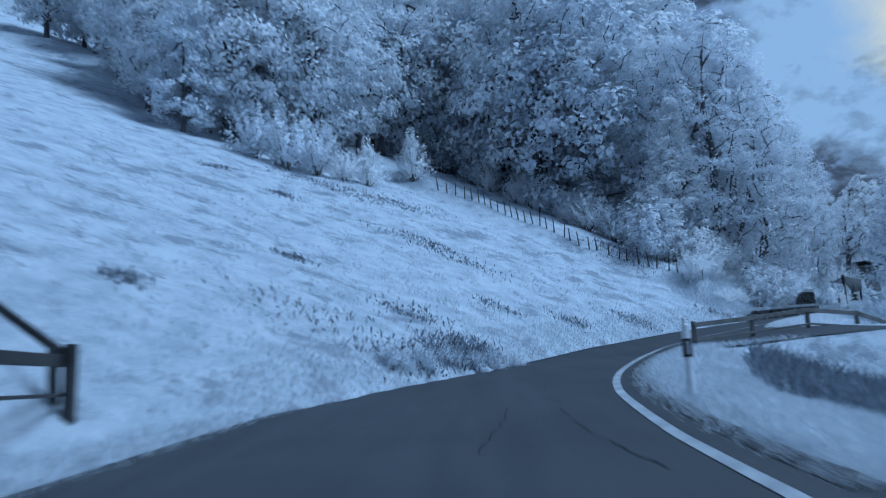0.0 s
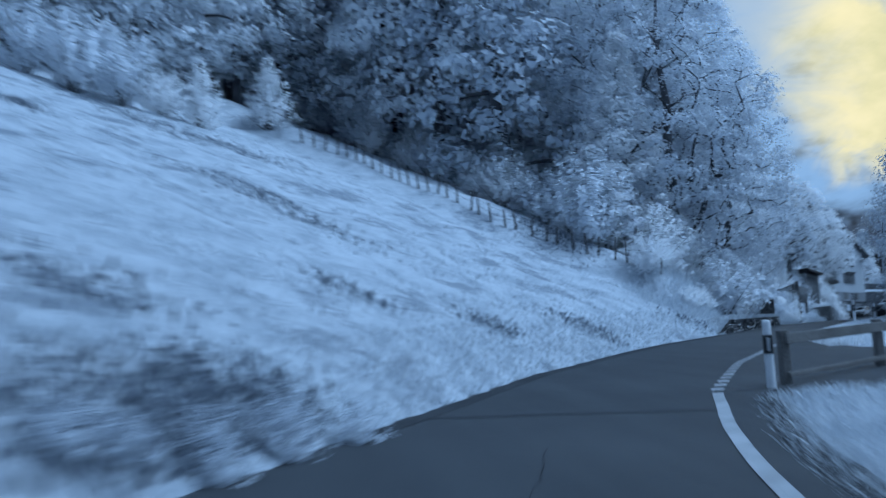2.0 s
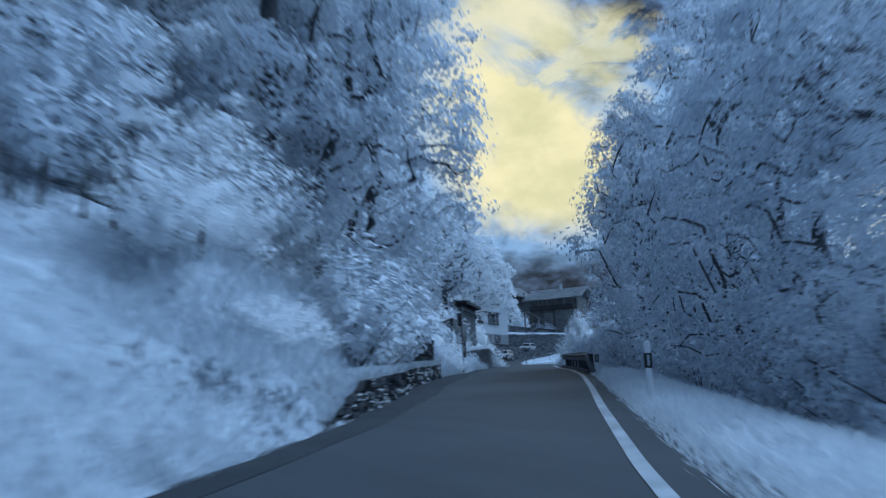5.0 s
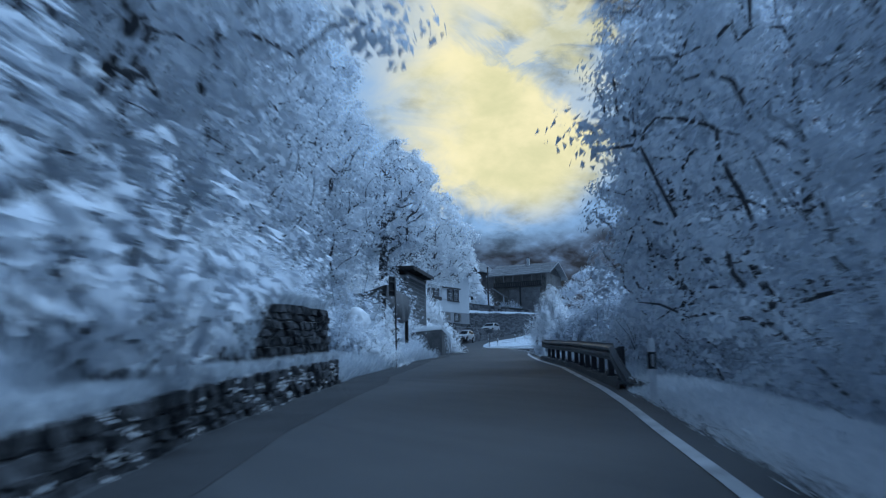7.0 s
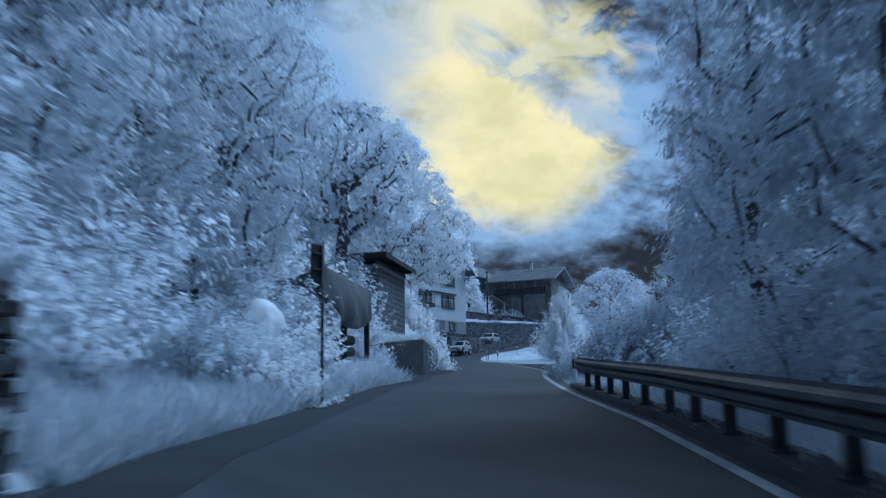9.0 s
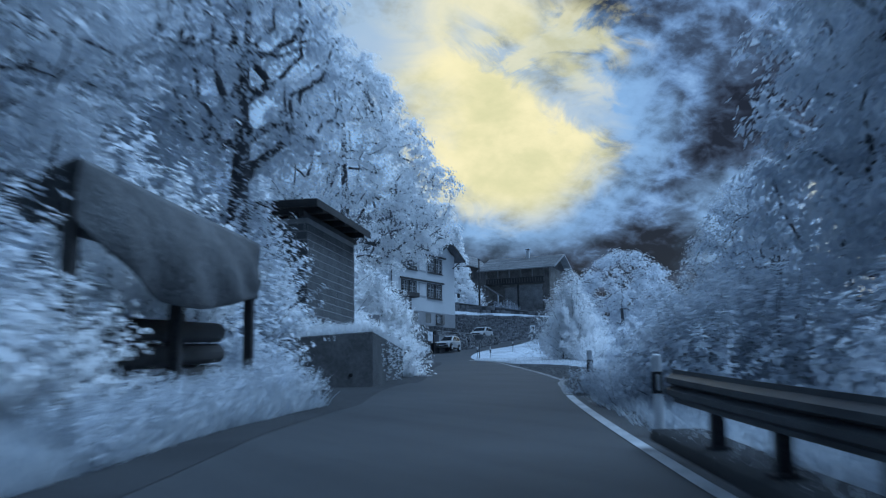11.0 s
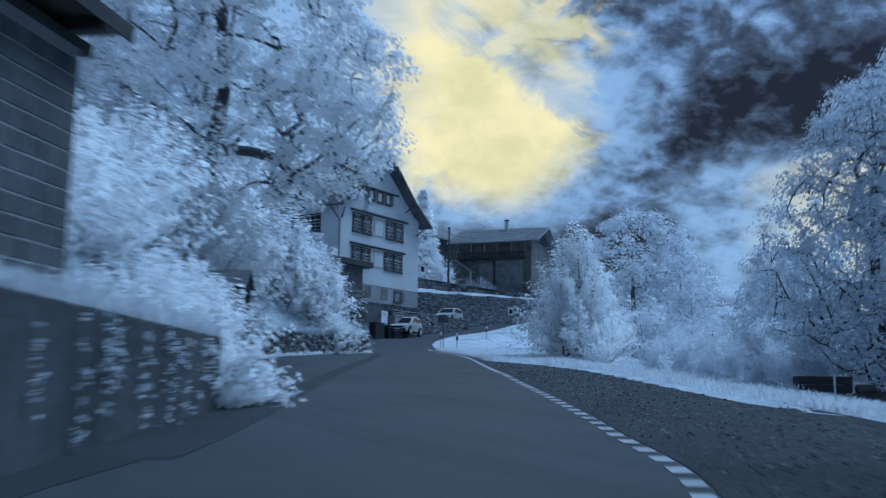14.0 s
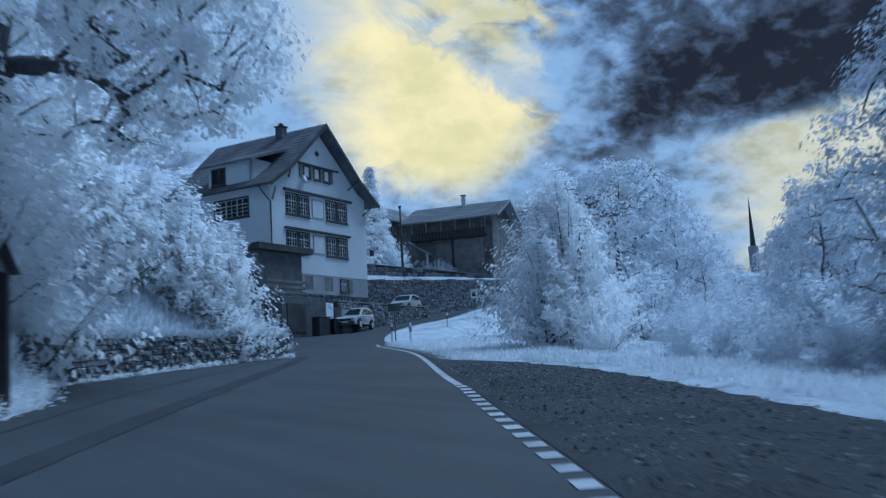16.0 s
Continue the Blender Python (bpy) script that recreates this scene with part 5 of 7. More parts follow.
def build_concrete_wall():
    o = Vector((46.85, 101.75, 7.38))
    e = thing("concrete_wall", Matrix.Translation(o), "low grey concrete retaining wall with stains and weep holes", "wall")
    a, b = Vector((-3.1, -1.35, 0)), Vector((3.95, 5.85, 0.25))
    inn = Vector((-0.85, 1.1, 0))
    lo = [Vector((0, 0, -0.5)), b + Vector((0, 0, -0.6)), b + Vector((-0.75, 0.45, -0.6)), inn + Vector((0, 0, -0.5)), a + Vector((-0.4, 0.9, -0.5)), a + Vector((0, 0, -0.5))]
    hi = [Vector((0.0, 0.0, 1.42)), b + Vector((0, 0, 1.08)), b + Vector((-0.75, 0.45, 1.08)), inn + Vector((0, 0, 1.42)), a + Vector((-0.4, 0.9, 1.08)), a + Vector((0, 0, 1.08))]
    solid_between("body", lo, hi, CONCRETE, e)
    bm = bmesh.new()
    for k in (0.27, 0.62):
        p = a * k
        bmesh.ops.create_cone(bm, cap_ends=True, segments=10, radius1=0.055, radius2=0.055, depth=0.05, matrix=Matrix.Translation(p + Vector((0.01, -0.02, 0.22))) @ Matrix.Rotation(radians(66), 4, "Z") @ Matrix.Rotation(radians(90), 4, "Y"))
    part("drain_hole", bm, BLACK, e, "dark drain holes")
    # plants that hang down the road face
    rng = np.random.default_rng(8)
    sprays = []
    for k in range(17):
        t = 0.08 + 0.84 * rng.random()
        p = b * t
        drop = rng.uniform(0.25, 1.25)
        thick = rng.uniform(0.4, 1.2)
        for q in range(int(drop / 0.055)):
            if rng.random() < 0.3:
                continue
            down = drop * (q + rng.random()) / (drop / 0.055)
            c = np.array((p.x + 0.05, p.y - 0.05, 1.36 - 0.1 * t - down)) + rng.normal(size=3) * (0.05 * thick, 0.05 * thick, 0.02)
            sprays.append(leaves_at(rng, c, 0.03 + 0.035 * thick * rng.random(), 7, 0.024))
    ob = part("creeper", quads("creeper", np.concatenate(sprays), LEAF_DULL_SHADED), LEAF_DULL_SHADED, e, "pale hanging plants")
    ob["kind"] = "stuff"


build_concrete_wall()


def brick_face(parent, inv, m, wide, tall, bw, bh, gap, depth, mats, name, opening=None):
    """Blocks in stretcher bond on a face whose lower corner is m, x along the face, z up, y out of the wall is minus."""
    me = {}
    rows = int(tall / bh)
    for r in range(rows):
        x = -(bw / 2 if r % 2 else 0)
        while x < wide - 0.02:
            a, b = max(x, 0), min(x + bw, wide)
            if b - a > 0.06 and not (opening and a < opening[1] and b > opening[0] and opening[2] <= r < opening[3]):
                key = round(b - a, 2)
                if key not in me:
                    bm = boxes((0, key - gap, -depth, 0.05, 0, bh - gap), bevel=0.012)
                    me[key] = bpy.data.meshes.new(name)
                    bm.to_mesh(me[key])
                    bm.free()
                    me[key].materials.append(mats)
                ob = part(name, me[key], mats, parent)
                ob.matrix_local = inv @ m @ Matrix.Translation((a + gap / 2, random.uniform(-0.004, 0.004), r * bh + gap / 2))
            x += bw


def build_shed():
    c = Vector((45.55, 103.28, 9.0))
    turn = math.atan2(3.46, 3.0)
    m = Matrix.Translation(c) @ Matrix.Rotation(turn, 4, "Z")       # x along the road side, y into the hill
    e = thing("shed", m, "small cement-block shed with a dark overhanging roof", "shed")
    L, W, H = 4.62, 3.6, 3.12
    for box_ in ((0.006, L - 0.006, 0.006, 0.2, -0.6, H), (0.006, 0.2, 0.2, W, -0.6, H), (L - 0.2, L - 0.006, 0.2, W, -0.6, H), (0.2, L - 0.2, W - 0.17, W, -0.6, H)):
        part("wall", boxes(box_), MORTAR, e, "pale mortar joints")
    inv = Matrix()
    brick_face(e, inv, Matrix.Translation((0, 0, -0.55)), L, H + 0.55, 0.5, 0.235, 0.014, 0.0, BLOCK, "block")
    brick_face(e, inv, Matrix.Translation((0, W, -0.55)) @ Matrix.Rotation(radians(-90), 4, "Z"), W, H + 0.55, 0.5, 0.235, 0.014, 0.0, BLOCK, "block", opening=(1.3, 2.2, 8, 12))
    part("window", boxes((0.06, 0.10, 1.3, 2.2, 1.35, 2.25)), BLACK, e, "dark unglazed opening")
    part("roof", boxes((-0.5, L + 0.45, -0.42, W + 0.4, H + 0.34, H + 0.42), bevel=0.01), WOOD, e, "grey roof boarding")
    part("fascia", boxes((-0.53, -0.5, -0.45, W + 0.4, H + 0.22, H + 0.44), (-0.5, L + 0.45, -0.45, -0.42, H + 0.22, H + 0.44), bevel=0.006), WOOD_DARK, e, "dark fascia boards")
    for x in np.linspace(0.15, L - 0.2, 5):
        part("rafter", boxes((x - 0.05, x + 0.05, -0.40, W + 0.3, H + 0.16, H + 0.335)), WOOD_DARK, e)
    part("wall_plate", boxes((-0.3, L + 0.3, 0.02, 0.16, H, H + 0.155), (-0.3, L + 0.3, W - 0.16, W - 0.02, H, H + 0.155)), WOOD_DARK, e)


build_shed()


def build_tarp_shelter():
    a, b = Vector(on_road(98.3, -4.5)), Vector(on_road(105.1, -4.4))
    d = b - a
    run = math.hypot(d.x, d.y)
    rise = d.z / run
    e = thing("wood_shelter", Matrix.Translation(a) @ Matrix.Rotation(math.atan2(d.y, d.x), 4, "Z"), "log shelter on dark posts draped with a sagging grey tarpaulin", "shelter")
    for x, y in ((0.1, 0.15), (run * 0.5, 0.2), (run - 0.1, 0.12), (0.1, 1.4), (run - 0.1, 1.4)):
        part("post", boxes((x - 0.08, x + 0.08, y - 0.08, y + 0.08, rise * x - 0.3, rise * x + (2.86 if y < 1 else 2.5)), bevel=0.012), WOOD_DARK, e)
    # one cloth: from the back of the roof over the front edge and down the road side
    nx, nt = 48, 30
    g = np.zeros((nt, nx, 3))
    for j in range(nx):
        s = j / (nx - 1)
        drop = 0.5 + 0.85 * math.sin(math.pi * (0.12 + 0.76 * s)) ** 1.3 + 0.25 * s
        for i in range(nt):
            t = i / (nt - 1)
            x = run * s + 0.15 * (s - 0.5)
            fold = 0.035 * math.sin(11 * s + 4 * t) + 0.03 * math.sin(23 * s - 6 * t) + 0.03 * math.sin(37 * s * (1 - 0.5 * t) + 2)
            if t < 0.4:
                k = t / 0.4
                g[i, j] = x, 1.5 - 1.5 * k, 2.84 + 0.40 * k - 0.25 * s - 0.10 * math.sin(math.pi * k) * (0.5 + 0.5 * math.sin(9 * s)) + rise * x
            else:
                k = (t - 0.4) / 0.6
                g[i, j] = x, -0.02 - 0.22 * math.sin(math.pi * k * 0.8) * math.sin(math.pi * s) + fold * k, 3.24 - 0.25 * s - drop * k - 0.10 * math.sin(2.1 * math.pi * s) * k + rise * x
    back = g.copy()
    back[..., 1] += 0.012
    back[..., 2] -= 0.012
    part("tarpaulin", grid_mesh("tarpaulin", np.concatenate([g, back[::-1]], 0), TARP), TARP, e, "sagging grey tarpaulin")
    rng = np.random.default_rng(5)
    for r in range(4):
        for k in range(3):
            y, x0 = 0.55 + 0.42 * k, 0.35 + 0.25 * rng.random()
            part("log", tubes("log", [([(x0, y, rise * x0 + 0.25 + 0.36 * r), (run - 0.5, y + 0.03, rise * (run - 0.5) + 0.25 + 0.36 * r)], [0.19, 0.17], 9)], WOOD_DARK), WOOD_DARK, e)
    # a narrow sign in front of it
    x, y = 35.35, 84.55
    z = h(x, y)
    e = thing("road_sign", Matrix.Translation((x, y, z)) @ Matrix.Rotation(radians(24), 4, "Z"), "dark back of a road sign on a thin pole", "sign")
    part("pole", tubes("pole", [([(0, 0, -0.4), (0, 0, 9.28 - z)], [0.03, 0.03], 8)], METAL_DARK), METAL_DARK, e)
    part("plate", boxes((-0.30, 0.10, 0.035, 0.06, 8.55 - z, 9.25 - z), bevel=0.01), METAL_DARK, e)
    for zr in (8.72, 9.04):
        part("rail", boxes((-0.27, 0.07, 0.0, 0.034, zr - z, zr + 0.04 - z)), METAL, e, "cross rail behind the plate")
    # a cloth-covered pile further down the verge
    x, y = 34.8, 86.7
    e = thing("covered_pile", Matrix.Translation((x, y, max(h(x, y), 7.2))), "small pile under a pale cloth in tall grass", "pile")
    bm = bmesh.new()
    bmesh.ops.create_icosphere(bm, subdivisions=4, radius=0.42)
    for v in bm.verts:
        w = math.atan2(v.co.y, v.co.x)
        low = max(0.0, 0.3 - v.co.z)
        n = noise.noise(v.co * 2.2) * 0.20 + noise.noise(v.co * 6) * 0.05 + 0.28 * low * math.sin(7 * w + 2 * noise.noise(v.co * 3))
        v.co = v.co * (1 + n)
        v.co.x *= 1.25
        v.co.z = max(-0.3, v.co.z * 1.7 + 0.45 + 0.25 * v.co.x)
    for f in bm.faces:
        f.smooth = True
    part("cloth", bm, PLASTIC, e, "pale crumpled cloth")


build_tarp_shelter()

# ---------------------------------------------------------------- the white house


def window_unit(parent, u, z, wide, tall, y=0.0, casements=2, frame=None, bars=True, sill=True):
    """A recessed window in a wall whose outer face is at y: dark case, glass and pale glazing bars, as parts."""
    fr = frame or WOOD_DARK
    d = 0.12
    w = part("window", boxes((u, u + d, y - 0.04, y + 0.12, z, z + tall), (u + wide - d, u + wide, y - 0.04, y + 0.12, z, z + tall), (u + d, u + wide - d, y - 0.04, y + 0.12, z, z + d), (u + d, u + wide - d, y - 0.04, y + 0.12, z + tall - d, z + tall)), fr, parent, "dark wooden window frame")
    inner = wide - 2 * d
    for c in range(casements):
        a = u + d + inner * c / casements
        b = a + inner / casements
        part("pane", boxes((a + 0.03, b - 0.03, y + 0.05, y + 0.07, z + d, z + tall - d)), GLASS, w, "dark glass pane")
        if bars:
            s = 0.032
            bm = bmesh.new()
            box(bm, a, a + s, y + 0.0, y + 0.06, z + d, z + tall - d)
            box(bm, b - s, b, y + 0.0, y + 0.06, z + d, z + tall - d)
            box(bm, a + s, b - s, y + 0.0, y + 0.06, z + d, z + d + s)
            box(bm, a + s, b - s, y + 0.0, y + 0.06, z + tall - d - s, z + tall - d)
            box(bm, a + s, b - s, y + 0.005, y + 0.06, z + tall * 0.62, z + tall * 0.62 + 0.06)
            for k in (0.28, 0.46):
                box(bm, a + s, b - s, y + 0.01, y + 0.06, z + tall * k, z + tall * k + 0.025)
            mid = (a + b) / 2
            box(bm, mid - 0.014, mid + 0.014, y + 0.008, y + 0.058, z + d + s, z + tall - d - s)
            part("glazing_grid", bm, FRAME_WHITE, w, "pale glazing bars")
    if sill:
        part("sill", boxes((u - 0.06, u + wide + 0.06, y - 0.12, y + 0.02, z - 0.09, z - 0.003), bevel=0.01), fr, w)
    return w


def shutter(parent, u, z, wide, tall, y, mat):
    bm = boxes((u, u + wide, y - 0.07, y - 0.02, z, z + tall), bevel=0.008)
    for k in range(5):
        box(bm, u + 0.06, u + wide - 0.06, y - 0.085, y - 0.068, z + 0.08 + k * (tall - 0.1) / 5, z + (k + 1) * (tall - 0.1) / 5)
    return part("shutter", bm, mat, parent, "weathered wooden shutter")


def wall_with_openings(u0, u1, z0, z1, y0, y1, holes):
    """A wall slab in x and z with rectangular holes, cut into boxes."""
    us = sorted({u0, u1, *[a for hl in holes for a in hl[:2]]})
    bm = bmesh.new()
    for a, b in zip(us, us[1:]):
        cuts = sorted((hl[2], hl[3]) for hl in holes if hl[0] <= a + 1e-6 and hl[1] >= b - 1e-6)
        z = z0
        for c, d in cuts:
            if c > z:
                box(bm, a, b, y0, y1, z, c)
            z = d
        if z1 > z:
            box(bm, a, b, y0, y1, z, z1)
    bmesh.ops.remove_doubles(bm, verts=bm.verts[:], dist=0.0005)
    return bm


def build_house():
    m = Matrix.Translation((*FACADE_C, 0)) @ Matrix.Rotation(math.atan2(FACADE_D[1], FACADE_D[0]), 4, "Z")   # x along the front (left is minus), y to the back
    e = thing("house", m, "white plastered gabled house with dark tiled roof and mullioned windows", "house")
    W, D = 12.6, 10.5
    wins = [(-10.7, -7.75, 21.55, 23.3), (-5.62, -2.65, 21.55, 23.3), (-10.75, -7.85, 18.6, 20.3), (-5.75, -2.75, 18.6, 20.3)]
    part("wall", wall_with_openings(-W, 0, 17.0, 24.0, 0.0, 0.35, wins), PLASTER, e, "white front wall")
    gw = [(-10.3, -9.3, 15.75, 16.85), (-8.6, -7.6, 15.75, 16.85), (-6.1, -5.0, 15.75, 16.85), (-4.05, -2.9, 15.72, 16.85)]
    part("base_wall", wall_with_openings(-W, 0, 15.4, 16.997, 0.02, 0.35, gw), PLASTER_GREY, e, "grey plastered ground floor")
    side = [(2.0, 5.6, 21.4, 23.0)]
    bm = wall_with_openings(0.352, D, 15.4, 24.0, 0, 0.35, side)
    ob = part("side_wall", bm, PLASTER, e, "shaded side wall")
    ob.matrix_local = Matrix.Translation((-W, 0, 0)) @ Matrix.Rotation(radians(90), 4, "Z") @ Matrix.Diagonal((1, -1, 1, 1))
    part("back_wall", boxes((-W + 0.36, 0, D - 0.35, D, 15.4, 24.0)), PLASTER, e)
    part("right_wall", boxes((-0.35, 0, 0.352, D - 0.352, 15.4, 24.0)), PLASTER, e)
    part("floor_slab", boxes((-W + 0.36, -0.36, 0.36, D - 0.36, 18.0, 18.2), (-W + 0.36, -0.36, 0.36, D - 0.36, 21.0, 21.2)), WOOD_DARK, e)
    # gable
    bm = bmesh.new()
    prism(bm, [(-W, 24.003), (0, 24.003), (-0.9, 24.35), (-W / 2 + 0.12, 28.65), (-W / 2 - 0.12, 28.65), (-W + 0.9, 24.35)], 0.0, 0.35)
    part("gable", bm, PLASTER, e, "white gable")
    # plinth of stones
    rng = np.random.default_rng(31)
    av, af = [], []
    for r in range(4):
        x = -10.6 - rng.random() * 0.3
        while x < -0.1:
            w = rng.uniform(0.3, 0.7)
            me = STONES[rng.integers(7)]
            mm = Matrix.Translation((x + w / 2, 0.06, 14.62 + r * 0.23)) @ Euler(rng.normal(size=3) * 0.05).to_matrix().to_4x4() @ Matrix.Diagonal((w, 0.3, 0.24, 1))
            o = len(av)
            av += [mm @ v.co for v in me.vertices]
            af += [tuple(i + o for i in f.vertices) for f in me.polygons]
            x += w
    part("stone_plinth", shape("stone_plinth", av, af, STONE), STONE, e, "rough stone plinth")["kind"] = "stuff"
    part("plinth_core", boxes((-W, 0, 0.08, 0.35, 13.6, 15.397)), PLASTER_GREY, e)
    part("plinth_side", boxes((-W, -W + 0.3, 0.353, D, 13.6, 15.397)), PLASTER_GREY, e)
    # windows
    for a, b, c, d in wins:
        window_unit(e, a, c, (b - a) / 2 - 0.02, d - c, 0.0)
        window_unit(e, a + (b - a) / 2 + 0.02, c, (b - a) / 2 - 0.02, d - c, 0.0)
    for z0 in (21.65, 18.75):
        part("painted_panel", boxes((-7.35, -5.95, -0.035, -0.003, z0, z0 + 1.4), bevel=0.01), FRAME_WHITE, e, "pale framed panel")
        part("panel_border", boxes((-7.4, -5.9, -0.06, -0.036, z0 + 1.4, z0 + 1.46), (-7.4, -5.9, -0.06, -0.036, z0 - 0.06, z0), (-7.41, -7.35, -0.06, -0.036, z0, z0 + 1.4), (-5.95, -5.89, -0.06, -0.036, z0, z0 + 1.4)), PLASTER_GREY, e)
    part("lintel", boxes((-10.95, -2.05, -0.22, -0.003, 23.4, 23.58), (-10.95, -2.45, -0.2, -0.003, 20.38, 20.55), bevel=0.01), WOOD_DARK, e, "dark lintel boards")
    for a, b, c, d in gw[:3]:
        part("ground_shutter", boxes((a, b, 0.05, 0.12, c, d), bevel=0.01), WOOD, e, "closed grey shutters")
    window_unit(e, gw[3][0], gw[3][2], 1.15, 1.13, 0.02, 2)
    shutter(e, -2.85, 15.75, 0.5, 1.1, 0.0, WOOD)
    # gable windows with shutters
    for k in range(3):
        window_unit(e, -8.35 + k * 1.3, 24.75, 0.85, 1.05, -0.02, 1, bars=False)
    for k in range(4):
        shutter(e, -8.85 + k * 1.3 if k else -8.9, 24.75, 0.42, 1.05, -0.02, WOOD)
    part("gable_lintel", boxes((-9.0, -3.7, -0.16, -0.003, 25.82, 25.95), bevel=0.01), WOOD_DARK, e)
    bm = bmesh.new()
    bmesh.ops.create_cone(bm, cap_ends=True, segments=4, radius1=0.28, radius2=0.28, depth=0.06, matrix=Matrix.Translation((-6.5, -0.02, 27.0)) @ Matrix.Rotation(radians(90), 4, "X"))
    part("vent", bm, BLACK, e, "small dark diamond opening")
    # side windows
    w = window_unit(e, 2.0, 21.4, 3.6, 1.6, 0.0, 3, bars=True)
    w.matrix_local = Matrix.Translation((-W, 0, 0)) @ Matrix.Rotation(radians(90), 4, "Z") @ Matrix.Diagonal((1, -1, 1, 1))
    # roof
    out = 0.95
    for sgn, nm in ((-1, "roof"), (1, "roof")):
        bm = bmesh.new()
        mid = -W / 2
        x_e = mid + sgn * (W / 2 + 0.95)
        prof = [(mid, 29.15), (mid + sgn * 4.6, 25.05), (x_e, 23.35), (x_e, 23.52), (mid + sgn * 4.6, 25.27), (mid, 29.42)]
        prism(bm, prof, -out, D + 0.6)
        part(nm, bm, TILE, e, "dark tiled roof slope")
        rows = 20
        for r in range(rows):
            bm = bmesh.new()
            t0, t1 = r / rows, (r + 1) / rows
            def at(t):
                p = np.array([(mid, 29.43), (mid + sgn * 4.6, 25.28), (x_e - sgn * 0.02, 23.53)])
                q = np.array([0, 0.63, 1.0])
                return np.interp(t, q, p[:, 0]), np.interp(t, q, p[:, 1])
            (xa, za), (xb, zb) = at(t0), at(min(1.0, t1 + 0.01))
            vs = [bm.verts.new(v) for v in ((xa, -out, za + 0.005), (xb, -out, zb + 0.045), (xb, D + 0.6, zb + 0.045), (xa, D + 0.6, za + 0.005), (xb, -out, zb), (xb, D + 0.6, zb))]
            bm.faces.new((vs[0], vs[1], vs[2], vs[3]))
            bm.faces.new((vs[1], vs[4], vs[5], vs[2]))
            part("tile_course", bm, TILE, e)
    for sgn in (-1, 1):
        bm = bmesh.new()
        mid = -W / 2
        x_e = mid + sgn * (W / 2 + 0.95)
        prism(bm, [(mid, 29.1), (mid + sgn * 4.6, 24.95), (x_e, 23.2), (x_e, 23.5), (mid + sgn * 4.6, 25.3), (mid, 29.45)], -out - 0.05, -out - 0.005)
        part("bargeboard", bm, WOOD_DARK, e, "dark bargeboard")
    part("gutter", tubes("gutter", [([(-W - 0.98, -out, 23.4), (-W - 0.98, D, 23.38)], [0.07, 0.07], 8)], METAL_DARK), METAL_DARK, e, "dark rain gutter")
    part("downpipe", tubes("downpipe", [([(-W - 0.95, 0.2, 23.35), (-W - 0.3, -0.06, 22.5), (-W + 0.06, -0.08, 22.3), (-W + 0.06, -0.08, 15.5)], [0.05] * 4, 8)], METAL_DARK), METAL_DARK, e, "dark downpipe")
    for x, z in ((-10.7, 25.2), (-1.9, 25.2), (-W - 0.1, 23.2), (0.1, 23.2)):
        sg = -1 if x < -6 else 1
        part("bracket", tubes("bracket", [([(x - sg * 0.5, 0.0, z - 0.7), (x, -0.75, z + 0.1)], [0.06, 0.06], 5)], WOOD_DARK), WOOD_DARK, e)
    # chimney, dormer
    part("chimney", boxes((-7.2, -6.5, 3.0, 3.7, 28.2, 29.75), bevel=0.02), BLOCK, e, "dark chimney")
    part("chimney_cap", boxes((-7.28, -6.42, 2.92, 3.78, 29.75, 29.85), (-7.0, -6.7, 3.2, 3.5, 29.85, 30.1), bevel=0.01), METAL_DARK, e)
    dm = part("dormer", wall_with_openings(0, 4.4, 23.7, 25.9, 0, 0.25, [(2.6, 4.1, 24.2, 25.55)]), PLASTER, e, "plastered dormer with dark window")
    dm.matrix_local = Matrix.Translation((-W - 0.1, 1.6, 0)) @ Matrix.Rotation(radians(90), 4, "Z") @ Matrix.Diagonal((1, -1, 1, 1))
    wd = window_unit(dm, 2.6, 24.2, 1.5, 1.35, 0.0, 2, bars=False)
    part("dormer_cheek", boxes((-W - 0.1, -W + 3.2, 1.6, 1.8, 23.7, 25.9)), PLASTER, e)
    bm = bmesh.new()
    prism(bm, [(-W - 0.75, 25.55), (-W + 3.6, 27.1), (-W + 3.6, 27.3), (-W - 0.75, 25.75)], 1.0, 6.6)
    part("dormer_roof", bm, TILE, e, "low dormer roof")
    part("satellite_dish", tubes("satellite_dish", [([(-8.55, -0.1, 24.5), (-8.5, -0.3, 24.55)], [0.06, 0.36], 14)], PLASTIC), PLASTIC, e, "white satellite dish")
    part("lantern_arm", tubes("lantern_arm", [([(0.0, 0.1, 19.6), (1.0, 0.1, 19.7)], [0.03, 0.03], 6)], METAL_DARK), METAL_DARK, e)
    part("lantern", boxes((0.82, 1.12, -0.05, 0.25, 19.15, 19.65), bevel=0.05), METAL_DARK, e, "dark wall lantern")
    # annexe with a dark flat roof
    part("annexe_wall", boxes((-15.6, -10.75, -1.4, -0.003, 14.72, 18.15)), BLOCK, e, "grey annexe wall")
    part("annexe_roof", boxes((-16.1, -9.9, -1.9, -0.004, 18.16, 18.65), bevel=0.02), WOOD_DARK, e, "dark flat annexe roof")
    for k in range(3):
        part("balcony_rail", boxes((-15.5, -11.2, -2.1, -2.0, 15.0 + k * 0.4, 15.22 + k * 0.4), bevel=0.01), WOOD, e)
    part("garage", boxes((-15.4, -10.3, -3.2, -1.42, 11.2, 14.7), bevel=0.02), BLOCK, e, "dark garage front")
    part("garage_door", boxes((-14.9, -12.8, -3.26, -3.203, 12.1, 14.2), bevel=0.01), WOOD_DARK, e, "dark garage door")


build_house()


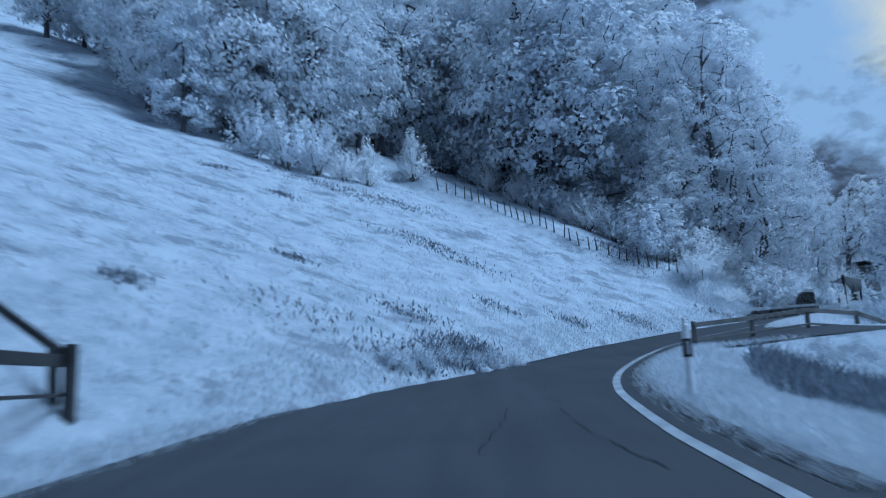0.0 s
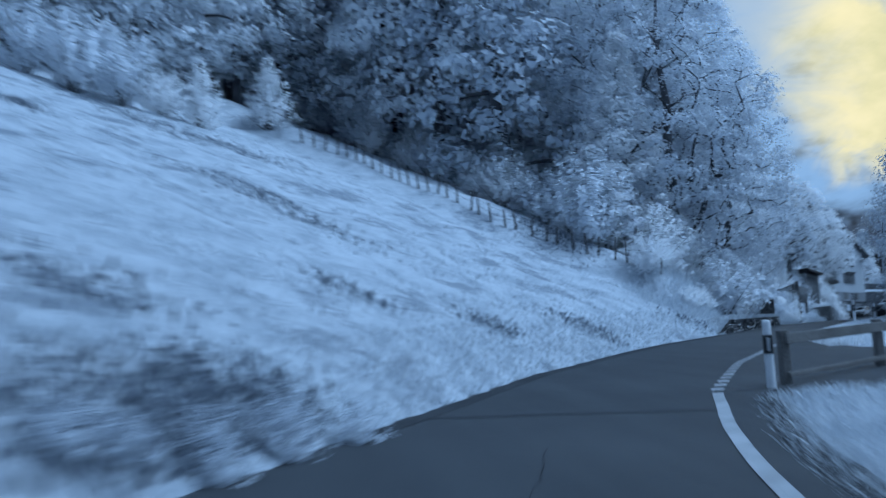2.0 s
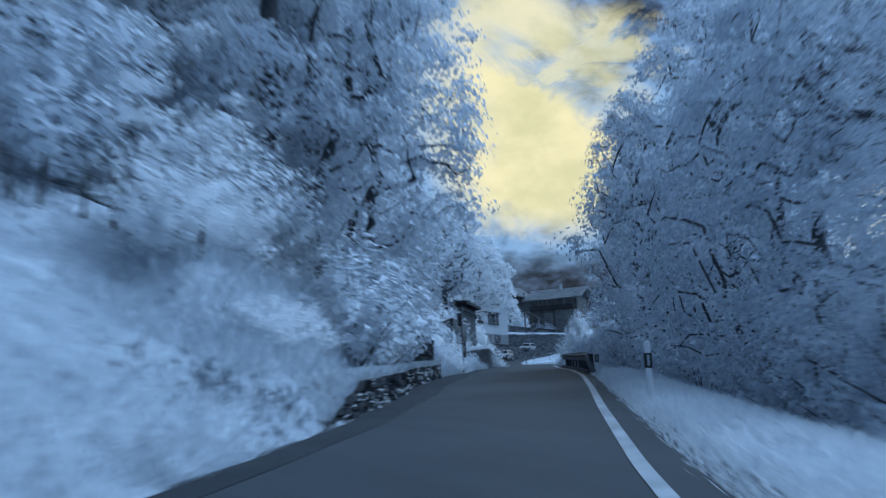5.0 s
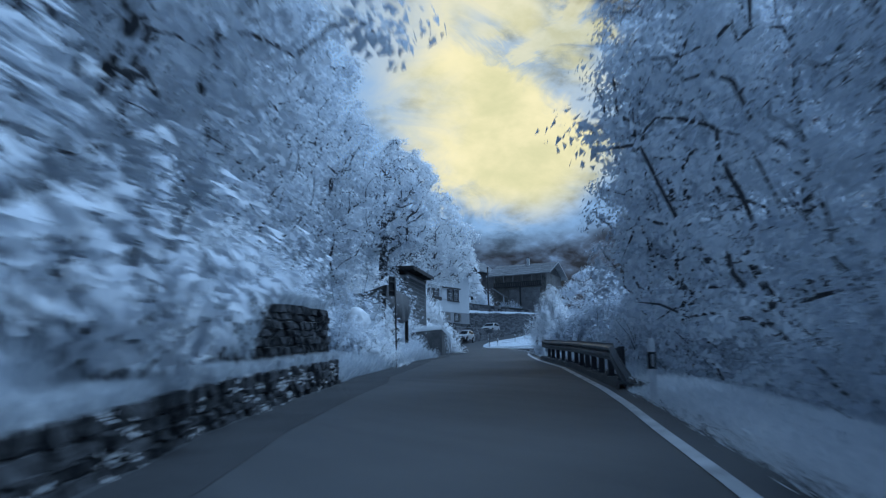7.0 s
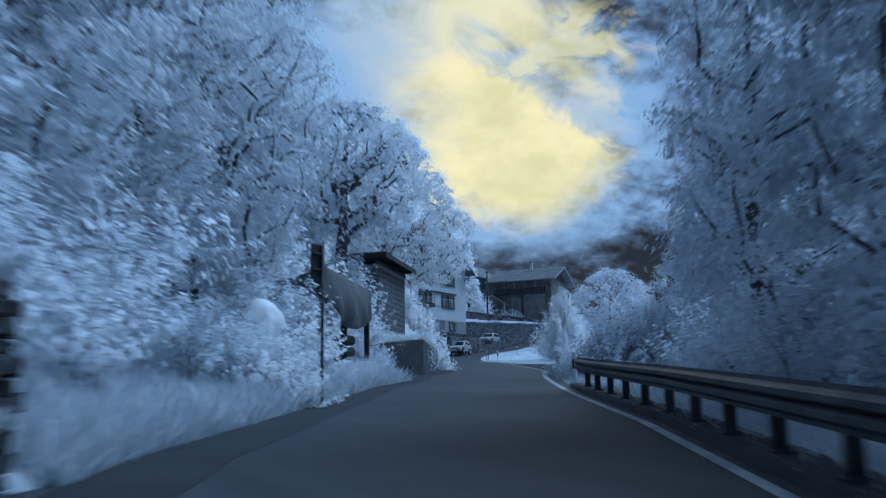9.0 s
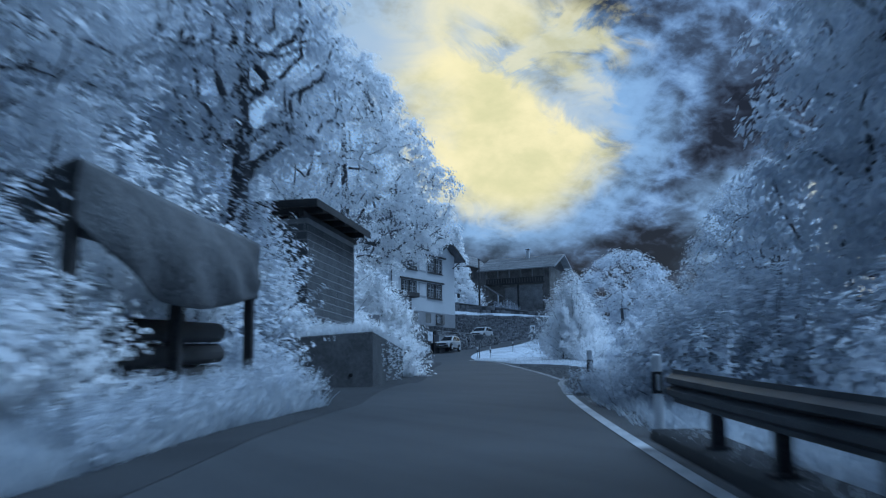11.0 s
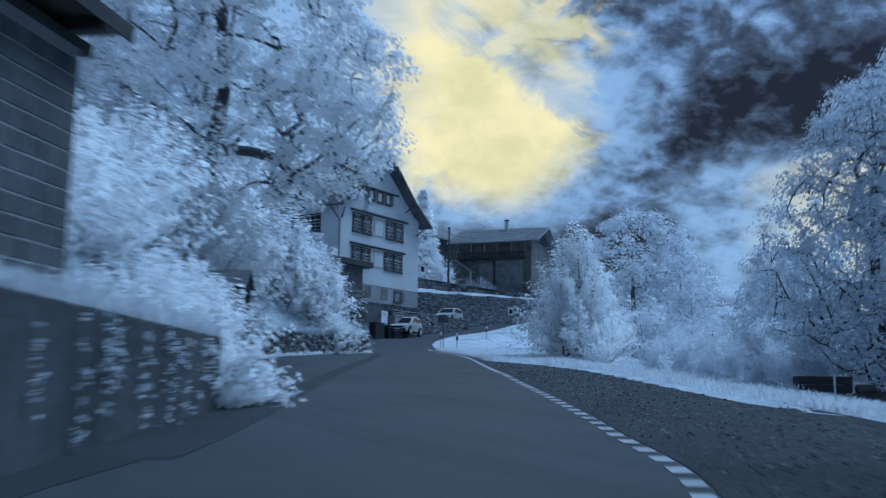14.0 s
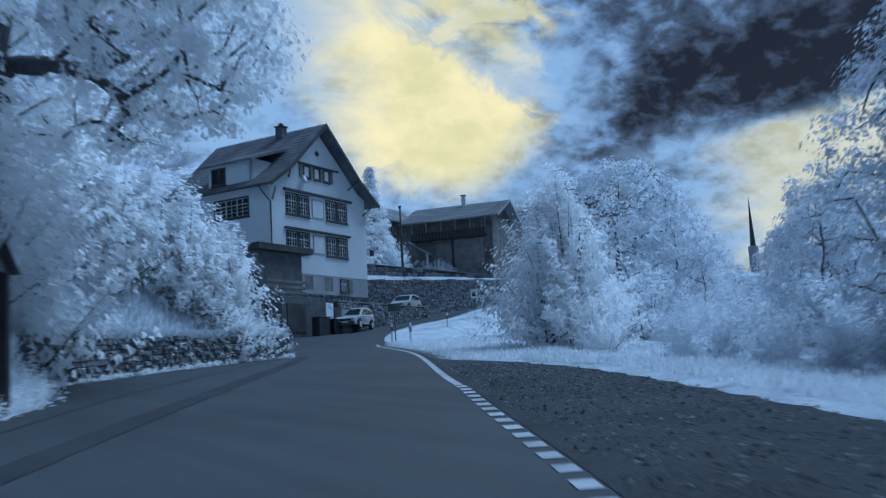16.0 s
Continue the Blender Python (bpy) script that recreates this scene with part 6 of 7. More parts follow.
def facade_point(u, v, z):
    """v metres in front of the house."""
    p = FACADE_C + FACADE_D * u + FACADE_N * v
    return np.array((p[0], p[1], z))


stone_wall("garden_wall", "low stone garden wall with pale coping below the house", lambda k: facade_point(-9.4 + 13.2 * k, 3.7, 12.1 + 0.9 * k), lambda k: 2.35 - 0.95 * k, 0.5, 0.32, 12, joined=True, cap=0.07, mat=STONE_PALE)
stone_wall("retaining_wall", "tall dark stone retaining wall behind the parked car", lambda k: np.array((95.2 + 19 * k, 181.0 + 1.15 * k, 13.8 + 1.2 * k)), lambda k: 4.1 - 0.9 * k, 0.6, 0.34, 13, joined=True, mat=STONE_PALE)
stone_wall("terrace_wall", "dark upper terrace wall with a pale grassy top", lambda k: np.array((95.6 + 19 * k, 182.2 + 1.15 * k, 17.6)), lambda k: 2.0 - 1.0 * k, 0.5, 0.7, 14, joined=True, cap=0.05, mat=STONE_PALE)


def timber_house(at, turn, L, W, z0, eave, ridge, over, name, label, roofmat, windows):
    e = thing(name, Matrix.Translation((at[0], at[1], 0)) @ Matrix.Rotation(turn, 4, "Z"), label, "house")     # x along the eaves, y across
    n = int((eave - z0) / 0.32)
    for k in range(n):
        z = z0 + k * (eave - z0) / n
        j = 0.015 * (k % 2)
        bm = bmesh.new()
        box(bm, -j, L + j, -j, W + j, z, z + (eave - z0) / n - 0.012)
        part("log_course", bm, WOOD if name == "chalet" else WOOD_DARK, e)
    part("core", boxes((0.04, L - 0.04, 0.04, W - 0.04, z0 - 1.0, eave)), WOOD_DARK, e)
    bm = bmesh.new()
    prism(bm, [(0.0, eave), (W, eave), (W / 2, ridge - 0.2)], 0.0, L)
    ob = part("gable", bm, WOOD_DARK, e, "dark boarded gables")
    ob.matrix_local = Matrix(((0, 1, 0, 0), (1, 0, 0, 0), (0, 0, 1, 0), (0, 0, 0, 1)))
    pitch = (ridge - eave) / (W / 2)
    for sgn in (-1, 1):
        bm = bmesh.new()
        c = W / 2
        y_e = c + sgn * (c + over)
        z_e = eave - over * pitch
        prism(bm, [(c, ridge), (y_e, z_e), (y_e, z_e + 0.16), (c, ridge + 0.16)], -over, L + over)
        ob = part("roof", bm, roofmat, e, "weathered pale roof slope")
        ob.matrix_local = Matrix(((0, 1, 0, 0), (1, 0, 0, 0), (0, 0, 1, 0), (0, 0, 0, 1)))
        for k in range(14):
            t0, t1 = k / 14, (k + 1) / 14
            ya, yb = c + (y_e - c) * t0, c + (y_e - c) * t1
            za, zb = ridge + (z_e - ridge) * t0 + 0.165, ridge + (z_e - ridge) * t1 + 0.2
            bm = bmesh.new()
            vs = [bm.verts.new(v) for v in ((-over, ya, za), (L + over, ya, za), (L + over, yb, zb), (-over, yb, zb), (L + over, yb, zb - 0.035), (-over, yb, zb - 0.035))]
            bm.faces.new((vs[0], vs[1], vs[2], vs[3]))
            bm.faces.new((vs[3], vs[2], vs[4], vs[5]))
            part("roof_course", bm, STONE_GREY if k in (3, 6, 9, 12) else roofmat, e)
    for u, z, w, t in windows:
        window_unit(e, u, z, w, t, -0.03, 2, WOOD, bars=w > 0.9)
    return e


def build_chalets():
    a, b = Vector((113.5, 183.95)), Vector((107.6, 191.4))
    d = a - b
    turn = math.atan2(d.y, d.x)
    c = timber_house(b, turn, d.length, 10.0, 18.6, 25.6, 27.7, 1.0, "chalet", "old dark timber chalet with a shallow pale roof", SHEET,
                     [(1.4, 24.5, 0.7, 0.7), (3.6, 24.5, 0.8, 0.8), (6.6, 24.5, 0.8, 0.8), (8.4, 24.5, 0.7, 0.7), (8.95, 21.2, 0.6, 0.9)])
    part("chimney", boxes((5.0, 5.45, 4.0, 4.45, 26.8, 28.75), bevel=0.03), PLASTER, c, "pale chimney")
    part("chimney_cap", boxes((4.94, 5.51, 3.94, 4.51, 28.75, 28.85), bevel=0.02), METAL_DARK, c)
    part("gallery", boxes((0.3, 8.9, -0.7, -0.05, 23.25, 23.4), bevel=0.01), WOOD_DARK, c, "dark timber gallery below the eaves")
    for k in range(22):
        part("baluster", boxes((0.35 + k * 0.39, 0.6 + k * 0.39, -0.7, -0.66, 23.41, 24.0)), WOOD_DARK, c)
    part("handrail", boxes((0.3, 8.9, -0.73, -0.62, 24.0, 24.1), bevel=0.01), WOOD_DARK, c)
    for k in range(6):
        u = 0.4 + 1.7 * k
        part("rafter_post", boxes((u - 0.07, u + 0.07, -0.66, -0.54, 24.1, 25.4), bevel=0.01), WOOD_GREY, c, "weathered grey post")
    for u0, u1, z in ((2.9, 4.75, 19.9), (5.05, 8.5, 18.9)):
        for k in range(int((23.2 - z) / 0.42)):
            part("wall_plank", boxes((u0 + 0.05 * (k % 2), u1 - 0.04 * (k % 3), -0.075, -0.02, z + 0.42 * k, z + 0.42 * k + 0.40), bevel=0.008), WOOD_GREY, c, "weathered grey plank")
    part("corner_post", boxes((4.78, 5.02, -0.12, -0.02, 18.6, 23.2), bevel=0.01), WOOD_DARK, c)
    bm = bmesh.new()
    prism(bm, [(0.5, 23.0), (2.6, 21.55), (2.6, 21.67), (0.5, 23.12)], -2.2, -0.03)
    part("porch_roof", bm, SHEET, c, "small pale sloping porch roof")
    part("porch_post", boxes((2.45, 2.62, -2.1, -1.95, 18.6, 21.6), bevel=0.01), PLASTER, c, "pale post")
    part("porch_door", boxes((1.0, 2.0, -0.06, -0.02, 18.7, 20.8), bevel=0.01), WOOD_DARK, c)
    for y0, sgn in ((5.0, 1), (5.0, -1)):
        bm = bmesh.new()
        prism(bm, [(y0, 27.66), (y0 + sgn * 6.0, 25.16), (y0 + sgn * 6.0, 25.42), (y0, 27.92)], d.length + 1.0, d.length + 1.05)
        part("barge_board", bm, PLASTER_GREY, c, "pale barge board").matrix_local = Matrix(((0, 1, 0, 0), (1, 0, 0, 0), (0, 0, 1, 0), (0, 0, 0, 1)))
    for u, v, size in ((2.6, -2.6, 0.75), (4.0, -2.2, 0.85), (5.2, -2.6, 0.6)):
        q = Matrix.Rotation(turn, 2) @ Vector((u, v)) + b
        plant(BUSHES[1], q.x, q.y, size)
    timber_house(Vector((112.0, 204.0)), turn + 1.35, 6.0, 5.0, 24.0, 28.6, 30.4, 0.8, "small_house", "small dark timber house behind bushes", SHEET, [(1.2, 26.6, 0.8, 0.9), (3.4, 26.6, 0.8, 0.9)])
    x, y = 101.2, 182.9
    e = thing("utility_pole", Matrix.Translation((x, y, h(x, y))), "tall dark wooden utility pole on the terrace", "pole")
    part("shaft", tubes("shaft", [([(0, 0, -0.5), (0, 0, 3.5), (0.02, 0, 7.2)], [0.13, 0.12, 0.09], 9)], WOOD_DARK), WOOD_DARK, e)
    part("insulator", boxes((-0.12, 0.12, -0.1, 0.1, 7.0, 7.25), bevel=0.02), METAL_DARK, e)


build_chalets()


def build_spire():
    d = Vector((0.7832, 0.6028, 0))
    p = Vector((52.7, 103.4, 0)) + d * 270
    e = thing("church", Matrix.Translation((p.x, p.y, 30)), "distant church tower with a thin dark spire", "church")
    part("tower", boxes((-1.0, 1.0, -1.0, 1.0, -60, 8), bevel=0.1), PLASTER_GREY, e, "pale tower")
    bm = bmesh.new()
    bmesh.ops.create_cone(bm, cap_ends=True, segments=8, radius1=0.75, radius2=0.03, depth=14, matrix=Matrix.Translation((0, 0, 15)))
    part("spire", bm, METAL_DARK, e, "dark pointed spire")


build_spire()

# bins and a pale cabinet before the garage
for u, v, wide, tall, mat, nm, label in ((-12.3, 4.2, 1.3, 1.35, METAL_DARK, "waste_container", "dark waste container beside the garage"), (-10.9, 4.4, 1.0, 1.1, METAL_DARK, "waste_container", "low dark waste container beside the garage"), (-9.6, 4.2, 1.2, 1.9, PLASTER_GREY, "utility_cabinet", "pale grey utility cabinet beside the garden wall")):
    q = facade_point(u, v, 12.0)
    e = thing(nm, Matrix.Translation((q[0], q[1], float(road_coords(q[0], q[1])[2]))) @ Matrix.Rotation(math.atan2(FACADE_D[1], FACADE_D[0]), 4, "Z"), label, "cabinet" if "cabinet" in nm else "bin")
    part("body", boxes((-wide / 2, wide / 2, -0.35, 0.35, -0.1, tall - 0.08), bevel=0.03), mat, e)
    part("lid", boxes((-wide / 2 - 0.03, wide / 2 + 0.03, -0.39, 0.38, tall - 0.078, tall), bevel=0.02), mat, e)

# ---------------------------------------------------------------- cars


def make_car(at, ahead, label):
    """A compact off-road car; x to the front, its base on the ground."""
    turn = math.atan2(ahead[1], ahead[0])
    e = thing("car", Matrix.Translation(at) @ Matrix.Rotation(turn, 4, "Z"), label, "car")
    side = [(-2.15, 0.42), (-2.2, 0.75), (-2.1, 1.06), (-0.95, 1.06), (0.95, 1.03), (1.6, 0.94), (2.02, 0.80), (2.18, 0.62), (2.16, 0.36), (1.75, 0.30), (-1.75, 0.30)]
    bm = bmesh.new()
    prism(bm, side, -0.88, 0.88)
    bmesh.ops.bevel(bm, geom=bm.edges[:], offset=0.07, segments=2, affect="EDGES", profile=0.6)
    for v in bm.verts:
        v.co.y *= 1 - 0.16 * max(0.0, (v.co.x - 1.5) / 0.7) - 0.10 * max(0.0, (-1.6 - v.co.x) / 0.6)
    part("body", bm, CAR_SILVER, e, "silver body")
    bm = bmesh.new()
    cab = [(-2.08, 1.02), (-1.96, 1.36), (-1.72, 1.58), (-1.1, 1.67), (-0.2, 1.67), (0.2, 1.58), (1.18, 1.0)]
    prism(bm, cab, -0.84, 0.84)
    for v in bm.verts:
        if v.co.z > 1.3:
            v.co.y *= 0.82
    bmesh.ops.bevel(bm, geom=bm.edges[:], offset=0.05, segments=2, affect="EDGES", profile=0.6)
    part("cabin", bm, CAR_SILVER, e, "silver cabin")
    for sg in (-1, 1):
        for xs in (((-1.78, 1.22), (-1.66, 1.44), (-0.72, 1.56), (-0.72, 1.12)), ((-0.66, 1.12), (-0.66, 1.56), (-0.12, 1.56), (0.1, 1.5), (0.78, 1.10))):
            bm = bmesh.new()
            vs = []
            for x, z in xs:
                y = 0.84 - (0.84 - 0.689) * max(0, (z - 1.02)) / 0.54 + 0.014
                vs.append(bm.verts.new((x, sg * y, z)))
            bm.faces.new(vs if sg < 0 else vs[::-1])
            part("side_window", bm, GLASS, e, "dark side window")
    bm = bmesh.new()
    vs = [bm.verts.new(v) for v in ((1.08, -0.74, 1.085), (1.08, 0.74, 1.085), (0.30, 0.60, 1.545), (0.30, -0.60, 1.545))]
    bm.faces.new(vs)
    part("windscreen", bm, GLASS, e, "dark windscreen")
    bm = bmesh.new()
    vs = [bm.verts.new(v) for v in ((-2.0, -0.60, 1.345), (-1.75, -0.56, 1.575), (-1.75, 0.56, 1.575), (-2.0, 0.60, 1.345))]
    bm.faces.new(vs)
    part("rear_window", bm, GLASS, e)
    for x in (-1.35, 1.35):
        for sg in (-1, 1):
            bm = bmesh.new()
            bmesh.ops.create_cone(bm, cap_ends=True, segments=20, radius1=0.35, radius2=0.35, depth=0.22, matrix=Matrix.Translation((x, sg * 0.81, 0.35)) @ Matrix.Rotation(radians(90), 4, "X"))
            bmesh.ops.bevel(bm, geom=[ed for ed in bm.edges if len(ed.link_faces) == 2 and ed.calc_face_angle() > 1], offset=0.03, segments=1, affect="EDGES", profile=0.5)
            arch = bmesh.new()
            bmesh.ops.create_cone(arch, cap_ends=True, segments=20, radius1=0.43, radius2=0.43, depth=0.1, matrix=Matrix.Translation((x, sg * 0.84, 0.37)) @ Matrix.Rotation(radians(90), 4, "X"))
            part("wheel_arch", arch, BLACK, e, "dark wheel arch")
            w = part("wheel", bm, RUBBER, e, "black tyre")
            bm = bmesh.new()
            bmesh.ops.create_cone(bm, cap_ends=True, segments=14, radius1=0.22, radius2=0.2, depth=0.02, matrix=Matrix.Translation((x, sg * 0.926, 0.35)) @ Matrix.Rotation(radians(90), 4, "X"))
            part("rim", bm, CAR_SILVER, w, "silver rim")
    for sg in (-1, 1):
        part("headlight", boxes((1.86, 2.10, sg * 0.60 - 0.17, sg * 0.60 + 0.17, 0.70, 0.83), bevel=0.04), LAMP_GLASS, e)
        part("mirror", boxes((0.5, 0.68, sg * 0.95 - 0.09, sg * 0.95 + 0.09, 1.08, 1.2), bevel=0.03), CAR_SILVER, e)
        part("tail_light", boxes((-2.2, -2.1, sg * 0.72 - 0.1, sg * 0.72 + 0.1, 0.85, 1.1), bevel=0.02), METAL_DARK, e)
    part("grille", boxes((2.15, 2.21, -0.5, 0.5, 0.60, 0.76), (2.13, 2.2, -0.72, 0.72, 0.40, 0.54), bevel=0.01), BLACK, e, "black grille")
    part("sill_trim", boxes((-1.0, 1.0, -0.90, 0.90, 0.29, 0.40), bevel=0.02), BLACK, e)
    part("number_plate", boxes((2.205, 2.225, -0.25, 0.25, 0.46, 0.56)), PLASTIC, e, "plain pale plate")
    for sg in (-1, 1):
        part("roof_bar", tubes("roof_bar", [([(-1.5, sg * 0.6, 1.67), (-1.4, sg * 0.6, 1.73), (-0.2, sg * 0.6, 1.74), (-0.05, sg * 0.6, 1.67)], [0.018] * 4, 6)], METAL_DARK), METAL_DARK, e)
    return e


CAR_A = (86.2, 165.6)
make_car(Vector((*CAR_A, float(road_coords(*CAR_A)[2]) + 0.12)), (-0.743, -0.666), "silver off-road car parked below the garden wall")
make_car(Vector((98.3, 178.0, 14.45)), (-0.78, -0.62), "silver off-road car parked before the stone retaining wall")


# ---------------------------------------------------------------- small things


def sign(at, turn, tall, wide, high, label, plate, round_=False):
    e = thing("road_sign", Matrix.Translation(at) @ Matrix.Rotation(radians(turn), 4, "Z"), label, "sign")
    part("pole", tubes("pole", [([(0, 0, -0.4), (0, 0, tall)], [0.032, 0.032], 8)], METAL), METAL, e)
    if round_:
        bm = bmesh.new()
        bmesh.ops.create_cone(bm, cap_ends=True, segments=24, radius1=wide / 2, radius2=wide / 2, depth=0.05, matrix=Matrix.Translation((0, -0.06, tall - wide / 2)) @ Matrix.Rotation(radians(90), 4, "X"))
        part("disc", bm, METAL_DARK, e, "dark rimmed disc")
        bm = bmesh.new()
        bmesh.ops.create_cone(bm, cap_ends=True, segments=24, radius1=wide / 2 - 0.035, radius2=wide / 2 - 0.035, depth=0.02, matrix=Matrix.Translation((0, -0.09, tall - wide / 2)) @ Matrix.Rotation(radians(90), 4, "X"))
        part("face", bm, plate, e)
    else:
        part("plate", boxes((-wide / 2, wide / 2, -0.06, -0.035, tall - high, tall), bevel=0.012), plate, e)
    return e


x, y = 80.0, 149.3
sign(Vector((x, y, h(x, y))), -33, 12.75 - h(x, y), 0.72, 0.45, "small grey rectangular road sign on a thin pole", BLOCK)
e = sign(Vector((99.5, 168.6, h(99.5, 168.6))), -36, 1.8, 0.55, 0.75, "pale rectangular road sign with a dark square symbol", PLASTIC)
part("symbol", boxes((-0.16, 0.16, -0.068, -0.061, 1.2, 1.6)), BLACK, e, "dark square symbol")
x, y = 63.7, 132.8
sign(Vector((x, y, h(x, y) - 0.1)), -30, 11.25 - h(x, y), 0.40, 0.40, "round dark traffic mirror on a pole in the bushes", METAL, True)


def build_wayside_box():
    """A narrow open hut with a small tiled roof; its ridge runs along the road."""
    a, b = Vector((53.8, 118.55, 0)), Vector((54.9, 117.9, 0))
    d = b - a
    z = float(road_coords(54.8, 117.0)[2]) + 0.1
    half, top = d.length / 2, 10.92 - z
    c = (a + b) / 2
    e = thing("wayside_hut", Matrix.Translation((c.x, c.y, z)) @ Matrix.Rotation(math.atan2(d.y, d.x), 4, "Z"), "narrow dark wooden hut with a small pitched roof", "hut")
    for x in (-half + 0.15, half - 0.15):
        for y in (-0.38, 0.38):
            part("post", boxes((x - 0.06, x + 0.06, y - 0.06, y + 0.06, -0.4, top - 0.42), bevel=0.01), WOOD_DARK, e)
    for k in range(9):
        part("board", boxes((-half + 0.22 + (2 * half - 0.44) * k / 9, -half + 0.21 + (2 * half - 0.44) * (k + 1) / 9, 0.36, 0.39, -0.1, top - 0.42)), WOOD_DARK, e)
    part("beam", boxes((-half + 0.05, half - 0.05, -0.45, -0.33, top - 0.42, top - 0.32), bevel=0.01), WOOD_DARK, e)
    for x in (-half + 0.1, half - 0.16):
        bm = bmesh.new()
        prism(bm, [(-0.5, top - 0.44), (0.5, top - 0.44), (0, top - 0.04)], x, x + 0.05)
        bmesh.ops.rotate(bm, verts=bm.verts[:], cent=(0, 0, 0), matrix=Matrix.Rotation(radians(90), 3, "Z"))
        bmesh.ops.translate(bm, verts=bm.verts[:], vec=(0, 0, 0))
        part("gable", bm, WOOD_DARK, e)
    for sg in (-1, 1):
        for k in range(4):
            y0, y1 = 0.17 * k, 0.17 * (k + 1) + 0.03
            part("roof_course", boxes((-half, half, min(sg * y0, sg * y1), max(sg * y0, sg * y1), 0.0, 0.025)), TILE, e).matrix_local = Matrix.Translation((0, 0, top + 0.008 - 0.004 * k)) @ Matrix.Rotation(-sg * radians(38), 4, "X")


build_wayside_box()


def build_trough(x, y, turn):
    """A low dark timber trough with a pale strap, and logs lying beside it."""
    z = h(x, y)
    e = thing("timber_trough", pose(x, y, z, 0, 0, turn), "dark low timber trough with a pale strap beside the gravel", "trough")
    for y0 in (-0.32, 0.28):
        for z0 in (0.06, 0.30):
            part("board", boxes((-0.75, 0.75, y0, y0 + 0.04, z0, z0 + 0.23), bevel=0.01), WOOD_DARK, e)
    for x0 in (-0.75, 0.71):
        part("end_board", boxes((x0, x0 + 0.04, -0.279, 0.279, 0.06, 0.53), bevel=0.01), WOOD_DARK, e)
    part("bottom", boxes((-0.70, 0.70, -0.27, 0.27, 0.07, 0.10)), WOOD_DARK, e)
    part("strap", boxes((0.22, 0.28, -0.335, -0.322, 0.05, 0.54)), PLASTIC, e, "pale strap")
    for x0 in (-0.6, 0.45):
        part("skid", boxes((x0, x0 + 0.12, -0.3, 0.3, -0.15, 0.058), bevel=0.01), WOOD_DARK, e)
    m = e.matrix_world
    for k, (dx, dy, dz) in enumerate(((1.9, 0.1, 0.14), (2.1, 0.42, 0.13), (2.0, 0.25, 0.38))):
        c = m @ Vector((dx, dy, 0))
        o = thing("log", Matrix.Translation((c.x, c.y, h(c.x, c.y))) @ Matrix.Rotation(radians(turn + 3 * k), 4, "Z"), "grey barked log lying in a small pile", "log", group="log pile")
        part("bark", tubes("bark", [([(-1.0, 0, dz), (0, 0.02, dz + 0.01), (1.0, 0, dz)], [0.15, 0.145, 0.14], 10)], WOOD), WOOD, o)


build_trough(70.35, 112.55, -38)

# ---------------------------------------------------------------- grass


def blades(rng, x, y, z, tall, wide):
    n = len(x)
    a = rng.uniform(0, 2 * math.pi, n)
    hgt = tall * (0.5 + 0.8 * rng.random(n))
    lean = rng.normal(size=(n, 2)) * 0.38 * hgt[:, None]
    w = wide * (0.6 + 0.8 * rng.random(n))
    p = np.stack([x, y, z - 0.03], -1)
    sx = np.stack([np.cos(a) * w, np.sin(a) * w, np.zeros(n)], -1)
    mid = p + np.stack([lean[:, 0] * 0.4, lean[:, 1] * 0.4, hgt * 0.6], -1)
    top = p + np.stack([lean[:, 0], lean[:, 1], hgt], -1)
    return np.stack([p, mid - sx, top, mid + sx], 1)


def grass(name, label, count, seed, where, tall, wide, mat):
    """where(rng, n) gives runs and offsets from the road's line."""
    rng = np.random.default_rng(seed)
    s, off = where(rng, count)
    p = on_road(s, off)
    z = land(p[:, 0], p[:, 1])
    t = tall(s, rng) if callable(tall) else tall
    ob = new(name, quads(name, blades(rng, p[:, 0], p[:, 1], z, t, wide), mat))
    tagged(ob, label, "grass", kind="stuff")


def beside(s0, s1, edge, reach, clump=0.0):
    def where(rng, n):
        s = rng.uniform(s0, s1, n)
        if clump:
            s = s + clump * np.sin(s * 3.1) * 0.3
        d = reach * rng.random(n) ** 1.6
        return s, (right_edge(s) + d if edge > 0 else -left_edge(s) - d)

    return where


grass("verge_grass", "pale grass along the edge of the road", 13000, 1, beside(1, 57, -1, 1.6), 0.16, 0.012, GRASS)
grass("bank_grass", "tall pale grass on the bank beside the road", 30000, 2, beside(6, 31, 1, 5.0), 0.17, 0.010, GRASS)
grass("bank_weeds", "tall dull weeds on the slope below the road", 9000, 11, lambda r, n: (lambda s: (s, right_edge(s) + 2.4 + 5.5 * r.random(n)))(r.uniform(9, 29, n) + 0.5 * np.sin(40 * r.random(n))), 0.5, 0.02, NEEDLE)
# paler blades stand in for sun on the strip beside the right-hand trees
grass("verge_grass", "bright pale grass strip between road and trees", 30000, 3, beside(41, 79, 1, 2.2), 0.2, 0.012, GRASS_BRIGHT_LIT)
grass("verge_grass", "pale grass under the guard rail", 9000, 4, beside(79, 107, 1, 2.5), 0.22, 0.013, GRASS)
grass("tall_grass", "dense tall pale grass and weeds on the verge", 42000, 5, beside(82.2, 104.8, -1, 4.5), lambda s, r: 0.24 + 0.26 * r.random(len(s)), 0.014, GRASS)
grass("wall_grass", "long grass hanging over the stone walls", 10000, 6, lambda r, n: (lambda s: (s, -left_edge(s) - 1.0 - 2.6 * r.random(n)))(r.uniform(55, 82, n)), 0.4, 0.016, GRASS)
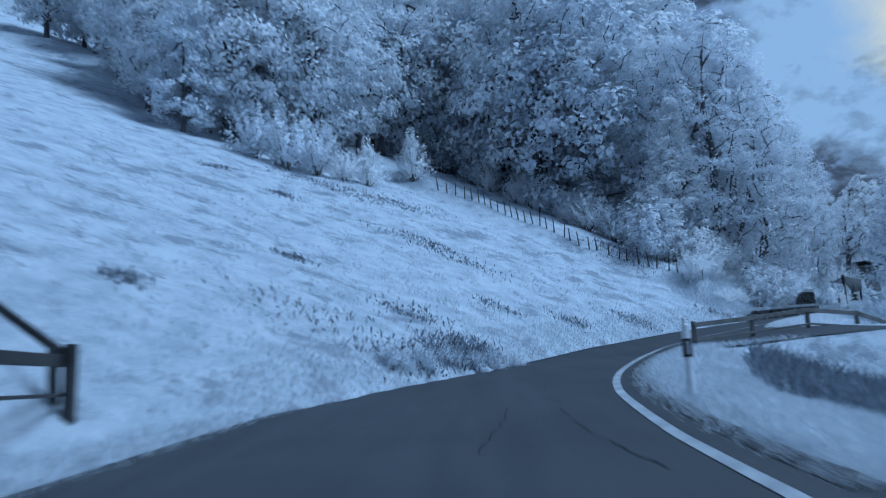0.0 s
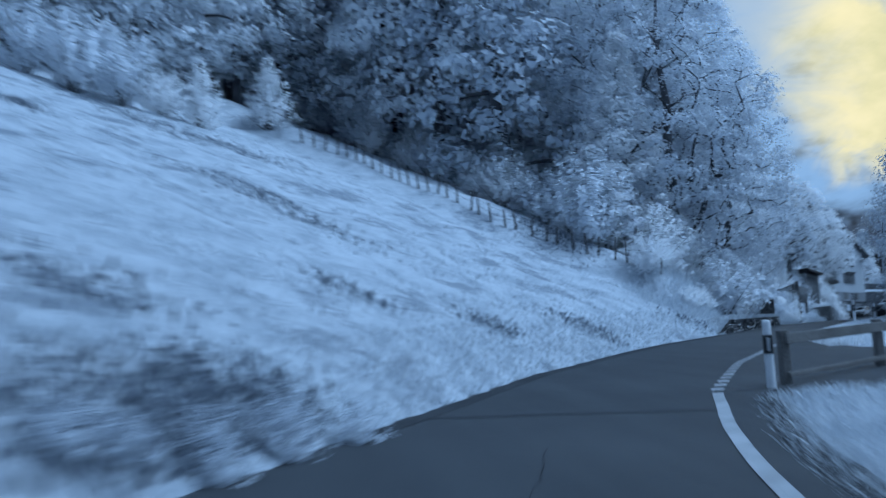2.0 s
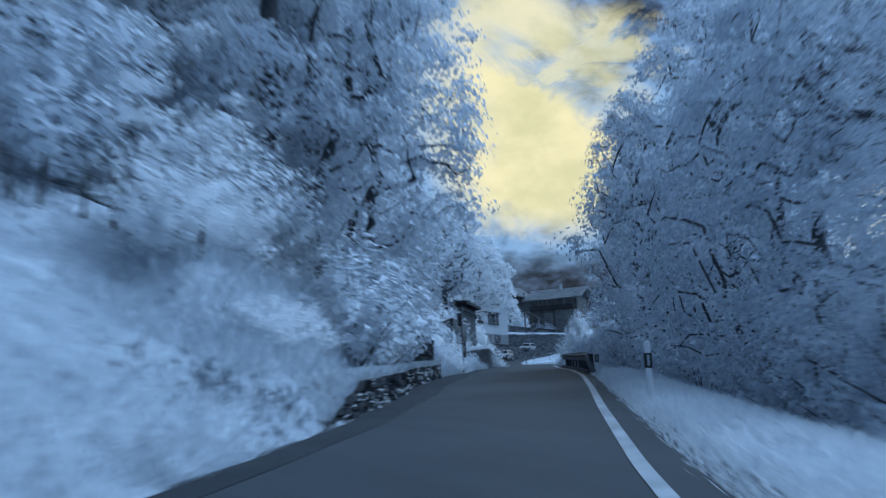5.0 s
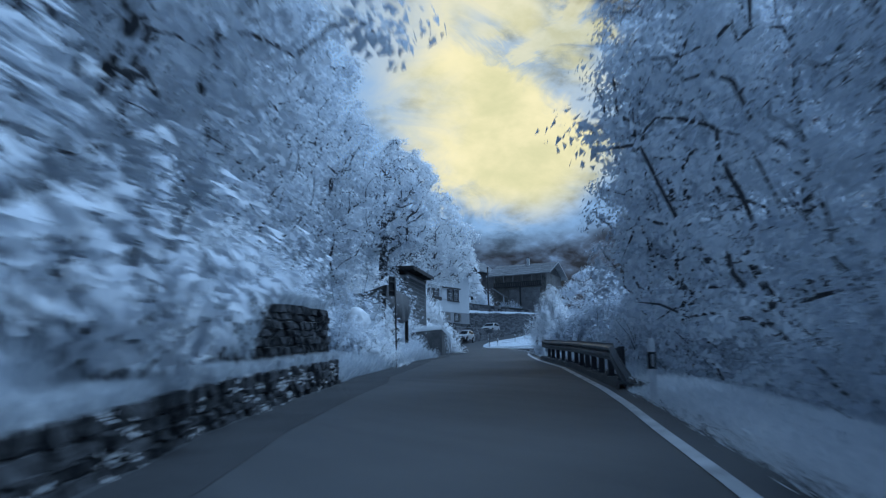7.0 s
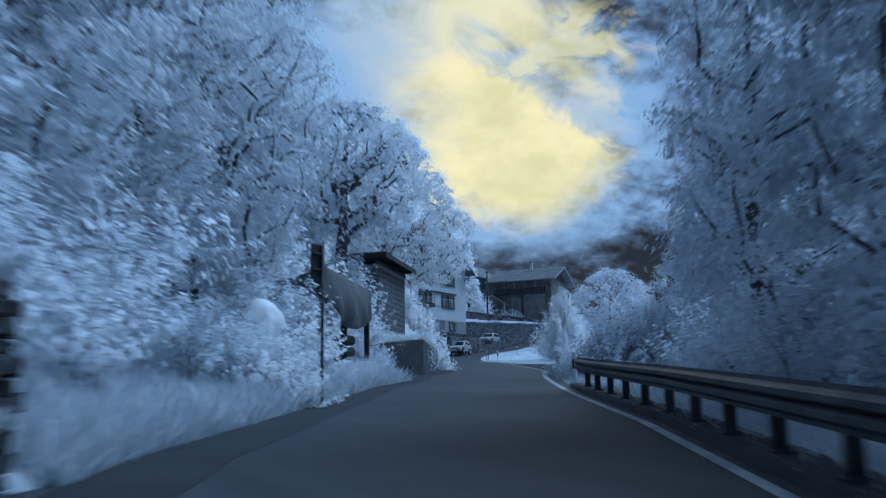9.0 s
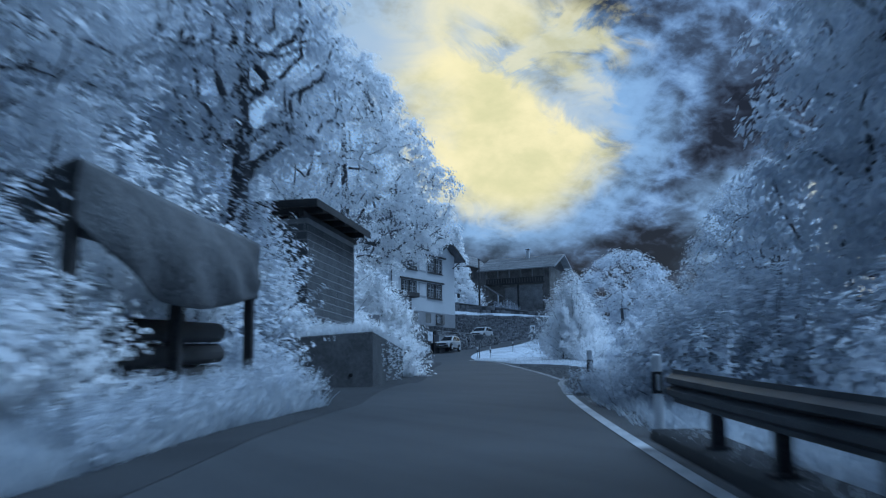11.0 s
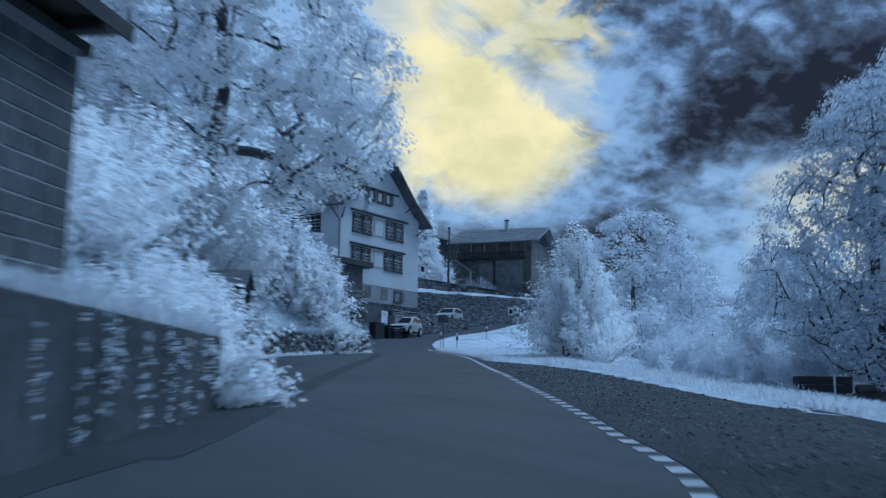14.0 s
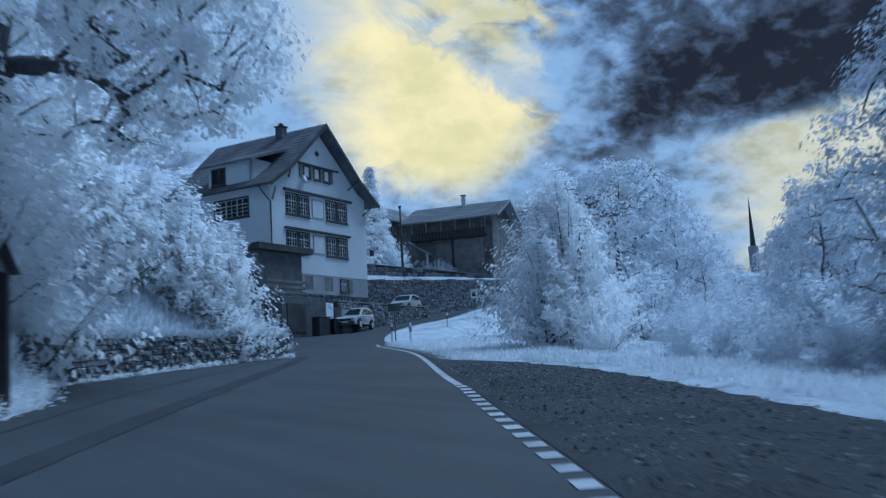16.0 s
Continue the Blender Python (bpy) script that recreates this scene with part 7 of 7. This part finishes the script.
grass("island_grass", "short bright grass on the road island", 30000, 7, lambda r, n: (lambda s: (s, right_line(s) + np.maximum(0.3, lerp(s, [(110, 2.6), (114, 4.0), (120, 4.1), (124, 3.5), (130, 3.35), (136, 3.05), (140.3, 1.95), (143.5, 0.45), (148, 0.35)])) + 6.5 * r.random(n) ** 1.5))(r.uniform(108, 168, n)), 0.16, 0.014, GRASS_BRIGHT_LIT)
grass("bank_scrub", "pale weeds along the foot of the bank", 14000, 8, lambda r, n: (lambda s: (s, -left_edge(s) - 0.85 - 2.2 * r.random(n)))(r.uniform(121, 151, n)), 0.3, 0.018, GRASS)


def wall_tufts(name, label, count, seed, s0, s1, back0, back1, tall, up, blade, wide):
    """Grass growing on the top of a wall beside the road and falling over its face."""
    rng = np.random.default_rng(seed)
    s = rng.uniform(s0, s1, count)
    p = on_road(s, -left_edge(s) - back0 - (back1 - back0) * rng.random(count) ** 1.5)
    z = p[:, 2] + up + tall((s - s0) / (s1 - s0)) - 0.06
    tagged(new(name, quads(name, blades(rng, p[:, 0], p[:, 1], z, blade, wide), GRASS)), label, "grass", kind="stuff")


wall_tufts("wall_grass", "pale grass along the top of a dark stone wall", 9000, 31, 56.2, 81.3, 0.1, 0.9, lambda k: (0.62 - 0.04 * k) * np.minimum(1.0, 0.2 + 7 * k), 0.0, 0.22, 0.014)
wall_tufts("wall_grass", "pale grass along the top of a dark stone wall", 5000, 32, 74.6, 82.0, 0.4, 1.3, lambda k: (1.2 - 0.04 * k) * np.minimum(1.0, 0.2 + 6 * k), 0.5, 0.3, 0.014)
wall_tufts("wall_grass", "pale grass over the rubble revetment", 12000, 33, 138.6, 152.3, 0.1, 1.1, lambda k: 1.3 - 0.45 * k, -0.05, 0.26, 0.015)


def concrete_tufts():
    """Long grass falling over the top of the concrete wall."""
    rng = np.random.default_rng(35)
    n = 7000
    t, back = rng.random(n), 0.75 * rng.random(n) ** 1.4
    front = rng.random(n) < 0.3
    x = np.where(front, 46.85 - 3.1 * t - 0.3 * back, 46.85 + 3.95 * t - 0.8 * back)
    y = np.where(front, 101.75 - 1.35 * t + 0.9 * back, 101.75 + 5.85 * t + 0.5 * back)
    z = np.where(front, 8.80 - 0.34 * t, 8.80 - 0.09 * t)
    tagged(new("wall_grass", quads("wall_grass", blades(rng, x, y, z - 0.02, 0.2 + 0.15 * back, 0.012), GRASS_BRIGHT_LIT)), "long pale grass along the top of a concrete wall", "grass", kind="stuff")


concrete_tufts()


def face_plants(name, label, count, seed, s0, s1, back, low, high, leaf):
    """Small plants rooted in the joints of a wall's face, thickest at its foot."""
    rng = np.random.default_rng(seed)
    s = rng.uniform(s0, s1, count)
    up = low + (high - low) * rng.random(count) ** 1.5
    p = on_road(s, -left_edge(s) - back + 0.05, up)
    allq = [leaves_at(rng, c, rng.uniform(0.06, 0.16), 14, leaf) for c in p]
    tagged(new(name, quads(name, np.concatenate(allq), LEAF_BRIGHT)), label, "plants", kind="stuff")


face_plants("wall_plants", "small pale plants in the joints of a rubble wall", 70, 41, 138.8, 152.0, 0.05, 0.0, 1.0, 0.04)
face_plants("wall_plants", "low pale weeds along the foot of a rubble wall", 220, 43, 138.8, 152.4, -0.06, 0.0, 0.1, 0.045)
face_plants("wall_plants", "small pale plants in the joints of a stone wall", 60, 42, 57, 81, 0.10, 0.0, 0.6, 0.028)


def meadow_places(rng, n):
    m = n // 9
    s = rng.uniform(4, 60, m)
    d = 0.5 + 26 * rng.random(m) ** 1.4
    k = rng.integers(0, m, n)
    return s[k] + rng.normal(size=n) * 0.16, -left_edge(s[k]) - d[k] - rng.normal(size=n) * 0.16


grass("meadow_tufts", "scattered tufts of grass on the meadow", 24000, 9, meadow_places, 0.17, 0.014, GRASS)


def build_stones_in_gravel():
    rng = np.random.default_rng(12)
    n = 9000
    s = rng.uniform(108, 140, n)
    wide = lerp(s, [(106.5, 0.3), (110, 2.4), (114, 3.8), (120, 3.9), (124, 3.9), (127, 3.95), (130, 3.5), (136, 2.85), (140.3, 1.8), (142, 1.0)])
    off = right_line(s) + 0.25 + (wide - 0.3) * rng.random(n)
    p = on_road(s, off, 0.008)
    r = 0.010 + 0.022 * rng.random(n) ** 3
    octa = np.array(((1, 0, 0), (0, 1, 0), (-1, 0, 0), (0, -1, 0), (0, 0, 0.7), (0, 0, -0.5)))
    tri = np.array(((0, 1, 4), (1, 2, 4), (2, 3, 4), (3, 0, 4)))
    v = (octa[None] * r[:, None, None] * (1 + 0.35 * rng.normal(size=(n, 6, 3))) + p[:, None]).reshape(-1, 3)
    f = (tri[None] + 6 * np.arange(n)[:, None, None]).reshape(-1, 3)
    ob = new("gravel_stones", shape("gravel_stones", v, f.tolist(), PEBBLE))
    tagged(ob, "loose stones on the gravel lay-by", "gravel", kind="stuff")


build_stones_in_gravel()


def dark_weeds():
    """Broken ground with dull weeds on the meadow."""
    rng = np.random.default_rng(21)
    spots = [((-1.6, 20.8), (0.2, 24.3), 0.6, 420), ((0.2, 24.3), (1.5, 26.8), 0.6, 2200), ((4.6, 37.6), (5.0, 38.2), 0.45, 140), ((7.6, 42.9), (9.4, 43.6), 0.6, 240), ((-2.6, 45.9), (1.4, 43.9), 0.8, 520), ((-9.2, 55.2), (-2.0, 57.5), 1.1, 1000),
             ((1.4, 35.2), (2.2, 35.6), 0.45, 110), ((-8.9, 45.8), (-8.2, 46.2), 0.35, 160), ((-13, 49.2), (-12, 48.7), 0.35, 160), ((-6.7, 18.4), (-6.4, 18.6), 0.25, 140), ((9.6, 59.5), (12.4, 57.6), 0.5, 800), ((13.8, 51.2), (15.8, 53.2), 0.5, 160),
             ((-5.5, 30), (-4.9, 30.4), 0.3, 160), ((-1.8, 27.5), (-0.6, 28.2), 0.5, 160), ((-4.2, 21.5), (-2.2, 23.0), 0.8, 120)]
    xs, ys = [], []
    for a, b, spread, n in spots:
        k = rng.random(n)
        xs.append(a[0] + (b[0] - a[0]) * k + rng.normal(size=n) * spread)
        ys.append(a[1] + (b[1] - a[1]) * k + rng.normal(size=n) * spread)
    x, y = np.concatenate(xs), np.concatenate(ys)
    s, off, _ = road_coords(x, y)
    ok = off < -left_edge(s) - 0.15
    x, y = x[ok], y[ok]
    ob = new("dark_weeds", quads("dark_weeds", blades(rng, x, y, land(x, y), 0.19, 0.026), NEEDLE))
    tagged(ob, "dull dark weeds on broken ground in the meadow", "weeds", kind="stuff")


dark_weeds()

retire(*WOODS, *WOODS_FAR, *BROAD, YOUNG, SLIM, IVIED, THIN, ROUND, GLOW, GIANT, *BUSHES, POST)
